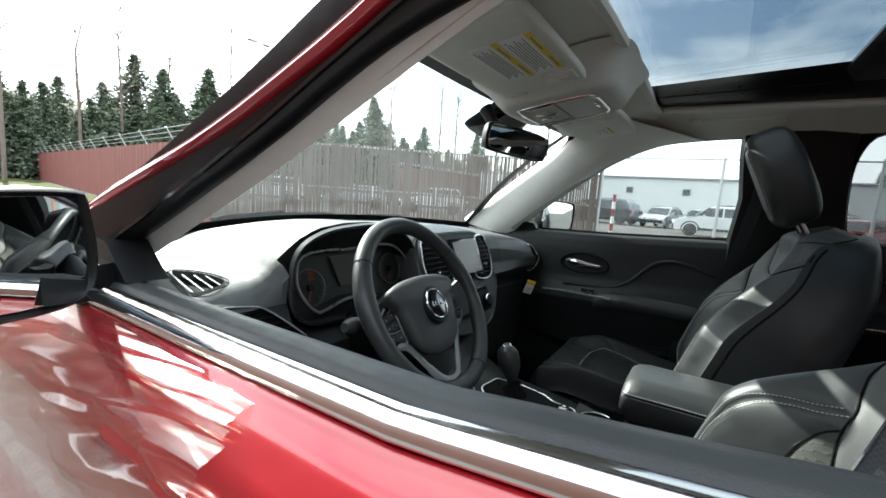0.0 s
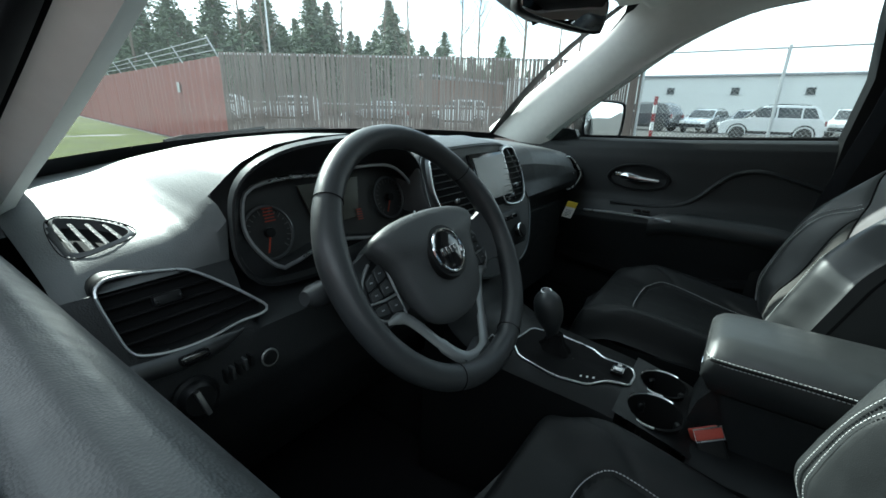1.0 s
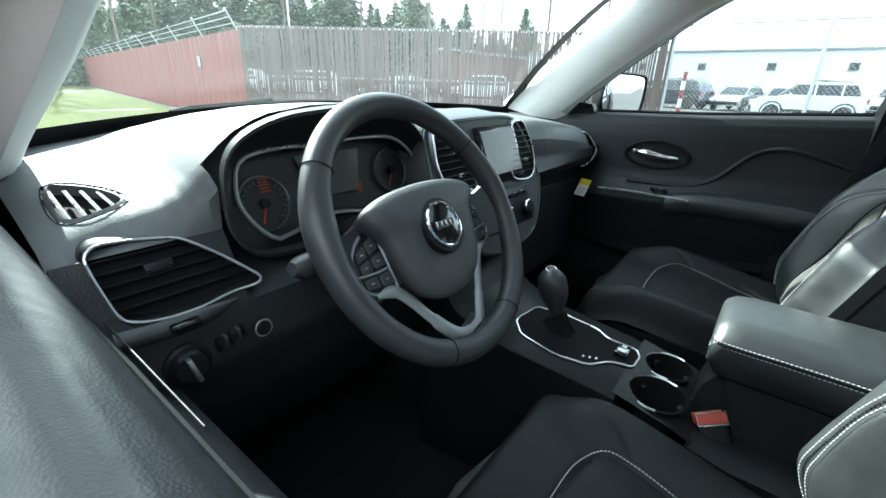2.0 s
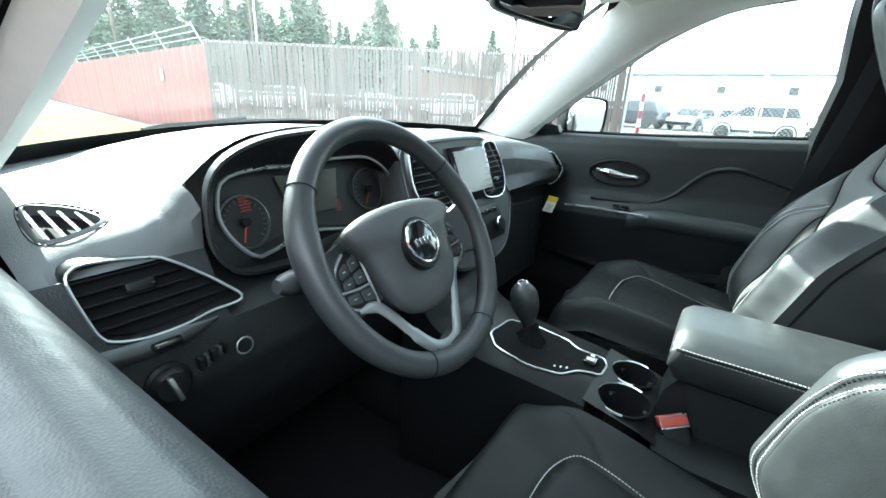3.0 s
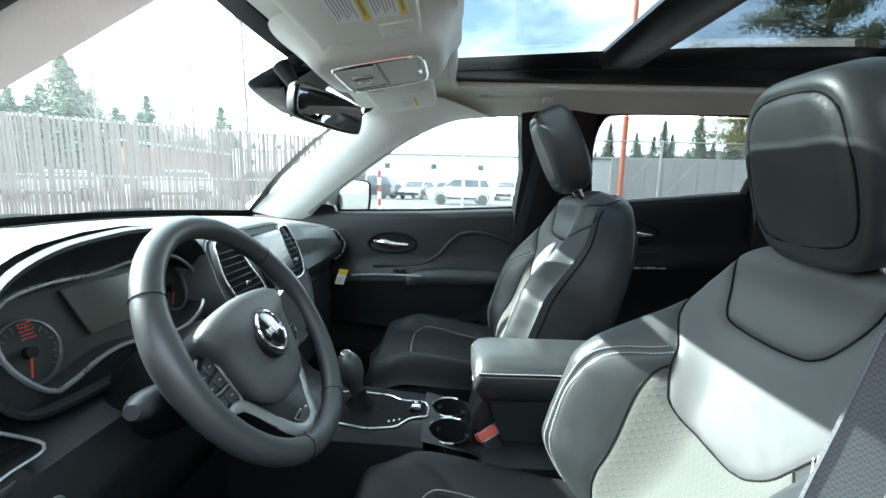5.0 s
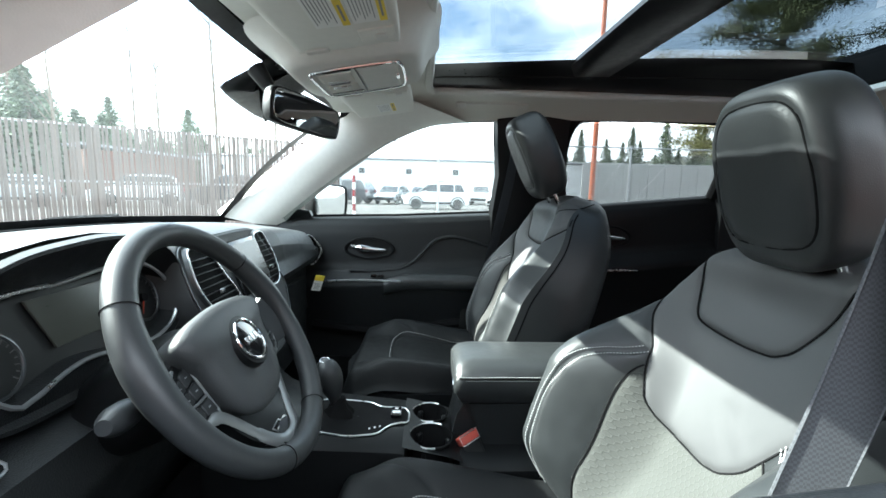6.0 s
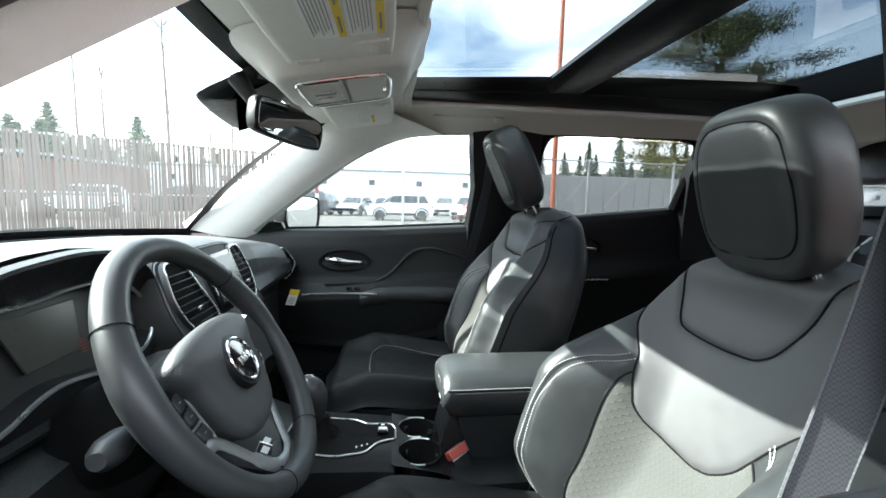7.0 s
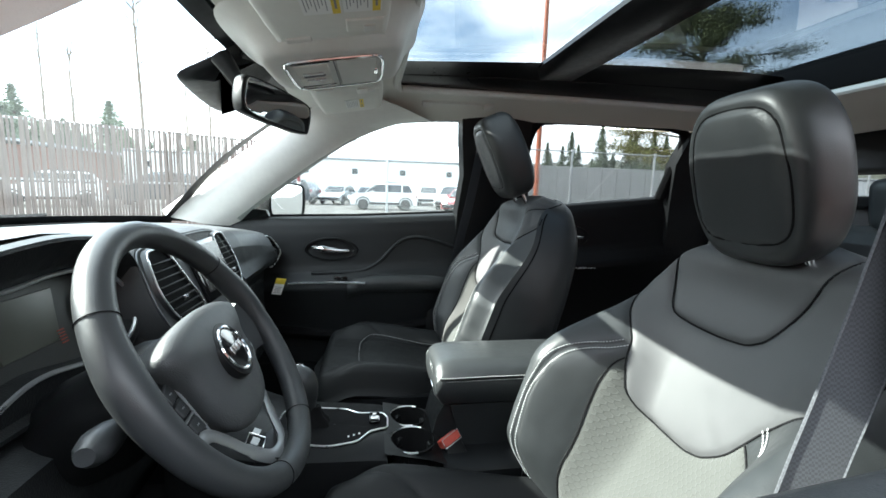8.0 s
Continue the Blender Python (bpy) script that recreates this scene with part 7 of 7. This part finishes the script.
# parked cars
def parked_car(paint, label, L_=4.25, H_=1.68, hood=0.95, pickup=False):
    c = thing("parked_car", (0, 0, 0), label, "car", "cars parked in the lot")
    W_ = 0.88
    side = [(-L_ / 2, 0.42), (-L_ / 2 + 0.05, 0.75), (-L_ / 2 + 0.12, hood + 0.05), (-L_ / 2 + 0.25, hood + 0.12), (L_ / 2 - 1.25, hood + 0.10), (L_ / 2 - 0.30, hood - 0.02), (L_ / 2 - 0.05, hood - 0.16), (L_ / 2, 0.55), (L_ / 2 - 0.05, 0.32), (-L_ / 2 + 0.05, 0.32)]
    rings = [[(x * W_, y * (1 - 0.03 * abs(x) ** 4), z + (0.0 if abs(x) < 0.9 else -0.02)) for y, z in side] for x in (-1.0, -0.93, 0, 0.93, 1.0)]
    part("body", loft(rings, True, True), paint, c, "", 35)
    cab = smooth_path([(-L_ / 2 + 0.14, hood + 0.06), (-L_ / 2 + 0.26, hood + 0.32), (-L_ / 2 + 0.48, H_ - 0.08), (-L_ / 2 + 0.85, H_ - 0.01), (-0.35, H_), (L_ / 2 - 1.95, H_ - 0.03), (L_ / 2 - 1.72, H_ - 0.11), (L_ / 2 - 1.30, hood + 0.24), (L_ / 2 - 1.00, hood + 0.05)], 30)

    def in_cab(x, y, z):
        """Sides lean in towards the roof."""
        return (x * (0.84 - 0.16 * max(0.0, (z - hood) / (H_ - hood)) ** 1.3), y, z)

    part("cabin", loft([[in_cab(x, y, z - 0.035 * abs(x) ** 3) for y, z in cab] for x in (-1, -0.86, -0.4, 0.4, 0.86, 1)], True, True), paint, c, "", 40)
    lo_, hi_ = hood + 0.15, H_ - 0.13
    for sx in (-1, 1):
        for y0, y1, l0, l1 in ((-L_ / 2 + 0.36, -L_ / 2 + 0.98, 0.22, 0.0), (-L_ / 2 + 1.05, -L_ / 2 + 1.92, 0.0, 0.0), (-L_ / 2 + 2.0, L_ / 2 - 1.22, 0.0, 0.50)):
            part("window", loft([[tuple(Vector(in_cab(sx * k, y, z)) for y, z in ((y0, lo_), (y1, lo_), (y1 - l1, hi_), (y0 + l0, hi_)))[j] for j in range(4)] for k in (0.985, 1.018)], True, True), M_DGLASS, c)
        part("side_mirror", box_at((sx * 0.93, L_ / 2 - 1.42, hood + 0.17), (0.16, 0.10, 0.13), 0.03), paint, c)
        part("roof_rail", tube([(sx * 0.62, -L_ / 2 + 0.75, H_ - 0.01), (sx * 0.62, -0.3, H_ + 0.04), (sx * 0.62, L_ / 2 - 2.0, H_ - 0.01)], 0.02, 5), M_PLASTIC, c)
    part("windscreen", loft([[in_cab(x, y, z) for y, z in ((L_ / 2 - 1.70, H_ - 0.11), (L_ / 2 - 1.66, H_ - 0.09), (L_ / 2 - 1.06, hood + 0.13), (L_ / 2 - 1.12, hood + 0.10))] for x in (-0.88, 0.88)], True, True), M_DGLASS, c)
    for sx in (-1, 1):
        for y in (-L_ / 2 + 0.80, L_ / 2 - 0.85):
            m = pose(sx * 0.80, y, 0.34, 0, 90, 0)
            w = part("wheel", lathe([(0.20, 0.10), (0.31, 0.10), (0.34, 0.06), (0.34, -0.06), (0.31, -0.10), (0.20, -0.10)], 24, m), M_TYRE, c)
            part("rim", lathe([(0.0, 0.085), (0.05, 0.09), (0.19, 0.07), (0.21, 0.095), (0.21, -0.09), (0.0, -0.085)], 20, m), M_CARS, w)
        part("headlight", box_at((sx * 0.66, L_ / 2 - 0.03, hood - 0.22), (0.30, 0.10, 0.16), 0.03), M_WHITE, c)
        part("tail_light", box_at((sx * 0.74, -L_ / 2 + 0.08, hood - 0.06), (0.14, 0.08, 0.22), 0.02), M_CARR, c)
    for sx in (-1, 1):
        for y in (-L_ / 2 + 0.80, L_ / 2 - 0.85):
            part("wheel_arch", tube([(sx * 0.875, y + 0.41 * math.cos(a_), 0.36 + 0.41 * math.sin(a_)) for a_ in np.linspace(radians(-8), radians(188), 16)], 0.035, 5), M_PLASTIC, c)
        part("side_cladding", box_at((sx * 0.88, 0, 0.40), (0.03, L_ - 2.4, 0.14), 0.01, 1), M_PLASTIC, c)
    part("bumper", join(box_at((0, L_ / 2 - 0.02, 0.46), (1.6, 0.12, 0.22), 0.05), box_at((0, -L_ / 2 + 0.02, 0.46), (1.6, 0.12, 0.22), 0.05)), M_PLASTIC, c)
    return c


kinds = [parked_car(M_CARW, "white compact sport utility car parked in a row"), parked_car(M_CARD, "dark grey pickup-like utility parked in a row", 4.7, 1.80, 1.05),
         parked_car(M_CARS, "silver hatchback parked in a row", 4.1, 1.50, 0.86), parked_car(M_CARR, "maroon sedan parked in a row", 4.3, 1.46, 0.84)]
spots = [(0, 26.2, -0.75, 4), (1, 32.5, 6.2, -20), (2, 33.5, 2.6, 75), (2, 34.5, 0.2, 80), (0, 31.5, -6.6, 70), (0, 28.8, -5.8, 66), (3, 23.6, -5.6, 62), (1, 37.0, -15.6, 70), (2, 36.0, -2.6, 80), (0, 36.5, -5.0, 80),
         (1, 41.0, 9.5, 10), (2, 33.0, 9.4, 75), (0, 22.0, 15.0, 30), (2, 19.0, 19.0, 40), (0, 15.5, 23.0, 40), (1, 26.0, 12.0, 25), (0, 13.0, 27.0, 40)]
done = set()
for kind_, x, y, r in spots:
    m = pose(x, y, 0, 0, 0, r)
    if kind_ not in done:
        kinds[kind_].matrix_basis = m
        done.add(kind_)
    else:
        copy_thing(kinds[kind_], m)


# trees
def clump_mesh(rs, n, spread, size, droop, slim=0.28):
    vs, fs = [], []
    for k in range(n):
        c = rs.normal(0, 1, 3) * np.array(spread)
        d = rs.normal(0, 1, 3)
        d[2] -= droop
        d /= np.linalg.norm(d)
        e = np.cross(d, rs.normal(0, 1, 3))
        e /= np.linalg.norm(e)
        l, w = size * rs.uniform(0.7, 1.4), size * slim
        i = len(vs)
        vs += [tuple(c), tuple(c + d * l * 0.5 + e * w), tuple(c + d * l), tuple(c + d * l * 0.5 - e * w)]
        fs.append((i, i + 1, i + 2, i + 3))
    return vs, fs


def conifer(seed, h):
    rs = np.random.RandomState(seed)
    t = thing("conifer", (0, 0, 0), "dark green conifer standing behind the fence", "tree", "conifers behind the fence")
    part("trunk", tube([(0, 0, 0), (0.1, 0, h * 0.5), (0, 0, h)], [0.22, 0.14, 0.02], 7), M_BARK, t)
    vs, fs = [], []
    z = h * 0.12
    while z < h * 0.98:
        f = 1 - (z / h)
        reach = h * 0.265 * f + 0.02
        for k in range(int(5 + 6 * f)):
            a = rs.uniform(0, 2 * math.pi)
            rl = reach * rs.uniform(0.55, 1.15)
            for s in np.linspace(0.20, 1.0, max(3, int(rl / 0.40))):
                c = np.array([math.cos(a) * rl * s, math.sin(a) * rl * s, z - 0.35 * rl * s * s + rs.normal(0, 0.08)])
                g = clump_mesh(rs, 8, (0.05 + 0.22 * f, 0.05 + 0.22 * f, 0.05 + 0.11 * f), 0.20 + 0.30 * f, 0.5)
                i = len(vs)
                vs += [tuple(np.array(p) + c) for p in g[0]]
                fs += [tuple(q + i for q in f_) for f_ in g[1]]
        z += 0.22 + 0.30 * f
    part("crown", (vs, fs), M_NEEDLE, t, "ragged dark green crown")
    return t


rs = np.random.RandomState(12)
firs = [conifer(1, 13.0), conifer(2, 11.0), conifer(3, 15.0)]
first = set()
for k in range(168):
    a = radians(-18 + 88 * (k / 167) ** 1.15 + rs.uniform(-0.9, 0.9))
    d = rs.uniform(50, 84)
    x, y = d * math.sin(a), d * math.cos(a)
    i = k % 3
    s = 1.28 * rs.uniform(0.6, 1.12) * interp(math.degrees(a), [(-18, 0.22), (-6, 0.27), (1, 0.42), (12, 0.60), (22, 0.64), (30, 0.74), (46, 0.76), (52, 0.70), (58, 0.48), (75, 0.32)])
    m = pose(x, y, 0, 0, 0, rs.uniform(0, 360))
    if i not in first:
        firs[i].matrix_basis = m
        firs[i].scale = (1.9 * s, 1.9 * s, s)
        first.add(i)
    else:
        copy_thing(firs[i], m).scale = (1.9 * s, 1.9 * s, s)


for k in range(26):
    a = radians(101 + 27 * (k / 25) + rs.uniform(-0.5, 0.5))
    d = rs.uniform(72, 86)
    copy_thing(firs[k % 3], pose(d * math.sin(a), d * math.cos(a), 0, 0, 0, rs.uniform(0, 360))).scale = [rs.uniform(0.75, 1.0) * interp(math.degrees(a), [(101, 0.6), (106, 0.85), (127, 1.0)])] * 3


def bare_tree(seed, h):
    rs = np.random.RandomState(seed)
    t = thing("bare_tree", (0, 0, 0), "tall leafless tree with thin limbs", "tree", "bare trees behind the fence")
    part("trunk", tube([(0, 0, 0), (rs.normal(0, 0.15), 0, h * 0.4), (rs.normal(0, 0.3), 0, h * 0.75), (rs.normal(0, 0.4), 0, h)], [0.16, 0.12, 0.07, 0.02], 6), M_BARK, t)
    limbs = []
    for k in range(34):
        z = h * rs.uniform(0.35, 0.97)
        a, l = rs.uniform(0, 6.28), (h - z) * 0.28 + 0.5
        p = np.array([0, 0, z])
        q = p + np.array([math.cos(a) * l * 0.5, math.sin(a) * l * 0.5, l * 0.6])
        e = q + np.array([math.cos(a + 0.4) * l * 0.4, math.sin(a + 0.4) * l * 0.4, l * 0.7])
        limbs.append(tube([p, q, e], [0.035, 0.022, 0.008], 4))
        for j in range(3):
            f = q + (e - q) * rs.uniform(0, 1)
            limbs.append(tube([f, f + rs.normal(0, 0.35, 3) + np.array([0, 0, 0.5])], [0.012, 0.005], 3))
    tagged(part("limb_spray", join(*limbs), M_BARK, t, "thin bare limbs"), kind="stuff")
    return t


bares = [bare_tree(5, 15.0), bare_tree(6, 18.0)]
first = set()
for k in range(20):
    a = radians(-10 + 82 * k / 19 + rs.uniform(-1.5, 1.5))
    d = rs.uniform(40, 56)
    m = pose(d * math.sin(a), d * math.cos(a), 0, 0, 0, rs.uniform(0, 360))
    if k % 2 not in first:
        bares[k % 2].matrix_basis = m
        first.add(k % 2)
    else:
        copy_thing(bares[k % 2], m)

# big pine behind the lot
pine = thing("pine_tree", (34.4, -28.8, 0), "tall spreading pine with yellow-green needles", "tree")
pr = np.random.RandomState(21)
part("trunk", tube([(34.4, -28.8, 0), (34.6, -28.6, 7), (34.3, -28.9, 13), (34.4, -28.8, 18)], [0.45, 0.35, 0.22, 0.08], 9), M_BARK, pine)
vs, fs, limbs = [], [], []
for k in range(62):
    z = pr.uniform(4.0, 19.0)
    a = pr.uniform(0, 2 * math.pi)
    l = (9.2 if z < 8 else 8.4 if z < 13 else 6.8 - 0.8 * (z - 13)) * pr.uniform(0.55, 1.15)
    base_p = np.array([34.4, -28.8, z])
    tip = base_p + np.array([math.cos(a) * l, math.sin(a) * l, 0.8 + pr.normal(0, 0.5)])
    limbs.append(tube([base_p, (base_p + tip) / 2 + np.array([0, 0, 0.3]), tip], [0.10, 0.06, 0.02], 5))
    for s in np.linspace(0.35, 1.0, 7):
        c = base_p + (tip - base_p) * s + pr.normal(0, 0.3, 3)
        g = clump_mesh(pr, 150, (0.58, 0.58, 0.22), 0.30, -0.5, 0.11)
        i = len(vs)
        vs += [tuple(np.array(p) + c) for p in g[0]]
        fs += [tuple(q + i for q in f_) for f_ in g[1]]
tagged(part("limb_spray", join(*limbs), M_BARK, pine), kind="stuff")
part("crown", (vs, fs), M_PINE, pine, "clumped yellow-green crown")

# white canopies and a brown shed beyond the slat fence
M_CANOPY = mat("white_canopy_cloth", (0.80, 0.80, 0.79), 0.7, vary=0.04)
M_GBOARD = mat("grey_boards", (0.33, 0.33, 0.32), 0.8, vary=0.15, big=0.5, island=0.3)
M_SHED = mat("brown_shed_boards", (0.11, 0.050, 0.036), 0.8, vary=0.2, big=0.4)
for k in range(5):
    cx_, cy_ = 33.5 + 4.4 * k, 62.0 - 1.2 * k
    tent = thing("canopy", (cx_, cy_, 0), "white peaked canopy standing beyond the fence", "canopy", "white canopies")
    part("canopy_top", loft([[(cx_ - 2.1 * w, cy_ - 2.1 * w, z), (cx_ + 2.1 * w, cy_ - 2.1 * w, z), (cx_ + 2.1 * w, cy_ + 2.1 * w, z), (cx_ - 2.1 * w, cy_ + 2.1 * w, z)] for w, z in ((1.0, 1.35), (1.0, 1.65), (0.45, 2.0), (0.04, 2.75))], True, True), M_CANOPY, tent, angle=30)
    for sx, sy in ((-1, -1), (1, -1), (1, 1), (-1, 1)):
        part("leg", tube([(cx_ + sx * 2.0, cy_ + sy * 2.0, 0), (cx_ + sx * 2.0, cy_ + sy * 2.0, 1.4)], 0.04, 5), M_GALV, tent)
shed = thing("shed", (39, 25, 0), "brown boarded shed beyond the fence", "shed")
part("wall", box_at((39.5, 26.5, 1.9), (9.0, 3.0, 3.8), 0.02, 1, (0, 0, -32)), M_SHED, shed)
part("roof", box_at((39.5, 26.5, 3.95), (9.6, 3.6, 0.22), 0.03, 1, (0, 3, -32)), M_ROOFM, shed)

grey = tagged(new("wall_side"), "grey boarded yard wall behind the wire fence", "wall", kind="structure")
for k in range(20):
    part("board", box_at((24.0 + 0.02 * (k % 2), -9.6 - 0.5 * k, 1.5), (0.06, 0.485, 3.0), 0.006, 1), M_GBOARD, grey)

# unseen wall, added to cut sky light from the driver's side
tagged(part("blocking_wall_left", box_at((-2.6, -3.0, 1.15), (0.25, 24.0, 2.3), 0.02, 1), M_SHED), "unseen brown board wall added to cut light from the left", "wall", kind="structure")

# distant wooded ridge
def ridge_h(a):
    return interp(math.degrees(a), [(-40, 1.3), (25, 1.3), (45, 1.0), (56, 0.35), (64, 0.12), (96, 0.15), (101, 0.62), (109, 0.80), (125, 0.90), (150, 0.9)])


def ridge_line(a):
    f = ridge_h(a)
    n1, n2, n3 = noise.noise((a * 14, 1, 0)), 0.5 * noise.noise((a * 90, 1, 0)), 0.4 * noise.noise((a * 260, 3, 0))
    return [(88, 0), (92, f * (6.0 + 1.5 * noise.noise((a * 12, 0, 0)) + 0.8 * n2)), (99, f * (9.0 + 2.0 * n1 + 0.9 * n2 + 0.7 * n3)), (118, f * (11.5 + 2.6 * n1 + 0.9 * noise.noise((a * 150, 9, 0)) + 0.9 * noise.noise((a * 400, 7, 0)))), (140, 0)]


tagged(part("ridge", loft([[(d * math.sin(a), d * math.cos(a), z) for d, z in ridge_line(a)] for a in np.linspace(radians(-40), radians(150), 1400)], False, False), M_HILL), "distant brown-green wooded ridge", "hill", kind="structure")
